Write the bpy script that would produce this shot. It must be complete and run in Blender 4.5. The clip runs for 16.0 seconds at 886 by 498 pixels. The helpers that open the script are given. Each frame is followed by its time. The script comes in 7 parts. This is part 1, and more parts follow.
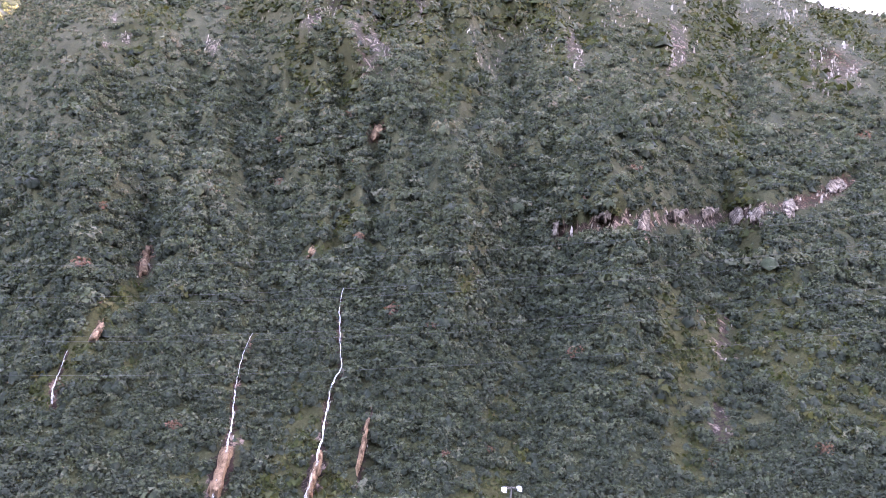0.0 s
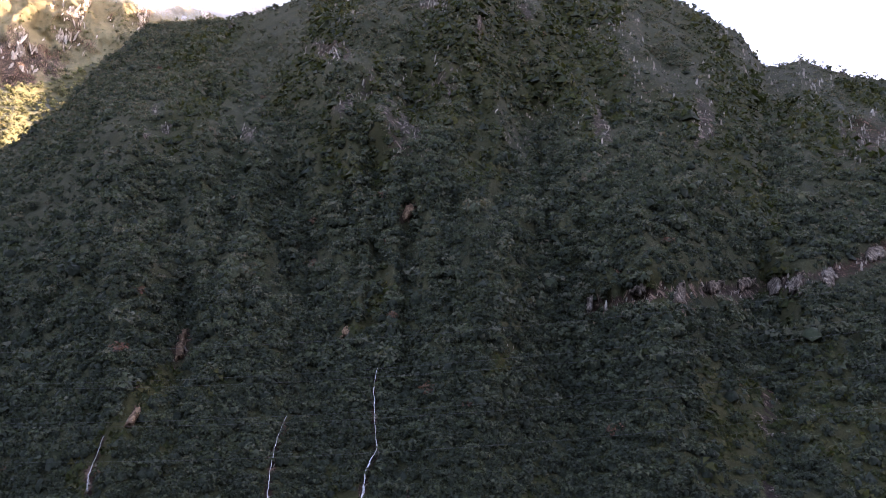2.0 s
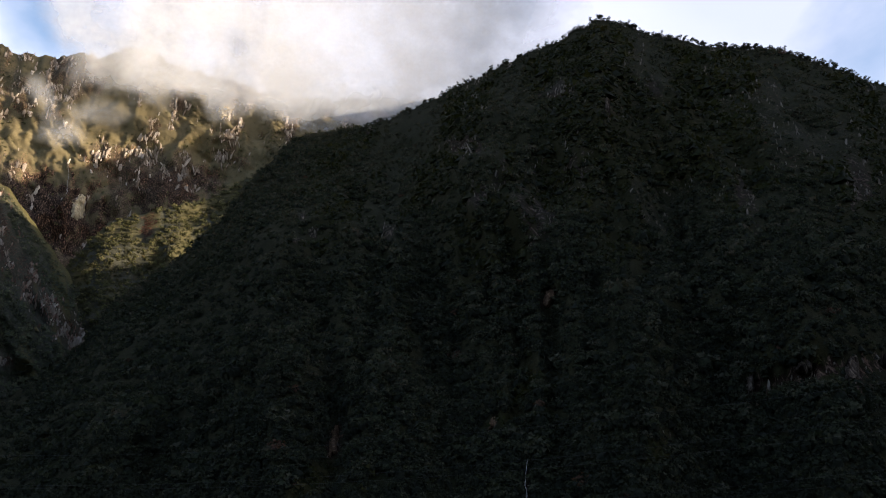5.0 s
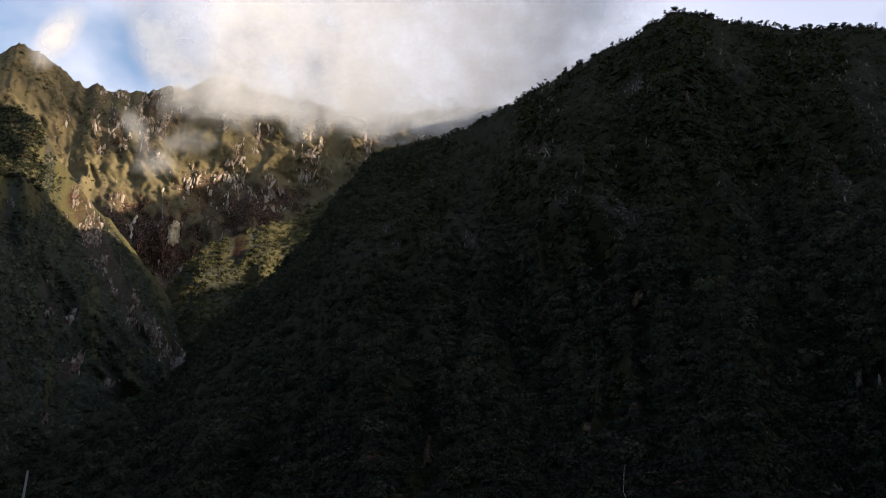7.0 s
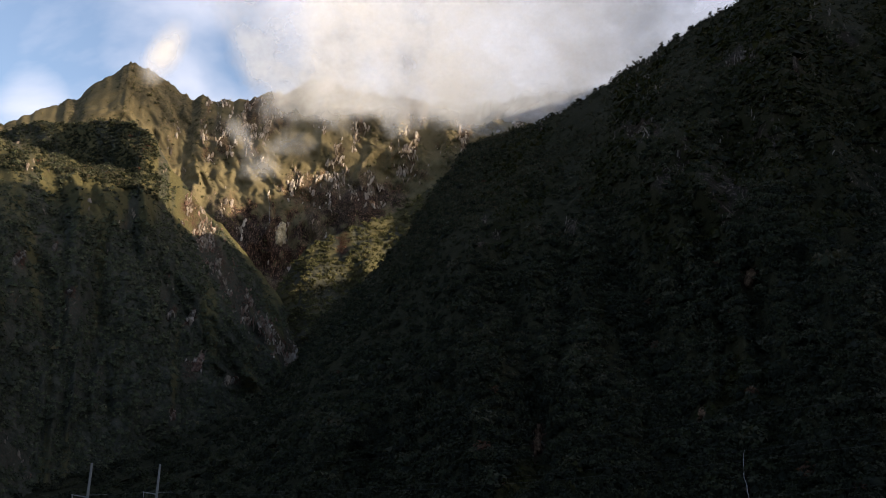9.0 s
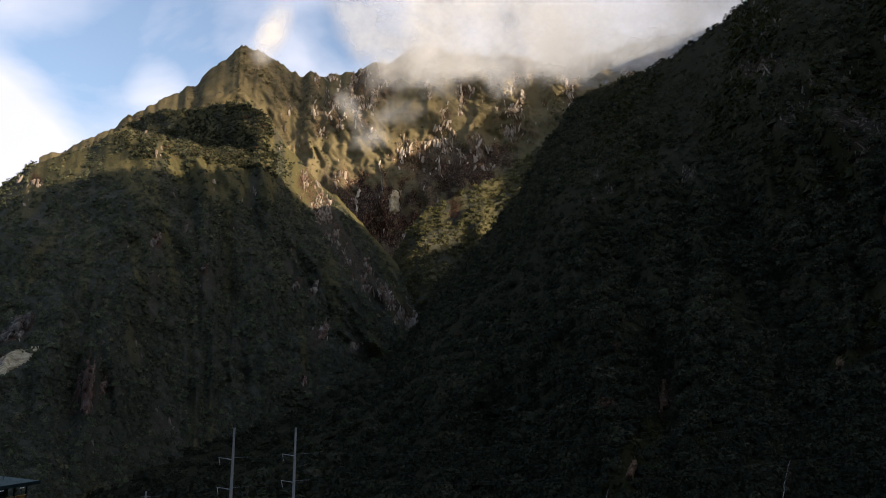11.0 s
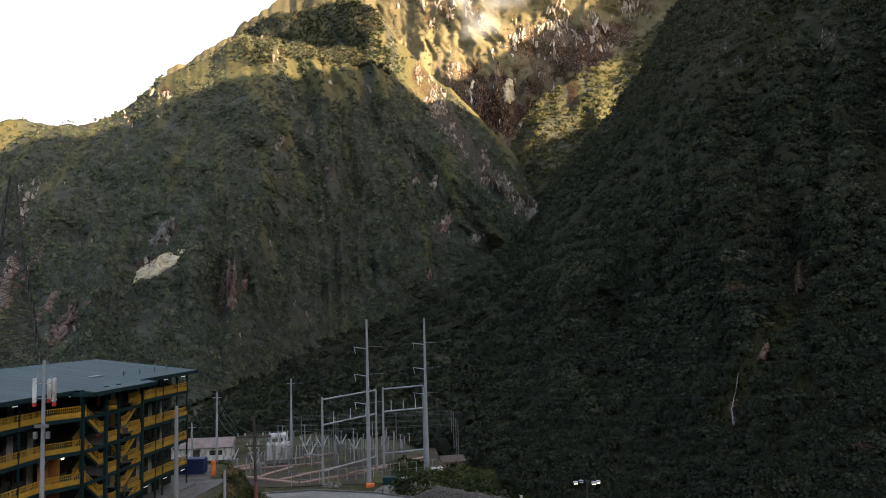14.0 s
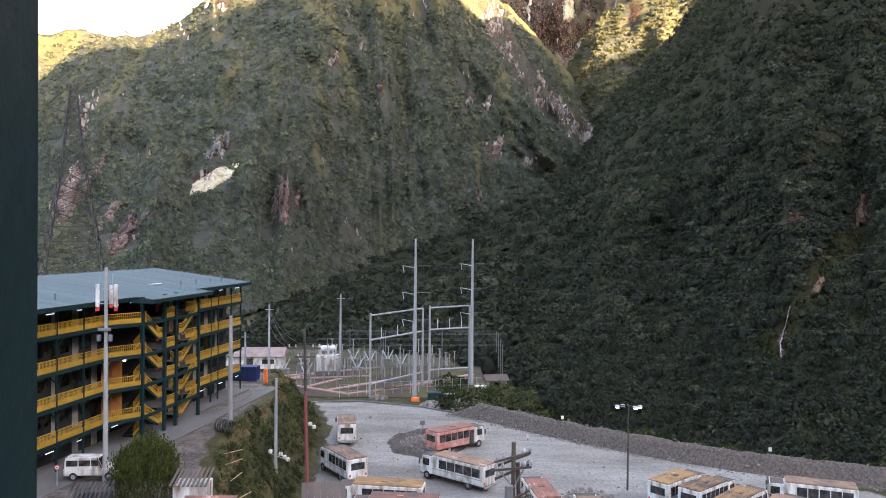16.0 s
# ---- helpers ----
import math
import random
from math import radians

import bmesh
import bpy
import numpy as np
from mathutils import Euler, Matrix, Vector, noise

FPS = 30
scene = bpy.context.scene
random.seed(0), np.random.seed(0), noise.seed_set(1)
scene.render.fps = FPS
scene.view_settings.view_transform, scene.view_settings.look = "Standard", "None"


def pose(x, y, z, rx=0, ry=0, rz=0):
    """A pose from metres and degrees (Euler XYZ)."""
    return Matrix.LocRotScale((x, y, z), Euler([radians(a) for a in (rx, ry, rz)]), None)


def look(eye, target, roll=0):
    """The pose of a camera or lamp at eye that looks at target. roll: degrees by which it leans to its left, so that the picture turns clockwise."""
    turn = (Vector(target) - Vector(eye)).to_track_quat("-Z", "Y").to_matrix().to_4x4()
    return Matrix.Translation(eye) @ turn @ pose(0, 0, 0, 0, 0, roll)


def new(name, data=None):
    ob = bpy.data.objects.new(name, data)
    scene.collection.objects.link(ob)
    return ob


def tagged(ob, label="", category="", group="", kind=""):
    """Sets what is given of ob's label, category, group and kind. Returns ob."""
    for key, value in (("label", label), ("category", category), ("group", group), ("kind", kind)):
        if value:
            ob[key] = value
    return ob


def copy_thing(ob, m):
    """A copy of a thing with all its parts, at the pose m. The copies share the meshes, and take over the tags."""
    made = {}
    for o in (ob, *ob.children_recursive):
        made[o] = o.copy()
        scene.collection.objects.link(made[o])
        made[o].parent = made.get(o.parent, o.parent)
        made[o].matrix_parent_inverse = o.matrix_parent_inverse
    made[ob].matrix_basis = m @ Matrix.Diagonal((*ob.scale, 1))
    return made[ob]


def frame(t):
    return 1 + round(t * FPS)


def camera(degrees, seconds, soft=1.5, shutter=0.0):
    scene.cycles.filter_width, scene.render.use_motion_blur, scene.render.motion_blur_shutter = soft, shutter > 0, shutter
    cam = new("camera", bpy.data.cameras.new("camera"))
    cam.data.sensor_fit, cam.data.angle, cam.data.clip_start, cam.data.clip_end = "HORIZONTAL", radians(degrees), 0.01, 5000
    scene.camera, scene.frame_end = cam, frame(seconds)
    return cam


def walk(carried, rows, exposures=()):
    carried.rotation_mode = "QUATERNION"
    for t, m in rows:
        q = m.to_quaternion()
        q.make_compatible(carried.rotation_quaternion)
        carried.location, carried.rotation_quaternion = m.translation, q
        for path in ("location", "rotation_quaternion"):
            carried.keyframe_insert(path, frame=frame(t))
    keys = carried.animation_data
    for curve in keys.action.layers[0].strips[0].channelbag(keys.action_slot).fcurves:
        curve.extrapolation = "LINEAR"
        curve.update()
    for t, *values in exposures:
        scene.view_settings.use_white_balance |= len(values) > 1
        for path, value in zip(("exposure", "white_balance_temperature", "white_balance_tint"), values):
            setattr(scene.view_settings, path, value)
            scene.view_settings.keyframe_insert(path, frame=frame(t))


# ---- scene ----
cam = camera(59.3, 16.0, soft=1.0)
EYE = (0.0, 0.0, 26.5)
PATH = [  # seconds, then the three turns in degrees
    (0, 95.07, -4.82, -49.46),
    (0.5, 96.21, -4.69, -49.06),
    (1, 97.43, -4.61, -48.69),
    (1.5, 98.89, -4.41, -47.85),
    (2, 100.57, -3.81, -46.89),
    (2.5, 101.79, -3.26, -46.55),
    (3, 103.17, -2.93, -45.89),
    (3.5, 104.91, -2.63, -43.27),
    (4, 105.57, -2.5, -40.21),
    (4.5, 106.08, -2.62, -37.85),
    (5, 106.41, -2.76, -36.08),
    (7.5, 106.72, -1.34, -27.78),
    (8, 106.66, -1.35, -26.25),
    (8.5, 106.41, -1.4, -24.34),
    (9, 105.81, -0.92, -21.49),
    (11.5, 101.75, 0.43, -10.53),
    (12, 100.4, 0.68, -8.45),
    (12.5, 99.26, 0.86, -7.07),
    (13, 97.48, 1.1, -5.56),
    (13.5, 95.93, 1.27, -4.39),
    (14, 95.07, 1.43, -3.58),
    (14.5, 93.99, 1.66, -2.28),
    (15, 92.08, 1.3, -0.2),
    (15.5, 90.41, 0.17, 0.22),
    (16, 89.31, -0.57, 0.01),
]
EXPOSURE = [(0.0, 6.15, 6300, 43), (0.5, 5.85, 6300, 43), (1.0, 5.42, 6250, 41), (1.6, 4.70, 6150, 38), (2.2, 3.80, 6000, 33), (2.8, 2.55, 5950, 28), (3.5, 1.95, 5950, 22), (5.0, 1.50, 5950, 18),
            (9.0, 1.20, 6000, 17), (11.5, 1.22, 6150, 17), (12.0, 1.27, 6250, 14), (12.6, 1.62, 6450, 14), (13.2, 2.17, 6650, 13), (14.0, 2.70, 6600, 15), (14.6, 3.05, 6450, 17), (15.2, 3.38, 6450, 20), (15.6, 3.72, 6500, 22), (16.0, 4.02, 6500, 23)]
walk(cam, [(t, pose(*EYE, rx, ry, rz)) for t, rx, ry, rz in PATH], EXPOSURE)

# ---- light ----
SUN_AZ, SUN_EL = 132.0, 12.0  # degrees clockwise from +y, and above the horizon


def heading(az, el=0.0):
    a, e = radians(az), radians(el)
    return Vector((math.sin(a) * math.cos(e), math.cos(a) * math.cos(e), math.sin(e)))


world = bpy.data.worlds.new("sky")
scene.world = world
world.use_nodes = True
wn, wl = world.node_tree.nodes, world.node_tree.links
wn.clear()
sky = wn.new("ShaderNodeTexSky")
sky.sky_type, sky.sun_disc = "NISHITA", False
sky.sun_elevation, sky.sun_rotation = radians(SUN_EL), radians(SUN_AZ)
sky.air_density, sky.dust_density, sky.ozone_density = 1.0, 1.6, 0.5
sky_bg = wn.new("ShaderNodeBackground")
sky_bg.inputs["Strength"].default_value = 0.105
cloud_bg = wn.new("ShaderNodeBackground")
cloud_bg.inputs["Strength"].default_value = 0.46
wcoord = wn.new("ShaderNodeTexCoord")
wmap = wn.new("ShaderNodeMapping")
wmap.inputs["Scale"].default_value = (1.0, 1.0, 1.7)
wmap.inputs["Location"].default_value = (0.35, 0.1, 0.0)
wnoise = wn.new("ShaderNodeTexNoise")
wnoise.inputs["Scale"].default_value = 3.4
wnoise.inputs["Detail"].default_value = 6.0
wnoise.inputs["Roughness"].default_value = 0.52
wnoise.inputs["Distortion"].default_value = 0.35
wramp = wn.new("ShaderNodeValToRGB")
wramp.color_ramp.elements[0].position, wramp.color_ramp.elements[1].position = 0.36, 0.68
wramp.color_ramp.elements[0].color = (0.04, 0.04, 0.04, 1)
wtone = wn.new("ShaderNodeTexNoise")
wtone.inputs["Scale"].default_value = 1.5
wtone.inputs["Detail"].default_value = 5.0
wtint = wn.new("ShaderNodeValToRGB")
wtint.color_ramp.elements[0].position, wtint.color_ramp.elements[1].position = 0.32, 0.68
wtint.color_ramp.elements[0].color, wtint.color_ramp.elements[1].color = (0.66, 0.70, 0.79, 1), (1.0, 0.99, 1.0, 1)
wmix = wn.new("ShaderNodeMixShader")
wout = wn.new("ShaderNodeOutputWorld")
wl.new(wcoord.outputs["Generated"], wmap.inputs["Vector"])
wl.new(wmap.outputs["Vector"], wnoise.inputs["Vector"])
wl.new(wcoord.outputs["Generated"], wtone.inputs["Vector"])
cover = wnoise.outputs["Fac"]
for az_c, el_c, tight, amount in ((-25, 13, 0.974, 7.0), (23, 31, 0.965, 4.0), (60, 27, 0.93, 0.5), (-0.5, 29.0, 0.9965, 12.0), (-9.0, 23.3, 0.9992, 60.0),
                                     (6.5, 28.5, 0.9962, -9.0), (-8.5, 27.0, 0.9957, -7.0), (-14.5, 24.5, 0.9970, -10.0)):
    # cloud banks over the ridges, two small puffs and clear patches beside the summit
    dot = wn.new("ShaderNodeVectorMath")
    dot.operation = "DOT_PRODUCT"
    dot.inputs[1].default_value = heading(az_c, el_c)
    wl.new(wcoord.outputs["Generated"], dot.inputs[0])
    near_c, sum_c = wn.new("ShaderNodeMath"), wn.new("ShaderNodeMath")
    near_c.operation, near_c.use_clamp, sum_c.operation = "SUBTRACT", True, "MULTIPLY_ADD"
    near_c.inputs[1].default_value = tight
    wl.new(dot.outputs["Value"], near_c.inputs[0])
    wl.new(near_c.outputs["Value"], sum_c.inputs[0])
    sum_c.inputs[1].default_value = amount * 3
    wl.new(cover, sum_c.inputs[2])
    cover = sum_c.outputs["Value"]
overhead = wn.new("ShaderNodeVectorMath")  # the clouds stand over the far ridges; thinned overhead and behind, out of view, to dim the valley
overhead.operation = "DOT_PRODUCT"
overhead.inputs[1].default_value = heading(200, 45)
wl.new(wcoord.outputs["Generated"], overhead.inputs[0])
high = wn.new("ShaderNodeMapRange")
high.inputs["From Min"].default_value, high.inputs["From Max"].default_value = -0.15, 0.45
high.inputs["To Min"].default_value, high.inputs["To Max"].default_value = 0.0, 0.20
wl.new(overhead.outputs["Value"], high.inputs["Value"])
thin = wn.new("ShaderNodeMath")
thin.operation = "SUBTRACT"
wl.new(cover, thin.inputs[0])
wl.new(high.outputs["Result"], thin.inputs[1])
wl.new(thin.outputs["Value"], wramp.inputs["Fac"])
wl.new(wtone.outputs["Fac"], wtint.inputs["Fac"])
wl.new(wtint.outputs["Color"], cloud_bg.inputs["Color"])
wl.new(sky.outputs["Color"], sky_bg.inputs["Color"])
wl.new(wramp.outputs["Color"], wmix.inputs["Fac"])
wl.new(sky_bg.outputs["Background"], wmix.inputs[1])
wl.new(cloud_bg.outputs["Background"], wmix.inputs[2])
wl.new(wmix.outputs["Shader"], wout.inputs["Surface"])

sun = new("sun", bpy.data.lights.new("sun", "SUN"))
sun.data.energy, sun.data.angle, sun.data.color = 5.0, radians(0.55), (1.0, 0.79, 0.49)
sun.matrix_world = look(heading(SUN_AZ, SUN_EL) * 100, (0, 0, 0))

# ---- materials ----
def node_mat(name, rough=0.8, metal=0.0):
    m = bpy.data.materials.new(name)
    m.use_nodes = True
    n, l = m.node_tree.nodes, m.node_tree.links
    b = n["Principled BSDF"]
    b.inputs["Roughness"].default_value, b.inputs["Metallic"].default_value = rough, metal
    return m, n, l, b


def coords(n, l, scale=(1, 1, 1), space="Object"):
    c, mp = n.new("ShaderNodeTexCoord"), n.new("ShaderNodeMapping")
    mp.inputs["Scale"].default_value = scale
    l.new(c.outputs[space], mp.inputs["Vector"])
    return mp.outputs["Vector"]


def fbm(n, l, vec, scale, detail=5.0, rough=0.55):
    t = n.new("ShaderNodeTexNoise")
    t.inputs["Scale"].default_value, t.inputs["Detail"].default_value, t.inputs["Roughness"].default_value = scale, detail, rough
    l.new(vec, t.inputs["Vector"])
    return t.outputs["Fac"]


def ramp(n, l, fac, stops):
    r = n.new("ShaderNodeValToRGB")
    e = r.color_ramp.elements
    while len(e) < len(stops):
        e.new(0.5)
    for el, (p, c) in zip(e, stops):
        el.position, el.color = p, (*c, 1.0)
    l.new(fac, r.inputs["Fac"])
    return r.outputs["Color"]


def blend(n, l, fac, a, b, mode="MIX"):
    m = n.new("ShaderNodeMix")
    m.data_type, m.blend_type = "RGBA", mode
    for sock, v in ((m.inputs["Factor"], fac), (m.inputs["A"], a), (m.inputs["B"], b)):
        if isinstance(v, (int, float)):
            sock.default_value = v
        elif isinstance(v, tuple):
            sock.default_value = (*v, 1.0)
        else:
            l.new(v, sock)
    return m.outputs["Result"]


def calc(n, l, op, a, b=0.0, clamp=False):
    m = n.new("ShaderNodeMath")
    m.operation, m.use_clamp = op, clamp
    for sock, v in zip(m.inputs, (a, b)):
        if isinstance(v, (int, float)):
            sock.default_value = v
        else:
            l.new(v, sock)
    return m.outputs["Value"]


def relief(n, l, b, height, strength, distance):
    bp = n.new("ShaderNodeBump")
    bp.inputs["Strength"].default_value, bp.inputs["Distance"].default_value = strength, distance
    l.new(height, bp.inputs["Height"])
    l.new(bp.outputs["Normal"], b.inputs["Normal"])


def attribute(n, name):
    a = n.new("ShaderNodeAttribute")
    a.attribute_name = name
    return a.outputs["Fac"]


def plain(name, col, rough=0.6, metal=0.0, dirt=(0.12, 0.10, 0.08), amount=0.35, scale=1.5, bump=0.15, streak=False):
    """A painted, cast or bare surface with grain, patches of dirt and, if wanted, runs down its sides."""
    m, n, l, b = node_mat(name, rough, metal)
    v = coords(n, l, (1, 1, 0.25 if streak else 1))
    big, small = fbm(n, l, v, scale, 6.0), fbm(n, l, v, scale * 14, 3.0)
    c = blend(n, l, calc(n, l, "MULTIPLY", calc(n, l, "SUBTRACT", big, 0.42, True), amount * 5, True), col, dirt)
    c = blend(n, l, 0.3, c, ramp(n, l, small, [(0.25, (0.55, 0.55, 0.55)), (0.75, (1.25, 1.25, 1.25))]), "MULTIPLY")
    info = n.new("ShaderNodeObjectInfo")
    var = ramp(n, l, info.outputs["Random"], [(0.0, (0.85, 0.85, 0.85)), (1.0, (1.1, 1.1, 1.1))])
    c = blend(n, l, 1.0, c, var, "MULTIPLY")
    l.new(c, b.inputs["Base Color"])
    if rough > 0.8:
        b.inputs["Specular IOR Level"].default_value = 0.2
    relief(n, l, b, small, bump, 0.02)
    b.inputs["Specular IOR Level"].default_value = 0.5 if rough < 0.45 else 0.18
    return m


def slope_material(name, veg_a, veg_b, grass, rock_a, rock_b, grain=0.12):
    """Ground of a mountain side: low scrub, pale grass where attribute 'grass' says, bare streaked rock where 'rock' does."""
    m, n, l, b = node_mat(name, 0.95)
    v = coords(n, l)
    vs = coords(n, l, (1.0, 1.0, 0.22))
    fine, mid, big = fbm(n, l, v, grain * 2.2, 9.0, 0.72), fbm(n, l, v, grain * 0.3, 6.0, 0.65), fbm(n, l, v, grain * 0.04, 4.0)
    veg = blend(n, l, ramp(n, l, mid, [(0.36, (0, 0, 0)), (0.64, (1, 1, 1))]), veg_a, veg_b)
    veg = blend(n, l, 0.85, veg, ramp(n, l, fine, [(0.32, (0.5, 0.5, 0.5)), (0.68, (1.45, 1.45, 1.4))]), "MULTIPLY")
    gr = blend(n, l, ramp(n, l, fine, [(0.35, (0, 0, 0)), (0.65, (1, 1, 1))]), grass, tuple(0.6 * x for x in grass))
    c = blend(n, l, attribute(n, "grass"), veg, gr)
    streak = fbm(n, l, vs, grain * 2.6, 8.0, 0.74)
    rk = ramp(n, l, streak, [(0.40, tuple(0.2 * x for x in rock_a)), (0.47, rock_a), (0.53, tuple(0.55 * x for x in rock_a)), (0.60, rock_b)])
    rk = blend(n, l, ramp(n, l, big, [(0.4, (0, 0, 0)), (0.6, (1, 1, 1))]), rk, blend(n, l, 1.0, rk, (0.95, 0.72, 0.6), "MULTIPLY"))
    chip = fbm(n, l, vs, grain * 4.5, 6.0, 0.72)
    edge = calc(n, l, "ADD", attribute(n, "rock"), calc(n, l, "MULTIPLY", calc(n, l, "SUBTRACT", calc(n, l, "ADD", streak, chip), 1.0), 1.9))
    mask = ramp(n, l, edge, [(0.52, (0, 0, 0)), (0.60, (1, 1, 1))])
    c = blend(n, l, mask, c, rk)
    grit = fbm(n, l, v, grain * 9.0, 7.0, 0.8)
    c = blend(n, l, 0.8, c, ramp(n, l, grit, [(0.36, (0.45, 0.46, 0.45)), (0.5, (0.95, 0.95, 0.95)), (0.64, (1.5, 1.48, 1.45))]), "MULTIPLY")
    l.new(c, b.inputs["Base Color"])
    b.inputs["Specular IOR Level"].default_value = 0.03
    relief(n, l, b, calc(n, l, "ADD", fine, calc(n, l, "MULTIPLY", mid, 2.0)), 0.7, 0.12 / grain)
    return m


def leaf_material(name, dark, light, warm):
    """Leaves that let some light through: the attribute 'tint' drifts from crown to crown and from spray to spray."""
    m, n, l, b = node_mat(name, 0.75)
    tint = attribute(n, "tint")
    middle = tuple(0.5 * (x + y) * k for x, y, k in zip(dark, light, (0.97, 1.08, 0.88)))
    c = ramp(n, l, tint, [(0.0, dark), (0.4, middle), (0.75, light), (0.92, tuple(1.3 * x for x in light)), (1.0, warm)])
    fine = fbm(n, l, coords(n, l), 1.3, 6.0, 0.75)
    c = blend(n, l, 0.8, c, ramp(n, l, fine, [(0.34, (0.5, 0.52, 0.5)), (0.5, (0.95, 0.95, 0.95)), (0.68, (1.5, 1.48, 1.45))]), "MULTIPLY")
    l.new(c, b.inputs["Base Color"])
    b.inputs["Specular IOR Level"].default_value = 0.08
    thru, mix = n.new("ShaderNodeBsdfTranslucent"), n.new("ShaderNodeMixShader")
    l.new(blend(n, l, 1.0, c, (1.1, 1.15, 0.7), "MULTIPLY"), thru.inputs["Color"])
    mix.inputs["Fac"].default_value = 0.28
    l.new(b.outputs[0], mix.inputs[1])
    l.new(thru.outputs[0], mix.inputs[2])
    l.new(mix.outputs[0], n["Material Output"].inputs["Surface"])
    return m


# Near ground darkened in place of the self-shade its bare mesh lacks.
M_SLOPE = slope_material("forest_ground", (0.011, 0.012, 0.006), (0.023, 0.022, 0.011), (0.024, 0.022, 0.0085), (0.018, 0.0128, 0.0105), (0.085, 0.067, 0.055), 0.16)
# Scrub slope lightened to put the haze over farther ground into its colour.
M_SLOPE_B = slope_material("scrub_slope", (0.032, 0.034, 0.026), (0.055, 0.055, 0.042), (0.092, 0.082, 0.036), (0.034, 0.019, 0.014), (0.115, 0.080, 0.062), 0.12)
# High slope tones raised to carry the low sun in their colour.
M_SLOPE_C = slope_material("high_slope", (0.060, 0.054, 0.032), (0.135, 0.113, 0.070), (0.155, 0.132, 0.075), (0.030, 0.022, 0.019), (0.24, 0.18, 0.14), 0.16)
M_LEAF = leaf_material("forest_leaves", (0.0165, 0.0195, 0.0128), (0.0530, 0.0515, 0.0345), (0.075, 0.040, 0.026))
M_TUFT = leaf_material("slope_grass", (0.012, 0.014, 0.004), (0.026, 0.025, 0.008), (0.042, 0.032, 0.013))
# Scrub leaves lightened and cooled, with haze put into their colour.
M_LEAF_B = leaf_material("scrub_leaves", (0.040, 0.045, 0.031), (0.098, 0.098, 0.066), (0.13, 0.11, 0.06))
# Lighter, yellower leaf copy, the low sun put into its colour.
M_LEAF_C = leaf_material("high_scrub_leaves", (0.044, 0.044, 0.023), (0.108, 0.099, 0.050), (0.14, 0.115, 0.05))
M_LEAF_N = leaf_material("near_leaves", (0.018, 0.022, 0.010), (0.055, 0.058, 0.024), (0.11, 0.095, 0.04))


def ground_material():
    """Wet grey gravel with darker tracks and puddles; scrub and dry grass where 'green' says."""
    m, n, l, b = node_mat("gravel_ground", 0.85)
    v = coords(n, l)
    big, mid, fine = fbm(n, l, v, 0.05, 5.0), fbm(n, l, v, 0.6, 5.0), fbm(n, l, v, 7.0, 3.0)
    tracks = fbm(n, l, coords(n, l, (0.25, 1.0, 1.0)), 0.22, 5.0)
    ruts = fbm(n, l, coords(n, l, (0.18, 1.4, 1.0)), 0.9, 6.0, 0.65)
    pebbles = fbm(n, l, v, 2.4, 9.0, 0.78)
    c = ramp(n, l, big, [(0.35, (0.134, 0.125, 0.107)), (0.65, (0.205, 0.195, 0.170))])
    c = blend(n, l, 0.6, c, ramp(n, l, tracks, [(0.38, (0.60, 0.59, 0.58)), (0.55, (1.1, 1.1, 1.1))]), "MULTIPLY")
    c = blend(n, l, 0.22, c, ramp(n, l, ruts, [(0.40, (0.62, 0.61, 0.60)), (0.5, (1.0, 1.0, 1.0)), (0.62, (1.25, 1.24, 1.22))]), "MULTIPLY")
    c = blend(n, l, 0.6, c, ramp(n, l, pebbles, [(0.38, (0.6, 0.59, 0.58)), (0.5, (1.0, 1.0, 1.0)), (0.62, (1.5, 1.48, 1.45))]), "MULTIPLY")
    c = blend(n, l, 0.4, c, ramp(n, l, mid, [(0.3, (0.7, 0.66, 0.62)), (0.7, (1.15, 1.15, 1.15))]), "MULTIPLY")
    e = blend(n, l, ramp(n, l, mid, [(0.35, (0, 0, 0)), (0.65, (1, 1, 1))]), (0.060, 0.050, 0.041), (0.125, 0.106, 0.089))
    e = blend(n, l, 0.8, e, ramp(n, l, pebbles, [(0.38, (0.55, 0.53, 0.5)), (0.5, (1.0, 1.0, 1.0)), (0.62, (1.4, 1.38, 1.35))]), "MULTIPLY")
    c = blend(n, l, attribute(n, "earth"), c, e)
    g = ramp(n, l, mid, [(0.3, (0.014, 0.017, 0.007)), (0.5, (0.032, 0.031, 0.011)), (0.7, (0.066, 0.052, 0.024))])
    g = blend(n, l, 0.6, g, ramp(n, l, fine, [(0.3, (0.4, 0.4, 0.4)), (0.7, (1.5, 1.5, 1.5))]), "MULTIPLY")
    f = ramp(n, l, calc(n, l, "ADD", attribute(n, "green"), calc(n, l, "MULTIPLY", calc(n, l, "SUBTRACT", mid, 0.5), 1.2)), [(0.42, (0, 0, 0)), (0.58, (1, 1, 1))])
    l.new(blend(n, l, f, c, g), b.inputs["Base Color"])
    l.new(ramp(n, l, big, [(0.4, (0.55, 0.55, 0.55)), (0.6, (0.9, 0.9, 0.9))]), b.inputs["Roughness"])
    b.inputs["Specular IOR Level"].default_value = 0.06
    relief(n, l, b, calc(n, l, "ADD", fine, mid), 0.5, 0.15)
    return m


M_GROUND = ground_material()


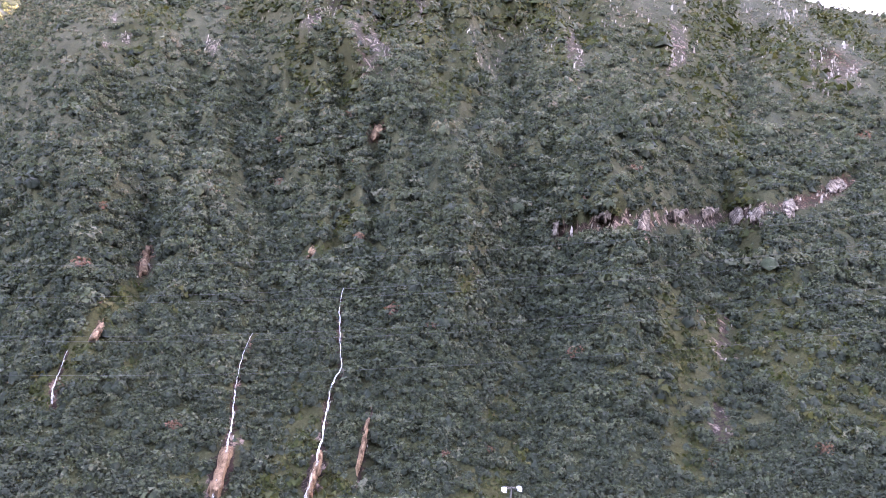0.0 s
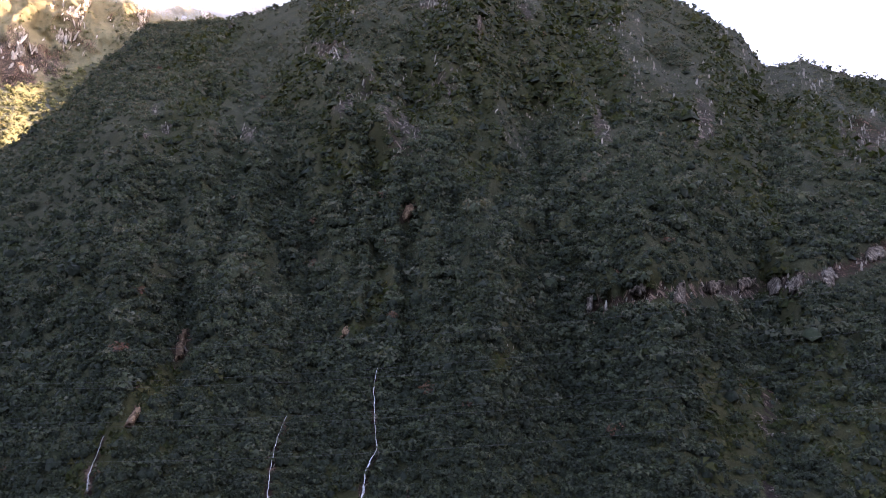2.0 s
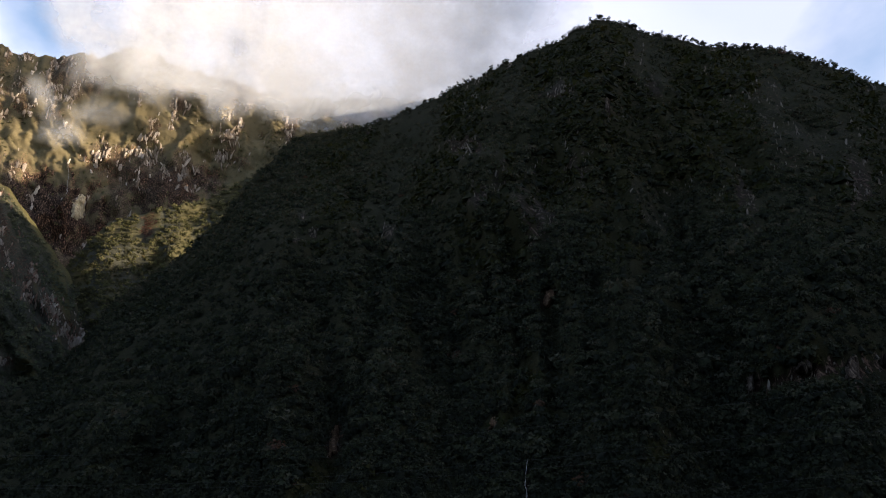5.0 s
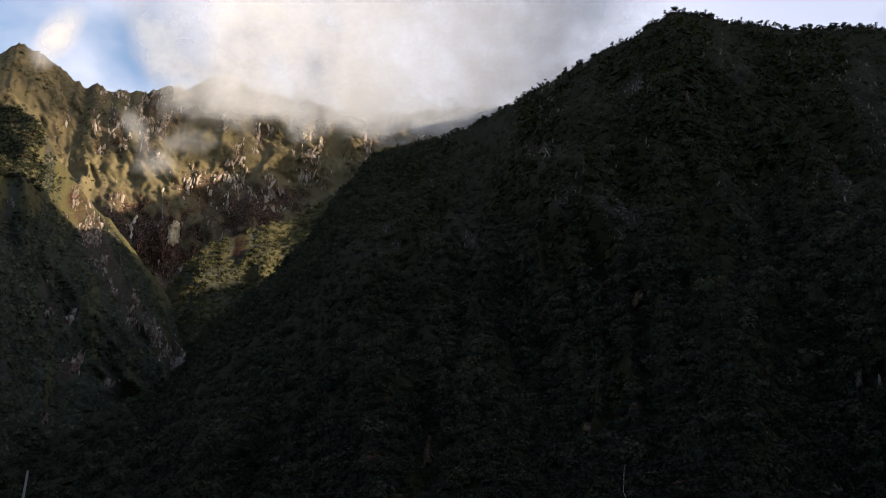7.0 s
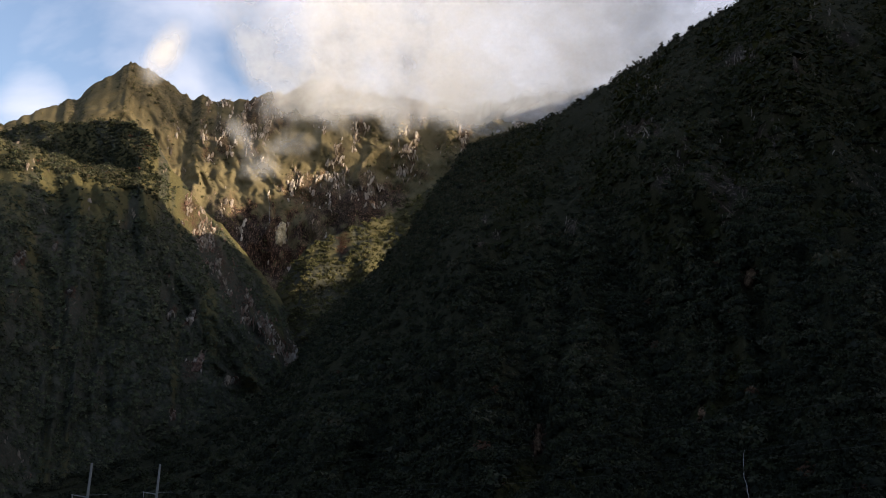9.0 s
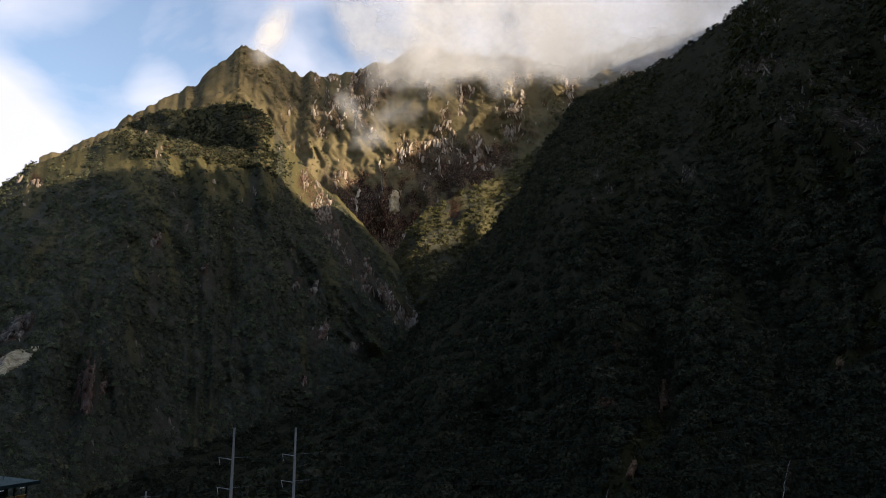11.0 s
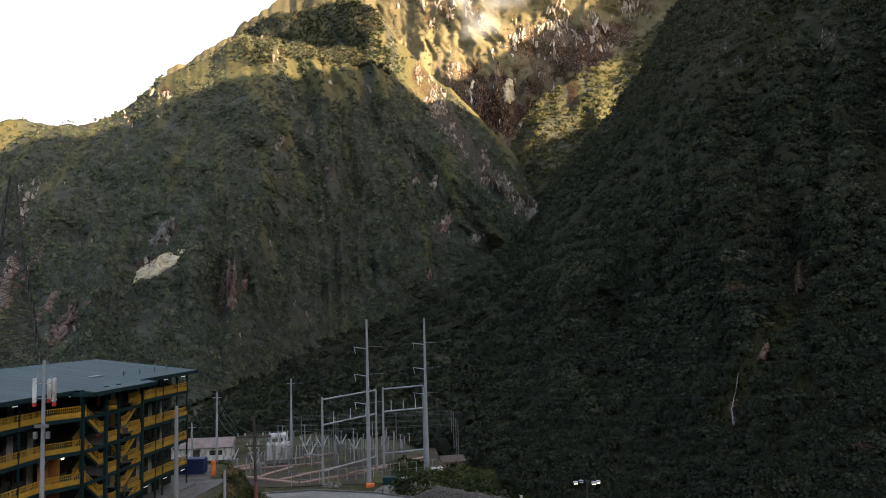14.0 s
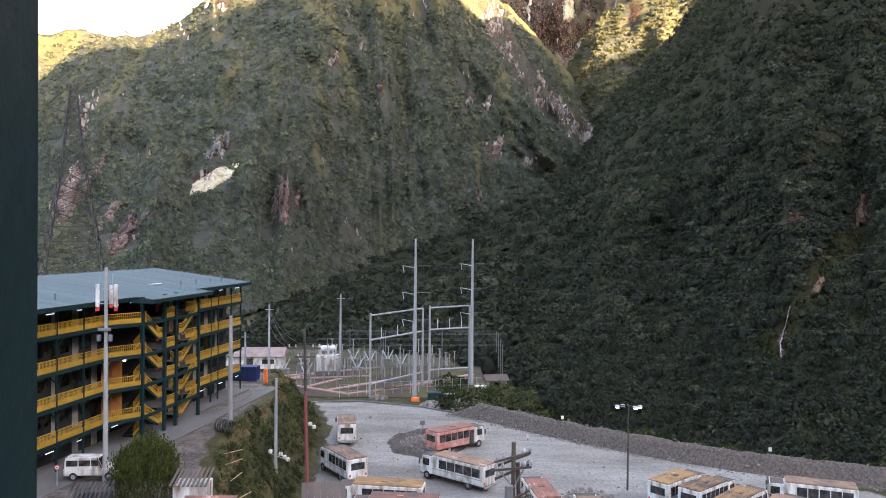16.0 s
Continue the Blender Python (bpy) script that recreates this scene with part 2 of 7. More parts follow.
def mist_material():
    """Cloud on thin sheets: scatters the light that falls on it, thinner where 'dense' falls off."""
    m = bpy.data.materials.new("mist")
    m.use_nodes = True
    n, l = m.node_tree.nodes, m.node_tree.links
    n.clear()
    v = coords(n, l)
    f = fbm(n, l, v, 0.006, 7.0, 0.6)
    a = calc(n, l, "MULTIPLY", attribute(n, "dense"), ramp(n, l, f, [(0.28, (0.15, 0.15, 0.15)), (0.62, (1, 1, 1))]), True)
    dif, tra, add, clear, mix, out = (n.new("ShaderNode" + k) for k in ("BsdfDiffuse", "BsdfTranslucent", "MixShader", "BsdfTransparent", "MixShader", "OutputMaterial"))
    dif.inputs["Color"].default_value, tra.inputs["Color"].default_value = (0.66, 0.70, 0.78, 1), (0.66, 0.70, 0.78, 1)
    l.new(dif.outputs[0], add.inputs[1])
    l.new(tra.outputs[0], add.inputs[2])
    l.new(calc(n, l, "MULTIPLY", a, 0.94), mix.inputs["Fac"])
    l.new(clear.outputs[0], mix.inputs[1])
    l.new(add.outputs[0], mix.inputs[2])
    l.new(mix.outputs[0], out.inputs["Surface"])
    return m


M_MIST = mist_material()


def rock_material(name, k):
    """Bare rock, pale to reddish grey from block to block, with dark streaks."""
    m, n, l, b = node_mat(name, 0.9)
    tones = [(0.0, (0.15, 0.115, 0.085)), (0.35, (0.25, 0.205, 0.16)), (0.75, (0.38, 0.33, 0.29)), (1.0, (0.52, 0.47, 0.40))]
    c = ramp(n, l, attribute(n, "tint"), [(p, tuple(k * x for x in t)) for p, t in tones])
    f = fbm(n, l, coords(n, l, (1, 1, 0.4)), 0.5, 5.0, 0.65)
    l.new(blend(n, l, 0.7, c, ramp(n, l, f, [(0.3, (0.35, 0.33, 0.32)), (0.6, (1.15, 1.15, 1.15))]), "MULTIPLY"), b.inputs["Base Color"])
    relief(n, l, b, f, 0.6, 0.6)
    return m


M_ROCK = rock_material("pale_rock", 0.7)
# Same rock scaled darker for the near slope.
M_ROCK_NEAR = rock_material("near_block_rock", 0.5)
M_ROCK_HIGH = rock_material("high_rock", 0.85)


def face_material(name, dark, mid, pale, scale):
    """A bare rock or earth face: runs down the fall line, cracks and broken blocks."""
    m, n, l, b = node_mat(name, 0.92)
    run = fbm(n, l, coords(n, l, (1, 1, 0.3)), scale, 7.0, 0.7)
    grit = fbm(n, l, coords(n, l), scale * 2.5, 6.0, 0.75)
    c = ramp(n, l, run, [(0.34, dark), (0.48, mid), (0.66, pale)])
    c = blend(n, l, 0.75, c, ramp(n, l, grit, [(0.36, (0.35, 0.34, 0.33)), (0.6, (1.15, 1.15, 1.15))]), "MULTIPLY")
    l.new(c, b.inputs["Base Color"])
    b.inputs["Specular IOR Level"].default_value = 0.05
    relief(n, l, b, calc(n, l, "ADD", run, grit), 0.9, 0.6 / scale)
    return m


M_FACE_TAN = face_material("tan_rock_slide", (0.30, 0.235, 0.145), (0.62, 0.52, 0.33), (0.72, 0.65, 0.48), 0.12)
M_FACE_GREY = face_material("grey_outcrop", (0.045, 0.038, 0.032), (0.13, 0.115, 0.10), (0.32, 0.29, 0.255), 0.15)
M_FACE_RED = face_material("reddish_scar", (0.055, 0.040, 0.030), (0.15, 0.095, 0.075), (0.30, 0.215, 0.18), 0.15)
M_FACE_SLIP = face_material("earth_slip", (0.035, 0.022, 0.012), (0.12, 0.072, 0.042), (0.24, 0.16, 0.10), 0.6)
M_FACE_CLIFF = face_material("streaked_cliff", (0.014, 0.010, 0.008), (0.070, 0.053, 0.040), (0.23, 0.19, 0.15), 0.5)
M_WILLOW = leaf_material("willow_leaves", (0.020, 0.026, 0.008), (0.066, 0.072, 0.022), (0.10, 0.095, 0.03))
M_BANK = leaf_material("bank_grass", (0.018, 0.021, 0.008), (0.066, 0.062, 0.022), (0.12, 0.085, 0.04))


def rust_roof(name, paint, rust, deep, share):
    """Roof sheet whose paint has flaked: patches of rust with dark cores and pale left-over paint."""
    m, n, l, b = node_mat(name, 0.85)
    v = coords(n, l, (0.55, 1.7, 1.0))
    big, mid, fine = fbm(n, l, v, 0.7, 6.0, 0.65), fbm(n, l, v, 2.6, 5.0, 0.7), fbm(n, l, v, 18.0, 3.0)
    info = n.new("ShaderNodeObjectInfo")
    shift = calc(n, l, "MULTIPLY", calc(n, l, "SUBTRACT", info.outputs["Random"], 0.5), 0.16)
    f = calc(n, l, "ADD", calc(n, l, "ADD", calc(n, l, "MULTIPLY", big, 0.65), calc(n, l, "MULTIPLY", mid, 0.35)), shift)
    c = ramp(n, l, f, [(share - 0.10, paint), (share - 0.03, rust), (share + 0.08, tuple(0.7 * x for x in rust)), (share + 0.18, deep)])
    c = blend(n, l, 0.5, c, ramp(n, l, fine, [(0.3, (0.55, 0.55, 0.55)), (0.7, (1.3, 1.3, 1.3))]), "MULTIPLY")
    l.new(c, b.inputs["Base Color"])
    relief(n, l, b, calc(n, l, "ADD", mid, fine), 0.4, 0.05)
    return m


P_RUST = rust_roof("rusted_roof_sheet", (0.40, 0.29, 0.14), (0.24, 0.125, 0.04), (0.028, 0.019, 0.014), 0.42)
P_RUST_PALE = rust_roof("pale_rusted_roof", (0.42, 0.38, 0.33), (0.21, 0.12, 0.068), (0.055, 0.04, 0.03), 0.47)
P_RUST_RED = rust_roof("reddish_roof_sheet", (0.38, 0.25, 0.20), (0.20, 0.080, 0.048), (0.06, 0.034, 0.026), 0.46)

# ---- building helpers ----
def mesh_object(name, verts, faces, material, parent=None, smooth=False):
    me = bpy.data.meshes.new(name)
    me.from_pydata(verts, [], faces)
    if smooth:
        me.polygons.foreach_set("use_smooth", [True] * len(me.polygons))
    me.materials.append(material)
    ob = new(name, me)
    ob.parent = parent
    return ob


def array_object(name, co, tris, material, attrs=None, smooth=False):
    """A mesh straight from arrays: co (n, 3), tris (m, 3 or 4), attrs of one value for each vertex."""
    me = bpy.data.meshes.new(name)
    k = tris.shape[1]
    me.vertices.add(len(co))
    me.vertices.foreach_set("co", np.asarray(co, dtype=np.float32).ravel())
    me.loops.add(tris.size)
    me.loops.foreach_set("vertex_index", tris.astype(np.int32).ravel())
    me.polygons.add(len(tris))
    me.polygons.foreach_set("loop_start", np.arange(0, tris.size, k, dtype=np.int32))
    me.polygons.foreach_set("use_smooth", np.full(len(tris), smooth))
    for key, val in (attrs or {}).items():
        me.attributes.new(key, "FLOAT", "POINT").data.foreach_set("value", np.asarray(val, dtype=np.float32))
    me.update(calc_edges=True)
    me.validate()
    me.materials.append(material)
    return new(name, me)


def hash01(i, j, k=0):
    h = (i.astype(np.int64) * 374761393 + j.astype(np.int64) * 668265263 + np.int64(k) * 2147483647) & 0x7FFFFFFF
    h = ((h ^ (h >> 13)) * 1274126177) & 0x7FFFFFFF
    return ((h ^ (h >> 16)) & 0xFFFFFF) / float(0xFFFFFF)


def vnoise(x, y, seed=0):
    xi, yi = np.floor(x), np.floor(y)
    u, v = x - xi, y - yi
    u, v = u * u * (3 - 2 * u), v * v * (3 - 2 * v)
    a, b = hash01(xi, yi, seed), hash01(xi + 1, yi, seed)
    c, d = hash01(xi, yi + 1, seed), hash01(xi + 1, yi + 1, seed)
    return (a * (1 - u) + b * u) * (1 - v) + (c * (1 - u) + d * u) * v


def fractal(x, y, octaves=5, seed=0, gain=0.5):
    total, amp, norm = 0.0, 1.0, 0.0
    for o in range(octaves):
        total, norm, amp = total + amp * vnoise(x * 2 ** o, y * 2 ** o, seed + o), norm + amp, amp * gain
    return total / norm


def ridged(x, y, octaves=4, seed=0):
    total, amp, norm = 0.0, 1.0, 0.0
    for o in range(octaves):
        total, norm, amp = total + amp * (1 - abs(2 * vnoise(x * 2 ** o, y * 2 ** o, seed + o) - 1)), norm + amp, amp * 0.5
    return total / norm


def smooth_interp(x, xs, ys):
    """Piecewise curve through the points, with soft corners."""
    w = 0.35
    return (np.interp(x - w, xs, ys) + 2 * np.interp(x, xs, ys) + np.interp(x + w, xs, ys)) / 4


class Mountain:
    """A mountain side: its foot and its crest as curves over the compass, with ravines and steps worn into the face."""

    def __init__(self, crest, foot, power, relief_m, seed, gully=9.0, bumps=0.2, rough=0.35, fine=1.0, ribs=1.3, ledge=None, alcove=None, lean=None, stria=0.0, calm=None):
        self.crest, self.foot, self.power, self.relief_m, self.seed, self.gully, self.bumps, self.rough, self.fine, self.ribs, self.ledge, self.alcove, self.lean, self.stria, self.calm = np.array(crest), np.array(foot), power, relief_m, seed, gully, bumps, rough, fine, ribs, ledge, alcove, lean, stria, calm

    def point(self, az, s):
        c, f = self.crest, self.foot
        el, rc = smooth_interp(az, c[:, 0], c[:, 1]), smooth_interp(az, c[:, 0], c[:, 2])
        rf, zf = smooth_interp(az, f[:, 0], f[:, 1]), smooth_interp(az, f[:, 0], f[:, 2])
        el = el + self.bumps * 2.2 * (fractal(az * 1.3, az * 0 + 3.0, 4, self.seed + 50, 0.6) - 0.5)
        zc = EYE[2] + rc * np.tan(np.radians(el))
        up = np.clip(s, 0, 1)
        r, z = rf + (rc - rf) * up, zf + (zc - zf) * up ** self.power
        fade = np.clip(up * 6, 0, 1) * np.clip((1.0 - up) * 2.6, 0.03, 1)
        if self.calm is not None:  # where the face is more even
            fade = fade * np.interp(az, *self.calm)
        u = az if self.lean is None else az + np.interp(az, *self.lean) * (1 - up)  # spurs and gullies lean away from the peak
        g = ridged(u / self.gully + 0.7 * up + 0.7 * fractal(az * 0.2, up * 2.5, 3, self.seed + 9), up * 1.1, 2, self.seed)
        d = fractal(az * 0.16, up * 5 + az * 0.05, 5, self.seed + 20)
        e = ridged((az * 0.30 + 2.0 * d) * self.fine, (up * 5 + 0.12 * az) * self.fine, 6, self.seed + 30)
        r = r - fade * self.relief_m * ((g - 0.5) * self.ribs + (d - 0.5) * 1.3 + (e - 0.5) * self.rough)
        if self.stria:  # narrow runnels down the fall line
            r = r - fade * self.stria * (ridged(u * 0.8 + 0.6 * d, up * 0.9 + 3, 4, self.seed + 40) - 0.5)
        if self.ledge is not None:  # a step in the slope: the ground above it stands out over the face below
            e0 = np.degrees(np.arctan2(z - EYE[2], r))
            lip, span_a = self.ledge
            out = 1 / (1 + np.exp(-(e0 - np.interp(az, lip[0], lip[1])) / 0.16))
            r = r - 6 * out * np.clip((az - span_a[0]) / 1.5, 0, 1) * np.clip((span_a[1] - az) / 1.5, 0, 1) * np.clip((20 - e0) / 8, 0, 1)
        if self.alcove is not None:  # a bay pushed back along the camera's sight lines, turned from the sun to darken the knoll
            a0, a1, b0, drift = self.alcove
            e0 = np.degrees(np.arctan2(z - EYE[2], r))
            edge = a1 + (22.5 - e0) * 0.25 + 0.5 * (fractal(e0 * 0.8, az * 0, 3, 7) - 0.5)
            low = b0 + 0.8 * (fractal(az * 0.6, az * 0, 3, 9) - 0.5) + 0.09 * (a1 - az)
            bay = drift * np.clip(edge - az, 0, edge - a0) * np.clip((e0 - low) / 0.7, 0, 1)
            bay = bay * (0.85 + 0.3 * fractal(az * 0.9, e0 * 0.9, 3, 12))
            k = 1 + bay / r
            r, z = r * k, EYE[2] + (z - EYE[2]) * k
        over = np.clip(s - 1, 0, None)
        r, z = r + over * 900, z - over * 700
        a = np.radians(az)
        return np.stack([r * np.sin(a), r * np.cos(a), z], -1)

    def elevation(self, p):
        return np.degrees(np.arctan2(p[..., 2] - EYE[2], np.hypot(p[..., 0], p[..., 1])))

    def build(self, name, material, az0, az1, na, ns, rock, grass):
        az, s = np.meshgrid(np.linspace(az0, az1, na), np.concatenate([np.linspace(0, 1, ns), [1.06, 1.2, 1.45]]), indexing="ij")
        p = self.point(az, s)
        el = self.elevation(p)
        n2 = p.shape[1]
        idx = np.arange(na * n2).reshape(na, n2)
        quads = np.stack([idx[:-1, :-1], idx[:-1, 1:], idx[1:, 1:], idx[1:, :-1]], -1).reshape(-1, 4)
        return array_object(name, p.reshape(-1, 3), quads[:, ::-1], material, {"rock": rock(az, el, s).ravel(), "grass": grass(az, el, s).ravel()}, True)


def patch(az, el, a, e, wa, we, lean=0.0, ragged=0.6, seed=0):
    """A ragged spot round (a, e) of the half-widths given; lean shears it sideways with height."""
    x, y = (az - a - lean * (el - e)) / wa, (el - e) / we
    d = np.sqrt(x * x + y * y) + ragged * (fractal(az * 2.2, el * 2.2, 3, seed + 77) - 0.5) * 2
    return np.clip(1.6 - d * 1.1, 0, 1)


def union(*masks):
    out = masks[0]
    for m in masks[1:]:
        out = np.maximum(out, m)
    return out


# ---- the near mountain across the road ----
LIP = ([57, 60.2, 62.2, 67.6, 70.6, 73, 75.8, 77.5], [7.4, 8.5, 8.8, 9.0, 9.6, 10.0, 11.3, 11.9])
near_mountain = Mountain(
    crest=[(-17, -7.0, 300), (-14, -5.4, 330), (-11.6, -4.2, 380), (-9, -3.3, 430), (-3.5, -1.1, 540), (0.6, 0.2, 590), (4, 2.0, 650), (7, 3.6, 720), (9, 5.2, 800), (10.8, 7.2, 900), (11.4, 8.8, 930),
           (12, 10.2, 960), (15, 12.9, 1020), (18.4, 16.6, 1070), (20.5, 20.2, 1080), (23.2, 23.5, 1050), (29, 25.0, 960), (33, 26.8, 930),
           (36.2, 28.3, 890), (39.8, 30.0, 870), (44, 31.5, 850), (47.3, 32.8, 840), (49.8, 32.0, 830), (55.3, 30.3, 820), (60.5, 29.3, 830),
           (64.5, 27.5, 830), (67.5, 25.7, 820), (69.2, 23.4, 800), (71.8, 23.6, 860), (74, 22.5, 860), (78, 21.4, 860), (86, 20.5, 900)],
    foot=[(-17, 205, -1), (-8, 190, -1), (0, 176, -1), (6, 150, -2), (9, 128, -3), (15, 113, -4), (25, 103, -4), (35, 98, -4), (50, 98, -3), (86, 105, -2)],
    power=1.12, relief_m=80, seed=3, gully=20.0, rough=0.42, ribs=0.42, ledge=(LIP, (56.5, 78.5)),
    lean=([0, 20, 47, 80], [6, 11, 0, -13]), stria=11.0, calm=([20, 34, 52, 60, 80], [1.0, 0.75, 0.75, 0.42, 0.42]))


FALLS = [[(42.0, 1.2), (41.9, -0.5), (42.1, -2.5), (42.4, -4.5), (41.8, -5.8), (41.6, -8.2), (41.4, -10.1), (41.0, -12.8), (40.7, -14)],
         [(35.9, -2.5), (35.3, -4.6), (35.1, -6.6), (35.2, -8.5), (35.0, -10.1), (34.8, -11.6), (34.4, -13.6)],
         [(24.1, -4.5), (23.8, -5.8), (23.5, -7.1), (23.6, -8.0)]]


def along(az, el, line, w):
    """1 on a line of (compass, elevation) stations, falling to 0 at w from it."""
    best = np.full(np.shape(az), 9.0)
    for (a0, e0), (a1, e1) in zip(line[:-1], line[1:]):
        k = np.clip(((az - a0) * (a1 - a0) + (el - e0) * (e1 - e0)) / ((a1 - a0) ** 2 + (e1 - e0) ** 2), 0, 1)
        best = np.minimum(best, np.hypot(az - a0 - k * (a1 - a0), el - e0 - k * (e1 - e0)))
    return np.clip(1.6 - 1.3 * best / w, 0, 1)


def near_rock(az, el, s):
    scar = fractal(az * 0.5, el * 0.3, 4, 31)
    high = np.clip((scar - 0.52) * 3 * np.clip((el - 15) / 6, 0, 1), 0, 0.36) * np.clip((az - 26) / 8, 0, 1)
    lip = np.interp(az, LIP[0], LIP[1]) - 0.65
    band = np.where((az > 56.7) & (az < 77), np.clip(1.5 - abs(el - lip) / 0.62, 0, 1) * (0.35 + 0.75 * fractal(az * 0.9, el * 0.5, 3, 37)), 0)
    return union(high, band, along(az, el, FALLS[0], 0.30), along(az, el, FALLS[1], 0.30), along(az, el, FALLS[2], 0.22),
                 patch(az, el, 57.2, 6.7, 0.45, 0.9, 0, 0.3), patch(az, el, 63.6, 7.7, 0.45, 1.0, 0, 0.3), patch(az, el, 75.9, 10.9, 0.8, 0.6, 0.4, 0.3),
                 patch(az, el, 43.3, 13.0, 0.6, 0.9, 0.4, 0.3), patch(az, el, 28.2, 2.2, 0.55, 1.5, 0.1, 0.3), 0.7 * patch(az, el, 25.8, -2.8, 0.5, 0.9, 0.4),
                 patch(az, el, 34.8, -11.6, 0.9, 2.4, 0.2, 0.4), patch(az, el, 41.2, -12.0, 0.8, 2.2, 0.2, 0.4), patch(az, el, 44.5, -9.6, 0.35, 3.0, 0.1), patch(az, el, 23.6, -7.0, 0.3, 0.9),
                 patch(az, el, 39.5, 3.9, 0.4, 0.6, 0.2), 0.62 * patch(az, el, 69.2, 0.3, 0.8, 2.6, -0.1, 0.8), 0.7 * patch(az, el, 69.3, -5.6, 0.9, 1.5, -0.2, 0.5), 0.6 * patch(az, el, 51.7, 3.6, 0.4, 0.5),
                 patch(az, el, 44.0, 28.0, 1.4, 0.7, 0, 0.9) * 0.64, patch(az, el, 47.8, 26.8, 0.3, 0.8) * 0.9, patch(az, el, 51.3, 27.8, 0.8, 0.9, 0, 0.8) * 0.62, patch(az, el, 36.5, 24.0, 2.0, 0.8, 0, 0.9) * 0.66,
                 patch(az, el, 39.5, 22.0, 0.8, 1.5, 0.1, 0.9) * 0.62, patch(az, el, 42.3, 19.0, 1.5, 2.4, -0.2, 0.9) * 0.62, patch(az, el, 65.0, 20.0, 1.3, 1.6, 0.2, 0.9) * 0.62, patch(az, el, 75.5, 18.3, 1.8, 1.7, 0, 0.9) * 0.62,
                 patch(az, el, 57.5, 20.0, 0.7, 2.0, -0.3, 0.9) * 0.62, patch(az, el, 45.5, 22.5, 1.2, 1.6, 0.3, 0.9) * 0.58, patch(az, el, 38.0, 20.5, 0.9, 1.0, 0.2, 0.9) * 0.6, patch(az, el, 31.0, 17.5, 0.6, 0.7, 0, 0.6) * 0.6, 0.7 * patch(az, el, 24.0, 16.3, 0.3, 0.3), 0.7 * patch(az, el, 25.3, 16.9, 0.6, 0.4), 0.7 * patch(az, el, 24.4, 18.0, 0.2, 0.4), patch(az, el, 28.9, 24.4, 0.2, 0.5))


def near_grass(az, el, s):
    # More pale grass above 13 degrees, for lighter scrub and partly for haze.
    g = np.clip((fractal((az + np.interp(az, [20, 47, 80], [11, 0, -13]) * (1 - s)) * 0.35, el * 0.12, 4, 91) - 0.60 + 0.20 * np.clip((el - 13) / 8, 0, 1)) * 5, 0, 0.6) * np.clip((az - 19) / 8, 0, 1)
    return union(g, along(az, el, [(27.9, 0.2), (26.8, -1.0), (25.6, -2.4), (24.6, -4.2), (22.8, -7.6)], 0.85), along(az, el, [(42.4, 7.6), (41.6, 6.0), (41.0, 4.6), (39.6, 3.8)], 0.55), patch(az, el, 50.7, 2.4, 0.8, 1.2, 0.5),
                 0.9 * patch(az, el, 66.2, -0.6, 1.2, 4.2, -0.3, 0.5), 0.7 * patch(az, el, 68.6, -0.8, 2.4, 3.0, 0, 0.8), 0.8 * patch(az, el, 66.9, -7.0, 1.3, 2.4, -0.4), 0.7 * patch(az, el, 70.6, -7.4, 0.6, 1.8, -0.1),
                 0.7 * patch(az, el, 38.4, -12.4, 1.4, 1.4), 0.7 * patch(az, el, 33.2, -12.6, 0.9, 1.2), 0.5 * patch(az, el, 62.0, -3.0, 1.0, 2.4, -0.2, 0.8))


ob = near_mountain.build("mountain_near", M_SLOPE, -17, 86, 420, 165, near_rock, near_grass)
tagged(ob, "steep forested mountain side with pale cliffs and landslips", "mountain", kind="structure")

# ---- the mountain beyond the side valley, its summit and a far hill ----
left_mountain = Mountain(
    crest=[(-40, 4, 1500), (-34, 6, 1500), (-30, 8, 1500), (-27.6, 9.7, 1500), (-26.4, 11.1, 1500), (-25, 12.6, 1500), (-23.7, 13.1, 1480), (-20.2, 13.8, 1480),
           (-18.2, 15.1, 1480), (-16.5, 16.9, 1480), (-12.8, 18.8, 1480), (-10.9, 20.3, 1470), (-8.6, 21.7, 1460), (-6, 22.1, 1450), (-3, 22.9, 1430),
           (-1.0, 22.4, 1400), (0.2, 20.6, 1380), (2.8, 18.0, 1350), (5.8, 15.6, 1300), (9.4, 11.6, 1220), (10.7, 7.9, 1170), (13, 4, 1120)],
    foot=[(-40, 250, 0), (-20, 245, 0), (-14, 280, 0), (-5, 500, 0), (5, 700, 20), (13, 950, 60)], power=1.25, relief_m=78, seed=13, gully=5.0, rough=0.60, fine=1.5, ribs=0.9, alcove=(-10.5, -0.9, 18.7, 55),
    lean=([-30, -18, -13.5, -11, -5.5, -3.5, 3, 10], [7, 7, 3, -5, -7, -1, -1, -5]), stria=30.0)


RIM = [(2.2, 17.6), (3.4, 16.0), (4.7, 13.6), (6.3, 11.6), (8.2, 9.4), (10.4, 7.6)]
BRINK = [(2.9, 18.0), (4.6, 17.0), (5.6, 16.1), (7.2, 14.2), (8.8, 12.6), (9.5, 11.6)]


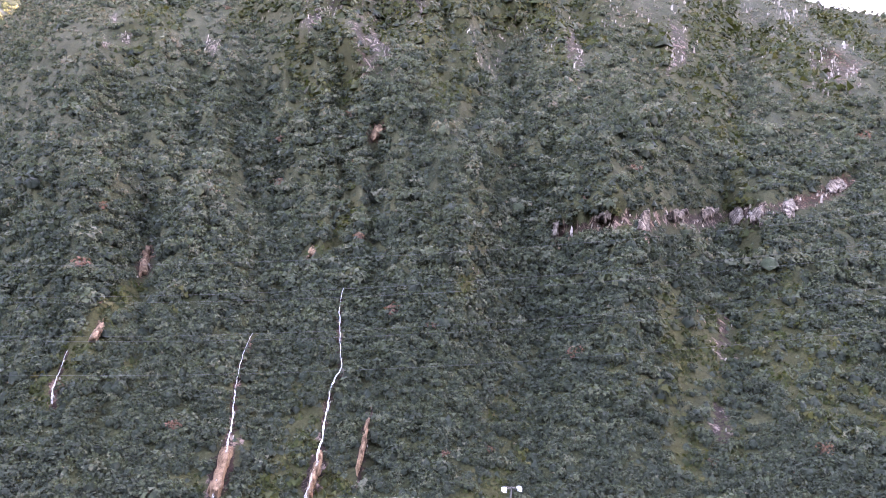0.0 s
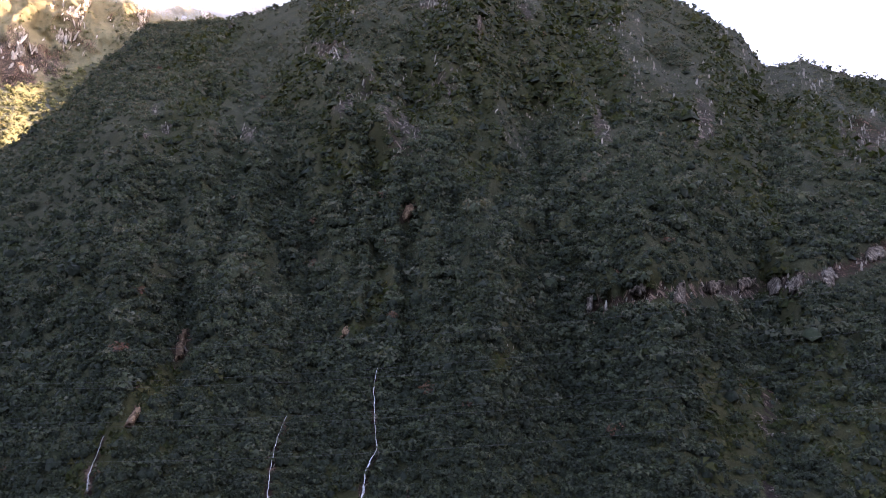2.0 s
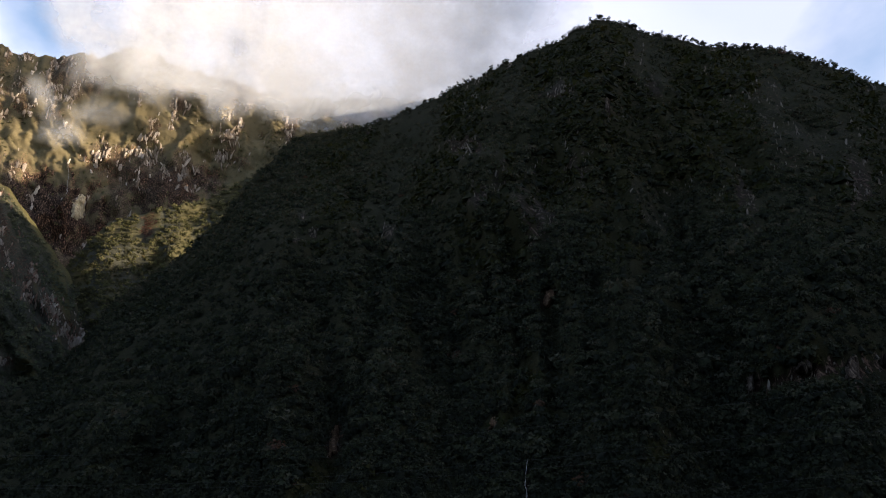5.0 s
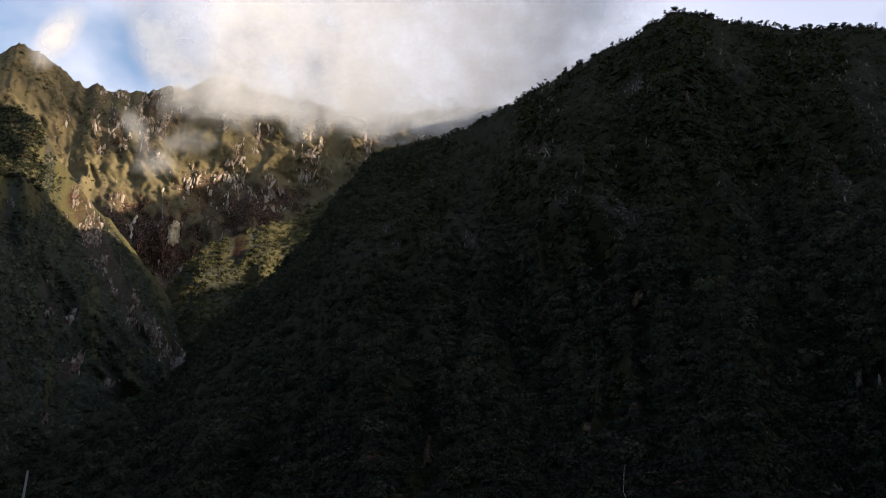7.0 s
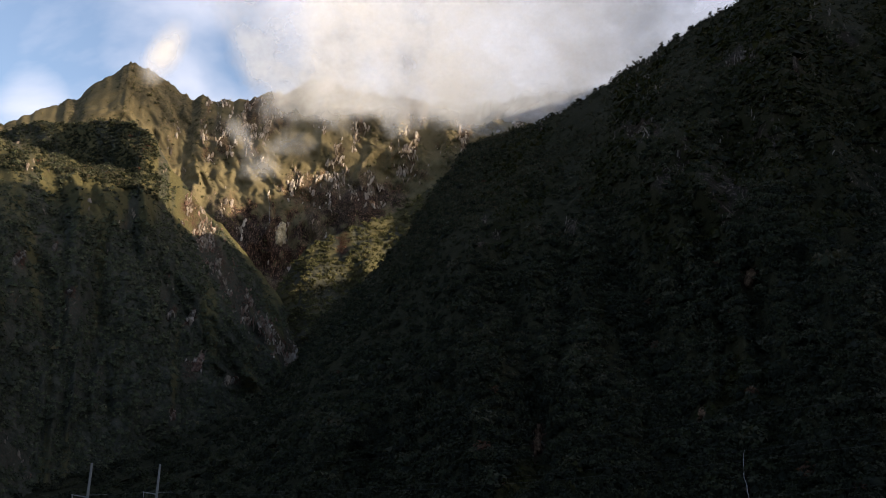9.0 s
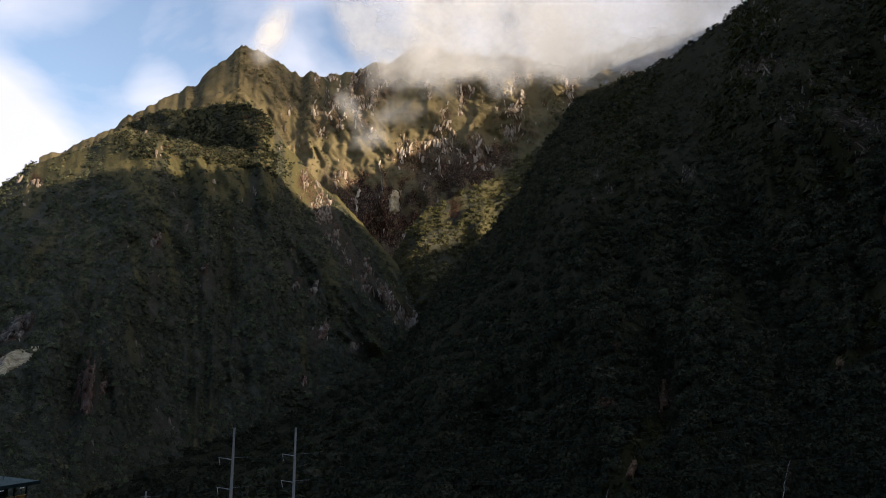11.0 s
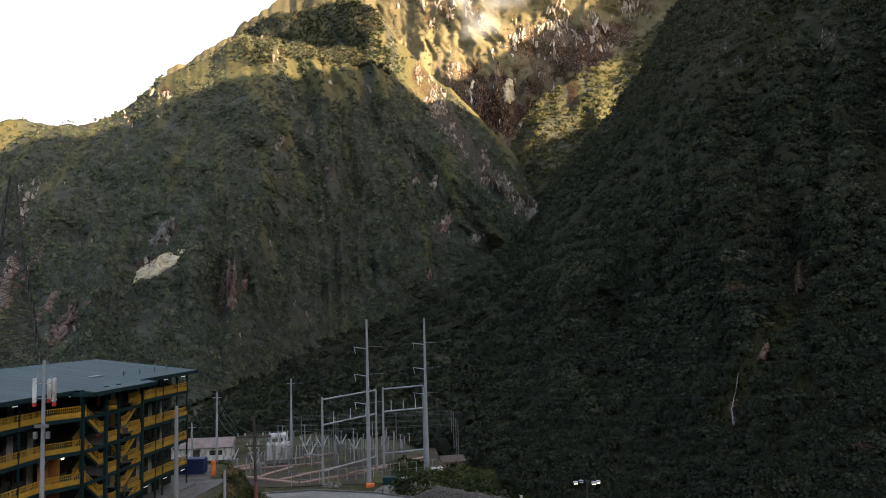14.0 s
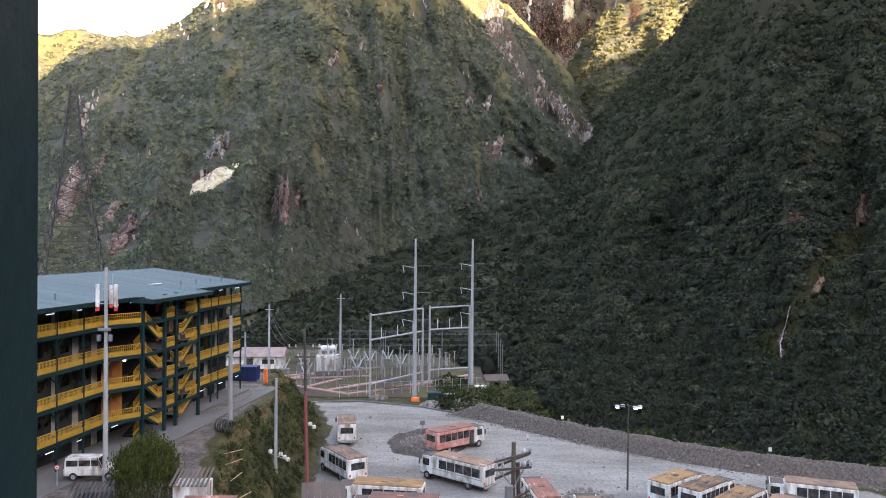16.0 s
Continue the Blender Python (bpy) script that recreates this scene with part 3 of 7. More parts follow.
def left_rock(az, el, s):
    scar = np.clip((fractal(az * 0.7, el * 0.35, 5, 41, 0.6) - 0.56) * 3.0, 0, 0.33)
    rim = along(az, el, RIM, 1.0) * (0.20 + 0.62 * fractal(az * 1.6, el * 0.9, 3, 43))
    return union(scar, rim, 1.1 * patch(az, el, -16.6, 4.2, 1.15, 0.55, 0.9, 0.3), patch(az, el, -16.0, 6.3, 0.7, 0.8, 0.5, 0.7) * 0.75, patch(az, el, -8.1, 12.8, 0.4, 0.6) * 0.85, patch(az, el, -6.1, 13.9, 0.15, 0.5) * 0.7,
                 patch(az, el, -4.8, 11.0, 0.4, 0.35) * 0.7, patch(az, el, 3.2, 10.1, 0.35, 0.8, 0.5, 0.7) * 0.75, patch(az, el, 1.8, 10.1, 0.3, 0.6, 0.5, 0.7) * 0.7, patch(az, el, -25.8, 2.8, 0.6, 2.0, 0.3, 0.6) * 0.8,
                 patch(az, el, -22.2, 0.2, 0.9, 1.5, 0.5, 0.6) * 0.75, patch(az, el, -11.5, 2.8, 0.5, 2.0) * 0.62, patch(az, el, -24.8, 7.4, 0.25, 0.9) * 0.75, patch(az, el, 3.5, 6.6, 0.8, 0.8, 0.4, 0.9) * 0.6,
                 patch(az, el, 6.4, 5.8, 0.6, 0.5) * 0.65, patch(az, el, 2.6, 3.3, 0.25, 0.5) * 0.7, patch(az, el, -16.0, 16.0, 0.4, 0.6) * 0.7)


def left_grass(az, el, s):
    lean = az + np.interp(az, [-30, -18, -13.5, -11, -5.5, -3.5, 3, 10], [7, 7, 3, -5, -7, -1, -1, -5]) * (1 - s)
    # Extra yellow grass above 15.5 degrees and on the brink paints the sunlit band.
    g = np.clip((fractal(lean * 1.1, el * 0.18, 5, 95) - 0.55 + 0.20 * np.clip((el - 15.5) / 1.5, 0, 1)) * 6, 0, 0.85)
    return union(g, along(az, el, BRINK, 0.55))


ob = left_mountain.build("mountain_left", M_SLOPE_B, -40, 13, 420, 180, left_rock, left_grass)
tagged(ob, "scrubby mountain side scarred by rock slides and gullies", "mountain", kind="structure")

summit = Mountain(
    crest=[(-20, 15, 2500), (-14, 18.5, 2500), (-10.2, 21.2, 2500), (-8.7, 22.3, 2500), (-6.4, 23.5, 2480), (-4.8, 25.2, 2460), (-2.7, 26.8, 2450), (-0.6, 26.2, 2450),
           (1.5, 25.2, 2440), (4, 25.3, 2420), (5.7, 25.6, 2400), (7, 26.1, 2380), (8.5, 26.3, 2360), (10.8, 27.6, 2350), (14.5, 27.0, 2300), (20, 26.4, 2250),
           (26, 26.6, 2150), (34, 27.2, 2050), (42, 26, 2000)],
    foot=[(-20, 1750, 200), (0, 1680, 170), (10, 1680, 120), (15, 1690, 250), (20, 1600, 300), (42, 1500, 400)], power=0.92, relief_m=105, seed=23, gully=8.0, bumps=0.35, rough=0.8, fine=1.6, ribs=0.6, stria=22.0)


def summit_rock(az, el, s):
    scar = np.clip((fractal(az * 0.7, el * 0.45, 5, 61, 0.6) - 0.40) * 3.2, 0, 0.62)
    right = np.clip((az + 2) / 4, 0.25, 1)
    return union(scar * right, patch(az, el, 9.0, 16.4, 0.6, 1.1, 0, 0.4), patch(az, el, 17.8, 25.0, 0.9, 0.8, 0, 0.5), patch(az, el, 28.8, 24.8, 0.25, 0.6))


def summit_grass(az, el, s):
    return np.clip((fractal(az * 0.5, el * 0.3, 4, 65) - 0.42) * 5, 0, 0.9)


def summit_bare(az, el, s):  # the outcrops, and the gorge walls, masked as dark rock to paint in their shade
    return union(summit_rock(az, el, s), 0.95 * patch(az, el, 6.5, 15.0, 4.5, 3.2, 0.2, 0.7), 0.8 * patch(az, el, 14.5, 18.6, 3.6, 2.0, 0.6, 0.7))


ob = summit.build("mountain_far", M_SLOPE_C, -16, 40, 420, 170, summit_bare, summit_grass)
tagged(ob, "high rocky mountain with grassy ledges, top in mist", "mountain", kind="structure")

# a wooded spur at the mouth of the gorge, which the low sun still reaches
spur = Mountain(crest=[(6.5, 8, 1420), (8.6, 11.6, 1430), (9.6, 13.6, 1450), (11, 15.6, 1470), (13, 16.7, 1480), (15, 17.4, 1490), (18, 18.6, 1530), (20.5, 20.4, 1540), (24, 21, 1540)],
                foot=[(6.5, 1250, 90), (11, 1240, 180), (15, 1290, 250), (18, 1390, 330), (24, 1420, 400)], power=1.0, relief_m=40, seed=53, gully=6.0, bumps=0.3, rough=0.8)


def spur_rock(az, el, s):
    return patch(az, el, 13.6, 15.8, 0.5, 0.9, 0.2, 0.7) * 0.7


def spur_grass(az, el, s):
    return np.clip((fractal(az * 0.8, el * 0.6, 4, 67) - 0.45) * 4, 0, 0.6)


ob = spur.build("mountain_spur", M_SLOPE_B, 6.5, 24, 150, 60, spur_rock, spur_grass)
tagged(ob, "wooded spur at the mouth of a gorge in low sun", "mountain", kind="structure")

far_hill = Mountain(crest=[(-50, 11, 3300), (-36, 12.4, 3300), (-28, 12.7, 3300), (-25, 13.5, 3300), (-20, 13.0, 3300), (-10, 10, 3300)],
                    foot=[(-50, 2200, 100), (-10, 2200, 100)], power=1.0, relief_m=200, seed=33, gully=5.0)
ob = far_hill.build("hill_far", M_SLOPE_B, -50, -10, 120, 40, lambda a, e, s: a * 0, summit_grass)
tagged(ob, "distant sunlit green hill beyond the valley", "hill", kind="structure")

# the range behind the near mountain and behind the viewer, which closes the valley; mostly unseen, its crest shaped to
# cast shade on the far slopes
shade_range = Mountain(crest=[(24, 15, 1900), (30, 23.5, 1750), (34, 25.8, 1600), (37, 27.4, 1560), (41, 29.2, 1550), (45, 30.2, 1550), (50, 29.6, 1600), (55, 27.6, 1750), (60, 25.5, 2000), (66, 24.3, 2000), (70, 22.4, 2000), (74, 20.9, 1950), (79, 20, 1850),
                             (84, 23, 1700), (90, 23, 1650), (94, 23.5, 1600), (95.5, 26, 1570), (97, 28.3, 1550), (105, 29.2, 1500), (115, 30.1, 1500), (125, 30.1, 1500), (140, 22, 1600), (160, 15, 1500), (200, 12, 1500), (250, 10, 1500), (322, 5, 1500)],
                      foot=[(24, 1300, 100), (50, 1280, 100), (79, 1000, 60), (88, 160, -2), (120, 180, 0), (200, 250, 0), (322, 330, 0)], power=1.2, relief_m=60, seed=43, gully=9.0)
ob = shade_range.build("mountain_back", M_SLOPE, 24, 322, 300, 60, lambda a, e, s: a * 0, lambda a, e, s: a * 0)
tagged(ob, "mostly unseen range closing the valley, shaped to cast shade", "mountain", kind="structure")
# Unseen ridge, added to throw the gorge below the summit into shade.
behind = Mountain(crest=[(36, 26.4, 1950), (40, 28.2, 1950), (44, 29.0, 1950), (50, 29.2, 1950), (54, 28.7, 1950), (58, 27.6, 1950)],
                  foot=[(36, 1280, 50), (58, 1280, 50)], power=0.28, relief_m=8, seed=47, gully=9.0, bumps=0.1)
ob = behind.build("mountain_behind", M_SLOPE, 36, 58, 80, 90, lambda a, e, s: a * 0, lambda a, e, s: a * 0)
tagged(ob, "unseen ridge added to shade the gorge", "mountain", kind="structure")

# valley floor: yard, terrace of the lodging block and the bank between them, out to the horizon
def span(lo, hi, step, far, n):
    return np.concatenate([lo - (lo + far) * (np.linspace(1, 0, n)[:-1] ** 2.0), np.arange(lo, hi, step), hi + (far - hi) * (np.linspace(0, 1, n) ** 2.0)])


def ease(x):
    x = np.clip(x, 0, 1)
    return x * x * (3 - 2 * x)


def ground_height(x, y):
    top = np.interp(y, [40, 50, 60, 69, 75, 79, 87, 92, 97, 104], [-13, -14, -18, -20.5, -21.5, -22, -21.4, -20.6, -21.2, -23.5])
    toe = np.interp(y, [40, 50, 60, 81, 96, 108, 125], [-6, -8, -12.5, -13.9, -14.8, -15.9, -20.2])
    bank = ease((toe - x) / (toe - top)) * ease((128 - y - 0.3 * (x + 22)) / 20)
    z = 7.5 * bank + 0.5 * bank * (1 - bank) * 4 * (fractal(x * 0.4, y * 0.4, 4, 6) - 0.5) * 2
    berm_y = np.interp(x, [-30, -13, -3, 6, 9, 16.7, 23.7, 34.4, 48.6, 80, 140], [132, 127, 122.2, 115.6, 112.2, 104.5, 98.5, 90.9, 84.6, 72, 55])
    past = ease((y - berm_y - 3.5) / 8) * ease((x - 2) / 8)
    z = z - 4.0 * past
    far = ease((np.hypot(x, y - 60) - 150) / 120)
    return z * (1 - far) - 2.0 * far + 0.10 * (fractal(x * 0.25, y * 0.25, 3, 8) - 0.5)


xs, ys = span(-90, 130, 1.3, 4600, 16), span(-30, 215, 1.3, 4600, 16)
gx, gy = np.meshgrid(xs, ys, indexing="ij")
gz = ground_height(gx, gy)
idx = np.arange(gx.size).reshape(gx.shape)
quads = np.stack([idx[:-1, :-1], idx[1:, :-1], idx[1:, 1:], idx[:-1, 1:]], -1).reshape(-1, 4)
slope = np.hypot(*np.gradient(gz, xs, ys))
green = np.clip(np.where(np.hypot(gx, gy - 60) > 130, 1.0, slope * 5), 0, 1)
verge = np.interp(gx, [-60, -22, -13, -3.2, 5.5, 12, 20, 60], [127, 125.9, 126.6, 122.8, 116.4, 111, 104, 70])  # the yard ends at its kerb
green = np.maximum(green, np.clip((gy - verge) / 2.6 + 0.45, 0, 0.9) * np.clip((gx + 62) / 4, 0, 1))
earth = np.where((gz > 7.0) & (np.hypot(gx, gy - 60) < 140), 1.0, 0.0)
ob = array_object("ground", np.stack([gx, gy, gz], -1).reshape(-1, 3), quads, M_GROUND, {"green": green.ravel(), "earth": earth.ravel()}, True)
tagged(ob, "grey gravel yard and terrace with scrubby banks", "ground", kind="structure")

# ---- forest ----
PHI = (1 + 5 ** 0.5) / 2
ICO = np.array([(-1, PHI, 0), (1, PHI, 0), (-1, -PHI, 0), (1, -PHI, 0), (0, -1, PHI), (0, 1, PHI), (0, -1, -PHI), (0, 1, -PHI), (PHI, 0, -1), (PHI, 0, 1), (-PHI, 0, -1), (-PHI, 0, 1)]) / math.hypot(1, PHI)
ICO_F = np.array([(0, 11, 5), (0, 5, 1), (0, 1, 7), (0, 7, 10), (0, 10, 11), (1, 5, 9), (5, 11, 4), (11, 10, 2), (10, 7, 6), (7, 1, 8),
                  (3, 9, 4), (3, 4, 2), (3, 2, 6), (3, 6, 8), (3, 8, 9), (4, 9, 5), (2, 4, 11), (6, 2, 10), (8, 6, 7), (9, 8, 1)])


BOUGH_F = ICO_F[ICO[ICO_F].mean(1)[:, 2] > -0.3]
CAP = np.array([(0.8, 0, -0.1), (0, 0.8, -0.1), (-0.8, 0, -0.1), (0, -0.8, -0.1), (0, 0, 0.75)])
CAP_F = np.array([(0, 1, 4), (1, 2, 4), (2, 3, 4), (3, 0, 4)])


def crown(rng, clumps, leaves, tall=1.0, size=0.17):
    """A tree crown of radius about 1: boughs of many small leaf sprays round a heart tinted darker for inner shade.
    Returns vertices, triangles and a tint offset for each vertex.
    """
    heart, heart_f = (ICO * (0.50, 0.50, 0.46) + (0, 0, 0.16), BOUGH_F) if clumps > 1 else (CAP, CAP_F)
    # Heart tint lowered to paint the shade between the boughs.
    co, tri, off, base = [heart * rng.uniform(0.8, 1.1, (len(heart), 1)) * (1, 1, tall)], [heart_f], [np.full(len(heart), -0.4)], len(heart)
    for i in range(clumps):
        h = (i + 0.35) / clumps
        a, k = 2.399 * i + rng.uniform(-0.6, 0.6), rng.uniform(0.75, 1.2)
        w = 0.62 * math.sqrt(1 - h * h) if clumps > 1 else 0.0
        c = np.array([w * math.cos(a) * k, w * math.sin(a) * k, (0.52 * h * tall * k + 0.12) if clumps > 1 else 0.0])
        rad = rng.uniform(0.34, 0.52) * (1.0 if clumps < 6 else 0.8) if clumps > 1 else 0.85
        shade = rng.normal(0, 0.07)
        for j in range(leaves):
            d = rng.normal(size=3) + np.array([0.5 * c[0], 0.5 * c[1], 0.25])
            d[2] = abs(d[2])
            d /= np.linalg.norm(d)
            n = d + rng.normal(size=3) * 0.45
            n /= np.linalg.norm(n)
            e1 = np.cross(n, rng.normal(size=3))
            e1 /= np.linalg.norm(e1)
            e2 = np.cross(n, e1)
            p, w2 = c + d * (1, 1, 0.9 * tall) * rad * rng.uniform(0.85, 1.15), size * rng.uniform(0.6, 1.4)
            co.append(np.stack([p + e1 * w2, p - e1 * w2 * 0.5 + e2 * w2 * 0.8, p - e1 * w2 * 0.5 - e2 * w2 * 0.8]))
            tri.append(np.array([(0, 1, 2)]) + base)
            off.append(np.full(3, shade + rng.normal(0, 0.10)))
            base += 3
    return np.concatenate(co), np.concatenate(tri), np.concatenate(off)


def woods(name, spots, sizes, tints, material, clumps, leaves, seed, kinds=10, tall=1.0, sink=0.25, leaf=0.17):
    """One mesh of many crowns that stand at the spots."""
    rng = np.random.default_rng(seed)
    models = [crown(rng, clumps, leaves, tall * rng.uniform(0.8, 1.25), leaf) for _ in range(kinds)]
    pick, co, tri, tint, base = rng.integers(0, kinds, len(spots)), [], [], [], 0
    for k, (v, f, off) in enumerate(models):
        sel = np.where(pick == k)[0]
        if not len(sel):
            continue
        a = rng.uniform(0, 2 * math.pi, len(sel))
        ca, sa, sz = np.cos(a)[:, None], np.sin(a)[:, None], sizes[sel][:, None]
        x, y, z = v[:, 0][None] * ca - v[:, 1][None] * sa, v[:, 0][None] * sa + v[:, 1][None] * ca, np.repeat(v[:, 2][None], len(sel), 0)
        p = np.stack([x * sz, y * sz, (z - sink) * sz], -1) + spots[sel][:, None, :]
        co.append(p.reshape(-1, 3))
        tri.append((f[None] + (base + np.arange(len(sel)) * len(v))[:, None, None]).reshape(-1, 3))
        tone = tints[sel][:, None]
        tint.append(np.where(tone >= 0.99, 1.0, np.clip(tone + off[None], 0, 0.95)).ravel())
        base += len(v) * len(sel)
    return array_object(name, np.concatenate(co), np.concatenate(tri), material, {"tint": np.concatenate(tint)}, True)


def scatter(mount, rng, count, az0, az1, rock, grass, thin=0.5, smin=0.0, smax=1.0, clear=0.30):
    """Spots spread over a mountain side, denser towards the viewer, off the rock and thin on the grass."""
    n = count * 5
    az, s = rng.uniform(az0, az1, n), rng.uniform(smin, smax, n) ** 1.0
    p = mount.point(az, s)
    r, el = np.hypot(p[:, 0], p[:, 1]), mount.elevation(p)
    span_el = mount.elevation(mount.point(az, s + 0.01)) - el
    w = np.clip(abs(span_el), 0, None) * np.interp(r, [120, 350, 1200], [1.0, 1.0, 1.8])
    keep = rng.uniform(0, 1, n) < w / np.percentile(w, 92)
    keep &= (rock(az, el, s) < clear) & (rock(az, el + 0.4, s) < clear + 0.1) & (grass(az, el, s) < rng.uniform(0.2, 0.70, n))
    keep &= fractal(az * 0.6, el * 0.6, 3, 17) > rng.uniform(0.0, thin, n)
    sel = np.where(keep)[0][:count]
    return p[sel], r[sel]


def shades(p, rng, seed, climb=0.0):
    """Leaf tints that drift from stand to stand, with a few pale or russet crowns; climb pales them with height to
    paint in haze and valley shade.
    """
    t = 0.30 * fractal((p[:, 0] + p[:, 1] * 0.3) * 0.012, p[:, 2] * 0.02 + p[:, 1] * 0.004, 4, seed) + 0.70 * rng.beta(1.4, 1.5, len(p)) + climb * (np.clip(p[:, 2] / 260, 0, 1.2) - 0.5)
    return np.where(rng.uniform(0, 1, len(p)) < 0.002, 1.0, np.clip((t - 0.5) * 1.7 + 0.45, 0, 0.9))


rng = np.random.default_rng(7)
p, r = scatter(near_mountain, rng, 15200, -16, 84, near_rock, near_grass)
size = rng.lognormal(-0.05, 0.32, len(p)) * np.interp(r, [300, 350, 500, 650, 850, 1250], [2.2, 2.6, 3.0, 2.7, 2.4, 3.2]) * (0.7 + 0.6 * fractal(p[:, 0] * 0.01, p[:, 2] * 0.015, 3, 19))
far = r > 300
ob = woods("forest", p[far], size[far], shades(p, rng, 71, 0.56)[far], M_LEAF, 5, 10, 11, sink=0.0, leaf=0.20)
tagged(ob, "dense cloud forest of rounded grey-green crowns", "forest", kind="stuff")
p, r = scatter(near_mountain, rng, 40000, -16, 84, near_rock, near_grass, smax=0.32, thin=0.3)
near_by = r < 310
p, r = p[near_by][:11000], r[near_by][:11000]
size = rng.lognormal(-0.05, 0.30, len(p)) * np.interp(r, [95, 130, 200, 310], [1.05, 1.35, 1.9, 2.7]) * (0.7 + 0.6 * fractal(p[:, 0] * 0.02, p[:, 2] * 0.03, 3, 19))
size = np.where(p[:, 0] < 0.10 * p[:, 1], size * 1.8, size)
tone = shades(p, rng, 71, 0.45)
edge = r < 160
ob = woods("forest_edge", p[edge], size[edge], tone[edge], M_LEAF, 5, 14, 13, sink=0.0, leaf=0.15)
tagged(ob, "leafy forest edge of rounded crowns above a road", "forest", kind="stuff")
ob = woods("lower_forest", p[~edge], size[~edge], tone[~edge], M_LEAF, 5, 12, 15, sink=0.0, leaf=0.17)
tagged(ob, "rounded crowns of a forest on the lower slope", "forest", kind="stuff")
p, r = scatter(near_mountain, rng, 1500, 22, 82, near_rock, lambda a, e, s: a * 0, smin=0.93, smax=1.03, thin=0.1, clear=0.7)
ob = woods("crest_forest", p, rng.lognormal(0, 0.3, len(p)) * 2.8, shades(p, rng, 80, 0.2), M_LEAF, 3, 9, 22, sink=0.0, leaf=0.24)
tagged(ob, "forest crowns along the crest of a mountain", "forest", kind="stuff")
p, r = scatter(near_mountain, rng, 3000, 8, 29, near_rock, lambda a, e, s: 0.5 * near_grass(a, e, s), smin=0.45)
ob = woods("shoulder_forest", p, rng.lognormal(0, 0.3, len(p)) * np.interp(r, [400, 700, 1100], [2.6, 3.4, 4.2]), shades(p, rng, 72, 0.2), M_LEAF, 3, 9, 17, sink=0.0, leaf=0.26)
tagged(ob, "forest crowns along the shoulder of a mountain", "forest", kind="stuff")
p, r = scatter(shade_range, rng, 1800, 56, 81, lambda a, e, s: a * 0, lambda a, e, s: a * 0, smin=0.75, thin=0.1)
ob = woods("far_ridge_forest", p, rng.lognormal(0, 0.3, len(p)) * 9.0, shades(p, rng, 76), M_LEAF, 2, 8, 20, sink=0.1, leaf=0.3)
tagged(ob, "forest on a ridge standing behind the near mountain", "forest", kind="stuff")
p, r = scatter(far_hill, rng, 1600, -34, -16, lambda a, e, s: a * 0, lambda a, e, s: a * 0, smin=0.3, thin=0.3)
ob = woods("hill_scrub", p, rng.lognormal(0, 0.3, len(p)) * 9.0, shades(p, rng, 78), M_LEAF_B, 1, 9, 21, sink=0.1, leaf=0.3)
tagged(ob, "scrub on a distant sunlit hill", "scrub", kind="stuff")
p, r = scatter(near_mountain, rng, 13000, 0, 84, near_rock, lambda a, e, s: 0.7 * near_grass(a, e, s), clear=0.58)
low = r < 240
q = p[low][:6000]
ob = woods("undergrowth", q, rng.lognormal(0, 0.3, len(q)) * 1.0, shades(q, rng, 81, 0.3), M_LEAF, 1, 15, 23, sink=0.2, leaf=0.2)
tagged(ob, "dark undergrowth between the crowns of a lower slope", "undergrowth", kind="stuff")
p, r = p[~low], r[~low]
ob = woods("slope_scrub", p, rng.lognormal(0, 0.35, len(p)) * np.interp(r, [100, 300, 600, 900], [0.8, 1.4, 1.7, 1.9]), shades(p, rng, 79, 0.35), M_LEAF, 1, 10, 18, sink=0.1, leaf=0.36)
tagged(ob, "low scrub between the crowns of a steep slope", "scrub", kind="stuff")
# Scrub thinned above 15.5 degrees and on the brink, baring the sun-painted grass.
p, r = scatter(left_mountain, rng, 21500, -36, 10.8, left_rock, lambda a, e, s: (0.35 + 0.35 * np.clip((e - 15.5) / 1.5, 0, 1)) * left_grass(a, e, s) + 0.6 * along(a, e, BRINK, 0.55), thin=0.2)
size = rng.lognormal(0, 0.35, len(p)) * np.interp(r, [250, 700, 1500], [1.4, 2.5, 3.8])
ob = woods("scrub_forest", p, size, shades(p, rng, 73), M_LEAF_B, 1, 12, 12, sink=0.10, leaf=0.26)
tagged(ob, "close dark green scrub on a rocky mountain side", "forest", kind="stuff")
# Dark leaves on the knoll stand in for the shade that falls there.
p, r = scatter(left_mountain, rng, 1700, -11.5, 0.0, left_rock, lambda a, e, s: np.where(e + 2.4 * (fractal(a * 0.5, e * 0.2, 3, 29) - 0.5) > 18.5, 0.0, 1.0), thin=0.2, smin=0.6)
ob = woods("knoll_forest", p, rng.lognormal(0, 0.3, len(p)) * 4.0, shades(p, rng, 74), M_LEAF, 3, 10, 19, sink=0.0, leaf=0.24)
tagged(ob, "dark crowns standing in for the shade on a high rounded knoll", "forest", kind="stuff")
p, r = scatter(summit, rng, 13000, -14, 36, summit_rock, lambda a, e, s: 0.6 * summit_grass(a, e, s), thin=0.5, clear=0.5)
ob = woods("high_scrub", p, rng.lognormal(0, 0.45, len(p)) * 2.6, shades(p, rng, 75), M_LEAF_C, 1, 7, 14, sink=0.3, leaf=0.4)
tagged(ob, "scrub high on a rocky mountain, leaves lightened for the sun", "scrub", kind="stuff")

p, r = scatter(spur, rng, 2600, 7, 23, spur_rock, lambda a, e, s: 0.5 * spur_grass(a, e, s), thin=0.2)
# The sun-lightened leaves again, so the spur looks lit.
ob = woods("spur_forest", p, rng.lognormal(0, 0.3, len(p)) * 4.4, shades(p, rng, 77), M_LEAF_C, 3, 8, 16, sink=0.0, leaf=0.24)
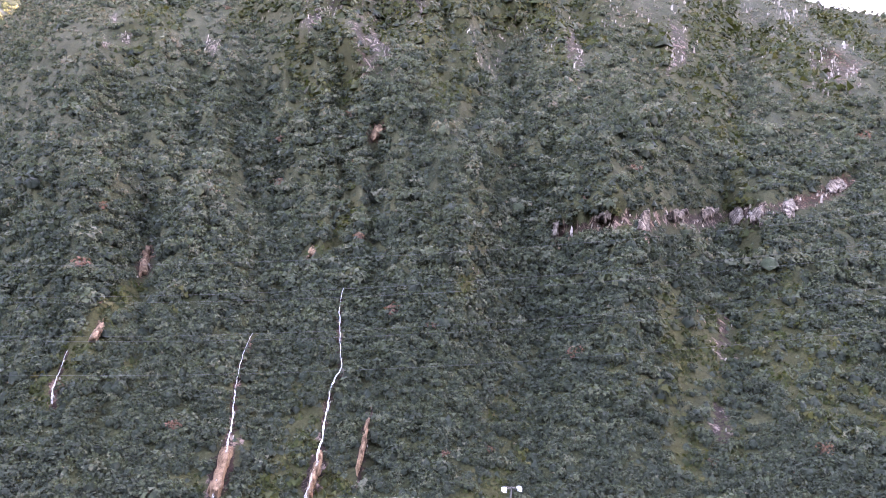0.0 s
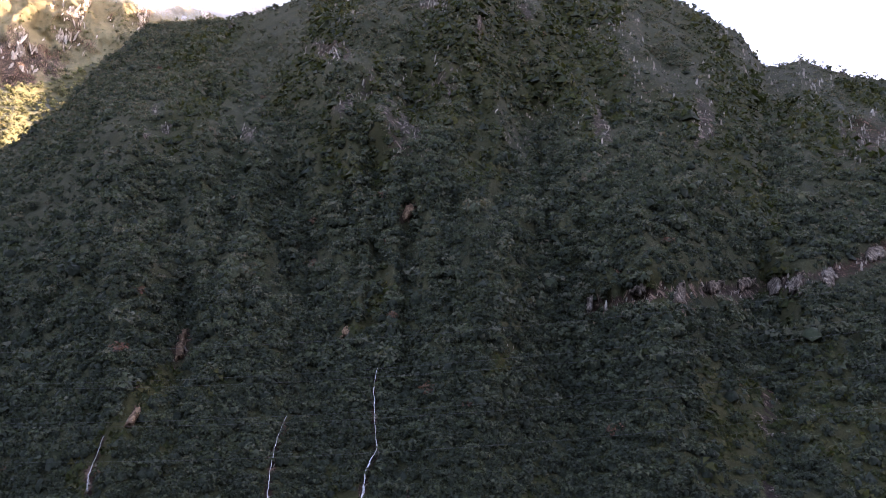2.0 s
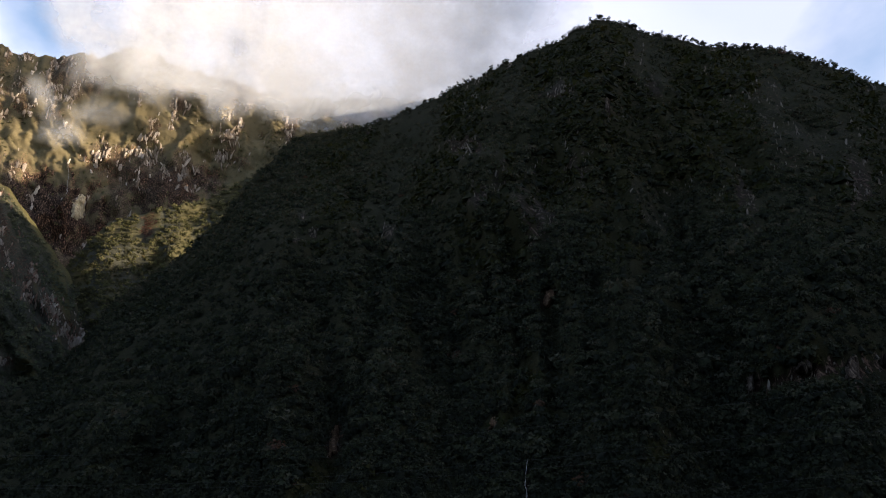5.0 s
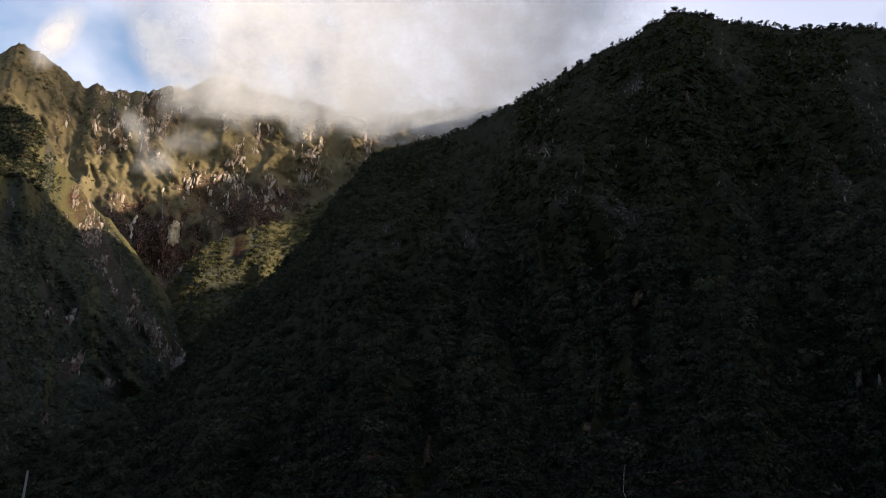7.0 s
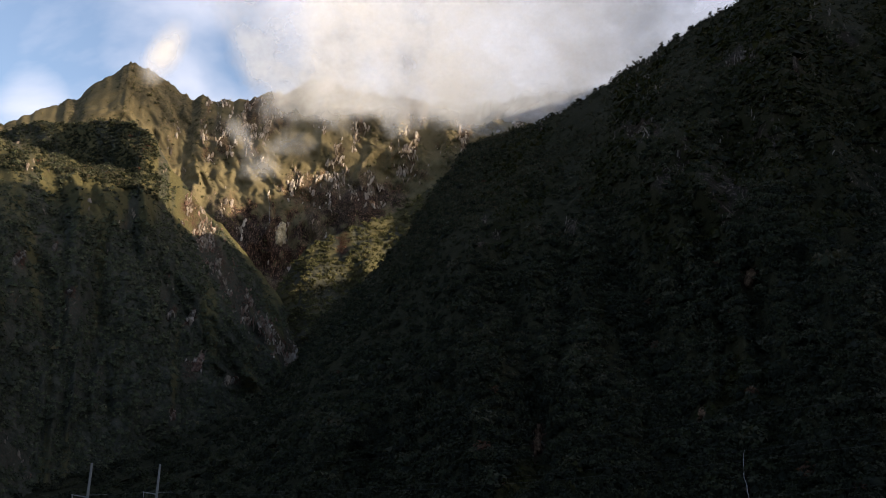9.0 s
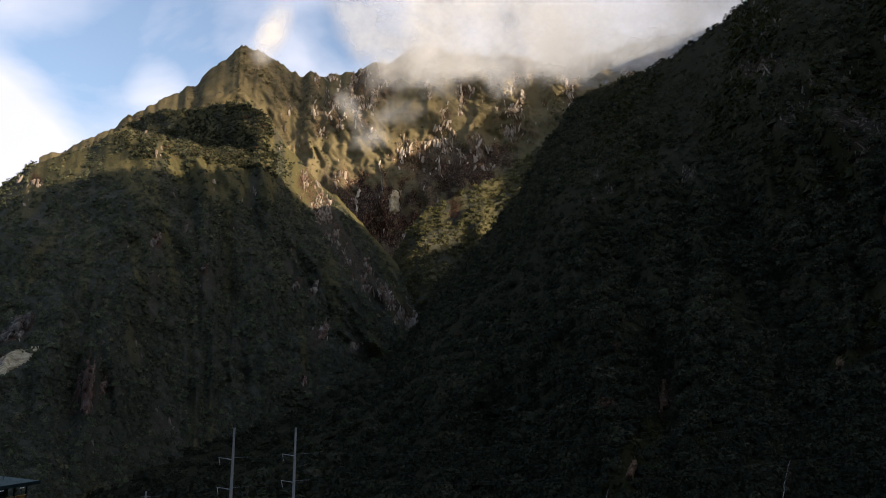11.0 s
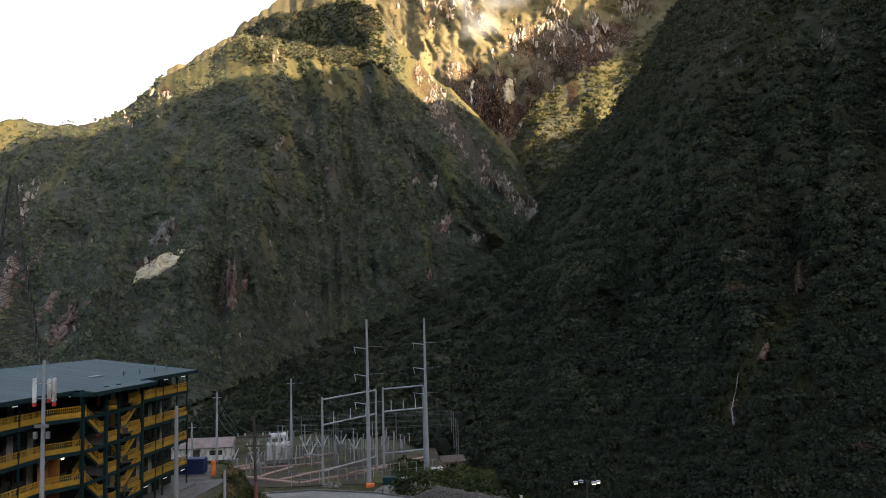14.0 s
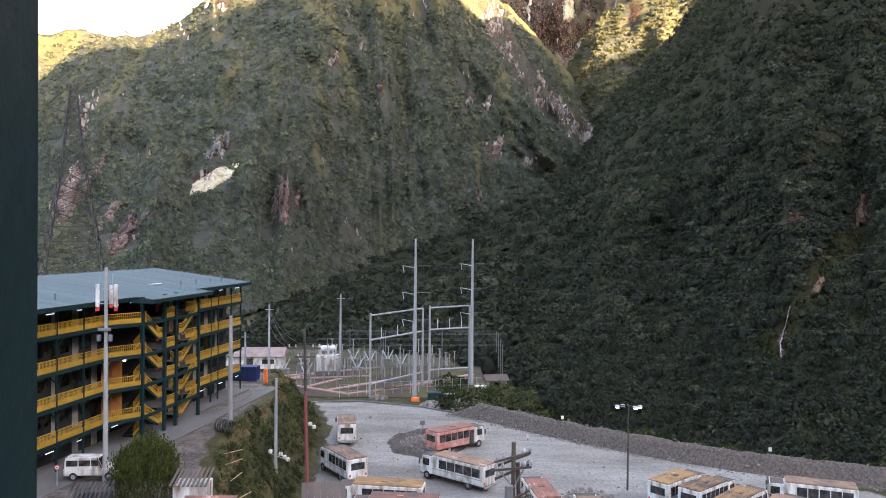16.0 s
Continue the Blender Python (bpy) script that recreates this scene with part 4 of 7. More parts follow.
tagged(ob, "forest crowns on a spur, leaves lightened for the low sun", "forest", kind="stuff")


def outcrops(name, mount, rng, count, az0, az1, rock, size, floor_v, tone, material, label):
    """Bare blocks and slabs of pale rock in clusters, standing out of the slope where it is rocky."""
    n = count * 30
    az, s = rng.uniform(az0, az1, n), rng.uniform(0.02, 0.995, n)
    p = mount.point(az, s)
    el = mount.elevation(p)
    w = np.clip(rock(az, el, s) - floor_v, 0, 1) * np.clip((fractal(az * 2.2, el * 1.6, 3, 88) - 0.47) * 7, 0.03, 1.5)
    sel = np.where(rng.uniform(0, 1, n) < w)[0][:count]
    p, k = p[sel], len(sel)
    r = np.hypot(p[:, 0], p[:, 1])
    sz = (np.clip(rng.lognormal(-0.1, 0.55, k), 0.3, 2.4) * size * np.clip(r, 0, 1100) / 1000)[:, None, None]
    shape = ICO[None] * rng.uniform(0.45, 1.25, (k, 12, 1)) * np.stack([rng.uniform(0.3, 0.8, k), rng.uniform(0.3, 0.6, k), rng.uniform(0.9, 2.8, k)], -1)[:, None, :] * sz
    lean = rng.normal(0, 0.25, k)[:, None]
    shape[:, :, 0] += lean * shape[:, :, 2]
    out = np.stack([p[:, 0], p[:, 1], p[:, 0] * 0], -1) / r[:, None]
    co = shape + (p - out * size * 0.7 * r[:, None] / 1000)[:, None, :]
    tri = (ICO_F[None] + (np.arange(k) * 12)[:, None, None]).reshape(-1, 3)
    ob = array_object(name, co.reshape(-1, 3), tri, material, {"tint": np.repeat(rng.uniform(*tone, k), 12)})
    return tagged(ob, label, "rocks", kind="stuff")


outcrops("near_outcrops", near_mountain, rng, 3000, 18, 82, near_rock, 1.35, 0.2, (0.0, 0.6), M_ROCK_NEAR, "pale rock outcrops on a forested mountain side")
outcrops("left_outcrops", left_mountain, rng, 2600, -34, 10.8, left_rock, 2.0, 0.26, (0.0, 0.8), M_ROCK, "pale and reddish rock outcrops on a scrubby slope")
outcrops("rim_outcrops", left_mountain, rng, 560, 1.5, 11.2, lambda a, e, s: along(a, e, RIM, 1.1), 1.3, 0.1, (0.0, 0.75), M_FACE_RED, "broken pale and reddish rock on a cliff rim")
outcrops("rim_slabs", left_mountain, rng, 170, 1.5, 11.2, lambda a, e, s: along(a, e, RIM, 1.0), 1.1, 0.1, (0.4, 1.0), M_ROCK, "small pale slabs on a reddish cliff rim")
# Pale blocks thinned below 20 degrees to keep the shade-painted gorge dark.
outcrops("far_outcrops", summit, rng, 3800, -10, 34, lambda a, e, s: summit_rock(a, e, s) * np.clip((e - 17) / 3, 0.45, 1), 3.0, 0.18, (0.0, 1.0), M_ROCK_HIGH, "pale rock outcrops high on a mountain")


def tufts(name, mount, rng, count, az0, az1, rock, grass, size, label):
    """Coarse grass and low shrubs on the open patches."""
    n = count * 20
    az, s = rng.uniform(az0, az1, n), rng.uniform(0.0, 0.97, n) ** 2.4
    p = mount.point(az, s)
    el = mount.elevation(p)
    sel = np.where((grass(az, el, s) > rng.uniform(0.3, 0.7, n)) & (rock(az, el, s) < 0.6) & (rng.uniform(0, 1, n) < 0.5))[0][:count]
    p = p[sel]
    sizes = rng.lognormal(0, 0.35, len(p)) * size * np.hypot(p[:, 0], p[:, 1]) / 1000
    ob = woods(name, p, sizes, rng.uniform(0, 0.97, len(p)), M_TUFT, 1, 12, 31, sink=0.25, leaf=0.3)
    return tagged(ob, label, "grass", kind="stuff")


tufts("slope_grass", near_mountain, rng, 5000, 18, 82, near_rock, near_grass, 7.0, "coarse yellow-green grass on open slips of a slope")


def rock_face(mount, a, e, wa, we, lean, material, out, label, ragged=0.5, seed=0, step=0.06):
    """A bare face laid open in a slope: a thin crust of broken rock with a ragged edge."""
    az, sv = np.meshgrid(np.arange(a - 2.2 * wa - abs(lean) * we, a + 2.2 * wa + abs(lean) * we, step), np.linspace(0, 1, 700), indexing="ij")
    p = mount.point(az, sv)
    el = mount.elevation(p)
    rows = np.where((el > e - 2.2 * we).any(0) & (el < e + 2.2 * we).any(0))[0]
    az, p, el = az[:, rows], p[:, rows], el[:, rows]
    x, y = (az - a - lean * (el - e)) / wa, (el - e) / we
    m = np.sqrt(x * x + y * y) + ragged * (fractal(az * 2.0, el * 1.4, 5, seed + 300, 0.7) - 0.5) * 2.4
    r = np.hypot(p[..., 0], p[..., 1])
    k = 1 - (out * np.clip((1.0 - m) * 2.5, -0.6, 1) + out * 0.5 * (fractal(az * 6, el * 4, 3, seed + 310) - 0.5)) / r
    p = p * k[..., None] + np.array(EYE) * (1 - k)[..., None]
    idx = np.arange(az.size).reshape(az.shape)
    quads = np.stack([idx[:-1, :-1], idx[:-1, 1:], idx[1:, 1:], idx[1:, :-1]], -1).reshape(-1, 4)[:, ::-1]
    quads = quads[m.ravel()[quads].min(1) < 1.2]
    used, inv = np.unique(quads, return_inverse=True)
    ob = array_object("rock_face", p.reshape(-1, 3)[used], inv.reshape(quads.shape), material, {}, True)
    return tagged(ob, label, "rock face", kind="structure")


rock_face(left_mountain, -16.5, 4.1, 0.85, 1.15, 1.15, M_FACE_TAN, 6.0, "pale tan rock slide on a scrubby slope", 0.5, 1, 0.04)
rock_face(left_mountain, -16.2, 6.4, 0.6, 0.8, 0.4, M_FACE_GREY, 8.0, "broken grey rock above a slide", 0.9, 2)
for a, e, wa, we, lean, seed in ((-25.8, 2.6, 0.22, 1.6, 0.3, 3), (-22.2, 0.2, 0.35, 1.1, 0.5, 4), (-11.5, 2.8, 0.30, 1.6, 0.0, 5), (-12.2, 2.2, 0.12, 1.0, 0.1, 6), (-10.7, 2.6, 0.14, 0.8, 0.1, 9), (4.0, 6.9, 0.16, 0.4, 0.3, 7), (2.6, 3.3, 0.14, 0.4, 0, 8), (-24.6, 3.4, 0.2, 1.5, 0.5, 61), (-23.4, 1.2, 0.22, 1.2, 0.6, 62), (-20.9, 1.6, 0.12, 0.9, 0.5, 63)):
    rock_face(left_mountain, a, e, wa * 1.5, we, lean, M_FACE_RED, 4.0, "narrow reddish rock scar down a scrubby slope", 1.35, seed)
for a, e, wa, we, seed in ((-8.1, 12.8, 0.26, 0.42, 11), (-6.1, 13.9, 0.10, 0.3, 12), (-4.8, 11.0, 0.2, 0.2, 13), (3.2, 10.1, 0.18, 0.4, 14), (1.8, 10.1, 0.12, 0.3, 15), (6.4, 5.8, 0.12, 0.22, 16)):
    rock_face(left_mountain, a, e, wa, we, 0.3, M_FACE_GREY, 6.0, "small pale outcrop in scrub on a mountain side", 1.1, seed)
rock_face(summit, 9.0, 16.3, 0.45, 0.85, 0.0, M_FACE_TAN, 18.0, "pale rock wall at the head of a gorge", 0.4, 21)
rock_face(summit, 17.8, 24.6, 0.55, 0.6, 0.0, M_FACE_TAN, 18.0, "bright rock wall under drifting mist", 0.6, 22)
for a, e, wa, we, lean, seed in ((28.2, 2.1, 0.34, 1.15, 0.08, 31), (43.4, 13.0, 0.4, 0.7, 0.4, 32), (34.8, -11.8, 0.5, 2.0, 0.2, 33), (41.2, -12.0, 0.36, 1.6, 0.2, 34), (44.5, -9.6, 0.2, 2.4, 0.1, 35), (39.5, 3.9, 0.3, 0.4, 0.2, 36), (25.8, -2.8, 0.3, 0.7, 0.4, 39)):
    rock_face(near_mountain, a, e, wa, we, lean, M_FACE_SLIP, 3.6, "reddish earth and rock slip in a forested slope", 0.7, seed)
for a, e, wa, we, seed in ((57.2, 6.9, 0.3, 0.9, 41), (63.5, 7.8, 0.4, 1.0, 42), (65.9, 8.6, 0.7, 0.5, 43), (67.8, 8.8, 0.6, 0.5, 44), (69.6, 8.6, 0.4, 0.6, 50), (71.0, 8.8, 0.5, 0.8, 45), (73.0, 9.2, 0.35, 0.8, 46), (75.8, 10.8, 0.6, 0.5, 47), (60.6, 8.2, 0.6, 0.5, 48), (47.8, 26.8, 0.2, 0.6, 49)):
    rock_face(near_mountain, a, e, wa, we, 0.1, M_FACE_CLIFF, 5.5, "pale streaked cliff under a forested lip", 0.8, seed)


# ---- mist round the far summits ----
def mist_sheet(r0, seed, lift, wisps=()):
    # A see-through sheet curved round the camera, its density drawn to fit the view.
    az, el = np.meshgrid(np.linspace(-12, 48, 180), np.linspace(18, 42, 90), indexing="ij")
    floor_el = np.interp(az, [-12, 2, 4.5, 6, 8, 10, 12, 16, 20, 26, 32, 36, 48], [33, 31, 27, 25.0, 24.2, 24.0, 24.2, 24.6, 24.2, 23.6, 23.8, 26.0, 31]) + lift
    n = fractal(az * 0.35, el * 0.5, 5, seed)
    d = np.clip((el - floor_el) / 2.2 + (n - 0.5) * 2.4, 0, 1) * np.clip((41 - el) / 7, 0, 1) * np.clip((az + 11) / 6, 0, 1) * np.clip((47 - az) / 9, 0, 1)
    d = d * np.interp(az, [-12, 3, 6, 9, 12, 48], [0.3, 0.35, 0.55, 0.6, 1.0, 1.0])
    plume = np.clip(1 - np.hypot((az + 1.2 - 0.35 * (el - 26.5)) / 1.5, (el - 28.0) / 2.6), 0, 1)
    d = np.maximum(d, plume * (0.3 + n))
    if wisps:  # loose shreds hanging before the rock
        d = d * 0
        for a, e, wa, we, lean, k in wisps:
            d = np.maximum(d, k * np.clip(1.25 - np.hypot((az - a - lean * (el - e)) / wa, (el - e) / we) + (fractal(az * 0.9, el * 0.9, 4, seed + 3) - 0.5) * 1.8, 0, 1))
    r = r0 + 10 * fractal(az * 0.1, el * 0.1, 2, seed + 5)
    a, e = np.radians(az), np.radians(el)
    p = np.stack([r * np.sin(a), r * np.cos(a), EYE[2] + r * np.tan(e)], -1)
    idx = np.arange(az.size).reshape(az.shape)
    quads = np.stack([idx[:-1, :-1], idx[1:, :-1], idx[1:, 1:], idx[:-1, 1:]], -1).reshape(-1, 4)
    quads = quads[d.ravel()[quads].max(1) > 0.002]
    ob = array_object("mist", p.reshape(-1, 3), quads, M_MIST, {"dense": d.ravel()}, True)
    return tagged(ob, "soft white mist on a see-through sheet curved round the camera", "mist", kind="stuff")


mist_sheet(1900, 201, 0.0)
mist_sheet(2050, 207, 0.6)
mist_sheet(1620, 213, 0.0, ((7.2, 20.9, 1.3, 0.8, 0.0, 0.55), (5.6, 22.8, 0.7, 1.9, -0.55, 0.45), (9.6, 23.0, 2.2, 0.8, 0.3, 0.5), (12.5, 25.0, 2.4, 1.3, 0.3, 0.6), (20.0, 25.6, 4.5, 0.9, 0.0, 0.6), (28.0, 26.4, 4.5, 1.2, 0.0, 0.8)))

# ---- shapes for built things ----
class Shape:
    """Vertices and faces of one part, gathered from simple solids."""

    def __init__(self):
        self.v, self.f = [], []

    def add(self, verts, faces):
        k = len(self.v)
        self.v += [tuple(p) for p in verts]
        self.f += [tuple(k + i for i in f) for f in faces]
        return self

    def box(self, x0, y0, z0, x1, y1, z1, bevel=0.0, m=None):
        """A box with its upright and level edges cut off by bevel."""
        if bevel <= 0:
            vs = [(x, y, z) for z in (z0, z1) for y in (y0, y1) for x in (x0, x1)]
            fs = [(0, 2, 3, 1), (4, 5, 7, 6), (0, 1, 5, 4), (2, 6, 7, 3), (0, 4, 6, 2), (1, 3, 7, 5)]
        else:
            b, vs = bevel, []
            for z, ins in ((z0, b), (z0 + b, 0), (z1 - b, 0), (z1, b)):
                c = b + ins
                vs += [(x0 + c, y0 + ins, z), (x1 - c, y0 + ins, z), (x1 - ins, y0 + c, z), (x1 - ins, y1 - c, z), (x1 - c, y1 - ins, z), (x0 + c, y1 - ins, z), (x0 + ins, y1 - c, z), (x0 + ins, y0 + c, z)]
            fs = [tuple(range(7, -1, -1)), tuple(range(24, 32))]
            fs += [(r * 8 + i, r * 8 + (i + 1) % 8, r * 8 + 8 + (i + 1) % 8, r * 8 + 8 + i) for r in range(3) for i in range(8)]
        if m is not None:
            vs = [m @ Vector(p) for p in vs]
        return self.add(vs, fs)

    def rod(self, a, b, r0, r1=None, n=8):
        a, b = Vector(a), Vector(b)
        r1 = r0 if r1 is None else r1
        q = (b - a).to_track_quat("Z", "Y")
        ring = [(math.cos(2 * math.pi * i / n), math.sin(2 * math.pi * i / n)) for i in range(n)]
        vs = [a + q @ Vector((c * r0, s * r0, 0)) for c, s in ring] + [b + q @ Vector((c * r1, s * r1, 0)) for c, s in ring]
        fs = [(i, (i + 1) % n, n + (i + 1) % n, n + i) for i in range(n)] + [tuple(range(n - 1, -1, -1)), tuple(range(n, 2 * n))]
        return self.add(vs, fs)

    def bar(self, a, b, w, h):
        """A straight bar of rectangular section from a to b."""
        a, b = Vector(a), Vector(b)
        d = b - a
        side = d.cross(Vector((0, 0, 1)))
        side = side.normalized() if side.length > 1e-6 else Vector((1, 0, 0))
        up = side.cross(d).normalized()
        vs = [p + side * sx * w / 2 + up * sz * h / 2 for p in (a, b) for sx, sz in ((-1, -1), (1, -1), (1, 1), (-1, 1))]
        return self.add(vs, [(0, 1, 5, 4), (1, 2, 6, 5), (2, 3, 7, 6), (3, 0, 4, 7), (3, 2, 1, 0), (4, 5, 6, 7)])

    def ring(self, c, axis, r_out, r_in, width, n=14):
        """A tyre-like ring round axis."""
        c, q = Vector(c), Vector(axis).to_track_quat("Z", "Y")
        prof = [(r_in, -width / 2), (r_out * 0.93, -width / 2), (r_out, -width * 0.32), (r_out, width * 0.32), (r_out * 0.93, width / 2), (r_in, width / 2)]
        vs = [c + q @ Vector((math.cos(2 * math.pi * i / n) * r, math.sin(2 * math.pi * i / n) * r, z)) for i in range(n) for r, z in prof]
        k = len(prof)
        return self.add(vs, [(i * k + j, ((i + 1) % n) * k + j, ((i + 1) % n) * k + (j + 1) % k, i * k + (j + 1) % k) for i in range(n) for j in range(k)])


def empty(name, label, category, group="", m=None):
    ob = new(name)
    ob.empty_display_size = 0.3
    if m is not None:
        ob.matrix_basis = m
    return tagged(ob, label, category, group)


def part(name, shape, material, parent, label="", smooth=False):
    ob = mesh_object(name, shape.v, shape.f, material, parent, smooth)
    if label:
        ob["label"] = label
    return ob


def thing(name, shape, material, label, category, group="", kind="", m=None, smooth=False):
    ob = mesh_object(name, shape.v, shape.f, material, None, smooth)
    if m is not None:
        ob.matrix_basis = m
    return tagged(ob, label, category, group, kind)


def gz_at(x, y):
    return float(ground_height(np.array([float(x)]), np.array([float(y)]))[0])


# ---- paints ----
P_GREEN = plain("dark_green_steel", (0.0045, 0.020, 0.021), 0.6, 0.0, (0.004, 0.012, 0.012), 0.3)
P_ROOF = plain("green_grey_roof_sheet", (0.046, 0.075, 0.078), 0.8, 0.0, (0.040, 0.063, 0.064), 0.2, 0.25, 0.04)
P_YELLOW = plain("yellow_rail_paint", (0.35, 0.205, 0.026), 0.5, 0.0, (0.20, 0.11, 0.025), 0.4)
# Near black, so the wall colour itself carries the shade inside the block.
P_WALL = plain("shade_toned_wall_board", (0.020, 0.020, 0.019), 0.85, 0.0, (0.045, 0.044, 0.04), 0.4, 0.6)
P_PALE = plain("pale_door_leaf", (0.26, 0.255, 0.24), 0.7)
P_DARK = plain("dark_opening_glass", (0.012, 0.014, 0.016), 0.15)
P_SLAB = plain("stained_concrete", (0.088, 0.084, 0.077), 0.85, 0.0, (0.12, 0.11, 0.10), 0.45, 0.5)
P_ORANGE = plain("orange_panel", (0.36, 0.17, 0.06), 0.6, 0.0, (0.2, 0.08, 0.03), 0.3)
P_POLE = plain("cast_concrete_pole", (0.23, 0.228, 0.222), 0.85, 0.0, (0.14, 0.14, 0.135), 0.4, 0.7, streak=True)
P_WOODPOLE = plain("weathered_pole_wood", (0.065, 0.05, 0.04), 0.9, 0.0, (0.025, 0.02, 0.018), 0.5, 2.0, streak=True)
P_STEEL = plain("galvanised_steel", (0.30, 0.30, 0.30), 0.55, 0.3, (0.2, 0.19, 0.18), 0.3)
P_LATTICE = plain("dull_lattice_steel", (0.13, 0.13, 0.13), 0.6, 0.3)
P_WHITE = plain("chalky_white_paint", (0.54, 0.535, 0.50), 0.6, 0.0, (0.17, 0.115, 0.07), 0.75, 1.6, streak=True)
P_CREAM = plain("cream_cab_paint", (0.55, 0.50, 0.42), 0.55, 0.0, (0.25, 0.15, 0.08), 0.5, 0.9)
P_RED = plain("faded_red_paint", (0.33, 0.115, 0.085), 0.65, 0.0, (0.42, 0.29, 0.24), 0.7, 1.2)
P_TYRE = plain("tyre_rubber", (0.018, 0.018, 0.018), 0.85)
P_RIM = plain("dusty_steel_rim", (0.25, 0.24, 0.23), 0.6, 0.3)
P_BLACK = plain("dark_underbody", (0.02, 0.02, 0.02), 0.8)
P_BLUE = plain("blue_container_steel", (0.010, 0.020, 0.075), 0.6, 0.0, (0.03, 0.03, 0.05), 0.3)
P_PINK = plain("pinkish_concrete_kerb", (0.29, 0.175, 0.14), 0.85)
P_PORCELAIN = plain("grey_porcelain", (0.36, 0.37, 0.38), 0.3)
P_BROWNROOF = plain("brown_roof_sheet", (0.085, 0.064, 0.05), 0.85, 0.0, (0.07, 0.055, 0.045), 0.6, 0.4)
P_SIGNRED = plain("red_sign_paint", (0.45, 0.03, 0.03), 0.5)
P_CONE = plain("safety_orange", (0.75, 0.16, 0.03), 0.6)
P_GRAVEL = plain("loose_grey_gravel", (0.098, 0.078, 0.062), 0.95, 0.0, (0.042, 0.033, 0.026), 0.8, 3.5, 1.0)
P_STONE = plain("pale_rubble_stone", (0.165, 0.142, 0.122), 0.9)
P_POST = plain("dark_post_steel", (0.030, 0.030, 0.028), 0.6)
P_PINKROOF = plain("faded_pink_roof_sheet", (0.20, 0.15, 0.13), 0.8, 0.0, (0.10, 0.075, 0.06), 0.5, 0.6)
P_GEAR = plain("dull_switchgear_steel", (0.15, 0.15, 0.148), 0.7, 0.0, (0.08, 0.075, 0.07), 0.4)
P_INSUL = plain("pale_grey_porcelain", (0.25, 0.245, 0.24), 0.4)
P_WIRE = plain("dark_cable", (0.03, 0.03, 0.03), 0.6)
P_TRUNK = plain("tree_bark", (0.10, 0.085, 0.065), 0.95, 0.0, (0.05, 0.045, 0.04), 0.5, 3.0)


def lamp_material(name, col, strength):
    m, n, l, b = node_mat(name, 0.4)
    b.inputs["Emission Color"].default_value, b.inputs["Emission Strength"].default_value = (*col, 1), strength
    return m


P_TUBE = lamp_material("lit_tube", (0.9, 0.97, 1.0), 0.09)
P_FLOOD = lamp_material("lit_floodlight", (1.0, 0.91, 0.70), 0.4)
P_WARM = lamp_material("lit_warm_bulb", (1.0, 0.82, 0.55), 0.4)

# ---- the lodging block on the terrace ----
U, V = Vector((0.159, 0.987, 0)).normalized(), Vector((0.987, -0.159, 0)).normalized()
BASE = Vector((-31.1, 60.7, 7.5))
block_frame = Matrix(((U.x, V.x, 0, BASE.x), (U.y, V.y, 0, BASE.y), (0, 0, 1, BASE.z), (0, 0, 0, 1)))
# local axes: x along the front (away from the viewer), y outwards, z up
block = empty("lodging_block", "four-storey dark green steel block with yellow balcony rails", "building", m=block_frame)
FLOORS = [2.4, 5.3, 8.15, 11.05]
TOP, U0, U1, S0, S1, OUT = 13.45, -22.0, 37.0, 11.4, 22.4, 1.6
part("floor_slab", Shape().box(U0, -13, -0.3, U1, 1.2, 0.12).box(S0, 1.2, -0.3, S1, 3.0, 0.12), P_SLAB, block, "worn concrete ground slab")
for z in FLOORS:
    part("deck", Shape().box(U0, -12.0, z - 0.12, U1, 0.05, z, 0.0), P_SLAB, block)
    part("edge_beam", Shape().box(U0, 0.05, z - 0.30, S0, 0.17, z + 0.02).box(S1, 0.05, z - 0.30, U1, 0.17, z + 0.02), P_GREEN, block, "dark green edge beam")
    part("stair_beam", Shape().box(S0, OUT, z - 0.30, S1, OUT + 0.12, z), P_GREEN, block, "dark green edge beam")
# inner wall of the rooms, with doors and windows
for k, z in enumerate([0.12] + FLOORS):
    h = (FLOORS + [TOP])[k] - 0.3
    part("room_wall", Shape().box(U0, -2.1, z, S0, -1.95, h).box(S1, -2.1, z, U1, -1.95, h), P_WALL, block, "panel wall toned near black for the shade within")
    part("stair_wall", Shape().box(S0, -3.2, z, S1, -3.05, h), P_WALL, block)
    u = U0 + 0.8
    i = k
    while u < U1 - 2:
        if not S0 - 1.6 < u < S1:
            part("room_door", Shape().box(u, -1.95, z, u + 0.85, -1.90, z + 2.0, 0.02), P_PALE if (i * 7) % 3 else P_DARK, block, "plain door leaf")
            part("room_window", Shape().box(u + 1.15, -1.95, z + 0.9, u + 2.3, -1.91, z + 2.0), P_DARK, block, "dark window")
        u += 2.75
        i += 1
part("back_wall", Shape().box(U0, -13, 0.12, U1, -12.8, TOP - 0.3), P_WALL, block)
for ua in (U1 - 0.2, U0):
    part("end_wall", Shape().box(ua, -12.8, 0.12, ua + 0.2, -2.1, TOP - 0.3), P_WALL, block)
# columns
for u in (-22, -18.7, -15.4, -12.1, -8.8, -5.5, -2.0, 1.4, 4.9, 8.3):
    part("column", Shape().box(u - 0.07, 0.0, 0.0, u + 0.07, 0.16, TOP), P_GREEN, block)
for u in (S0, S0 + 4.0, S0 + 6.2, S1):
    part("column", Shape().box(u - 0.16, OUT - 0.1, 0.0, u + 0.16, OUT + 0.2, TOP), P_GREEN, block, "heavy dark green column")
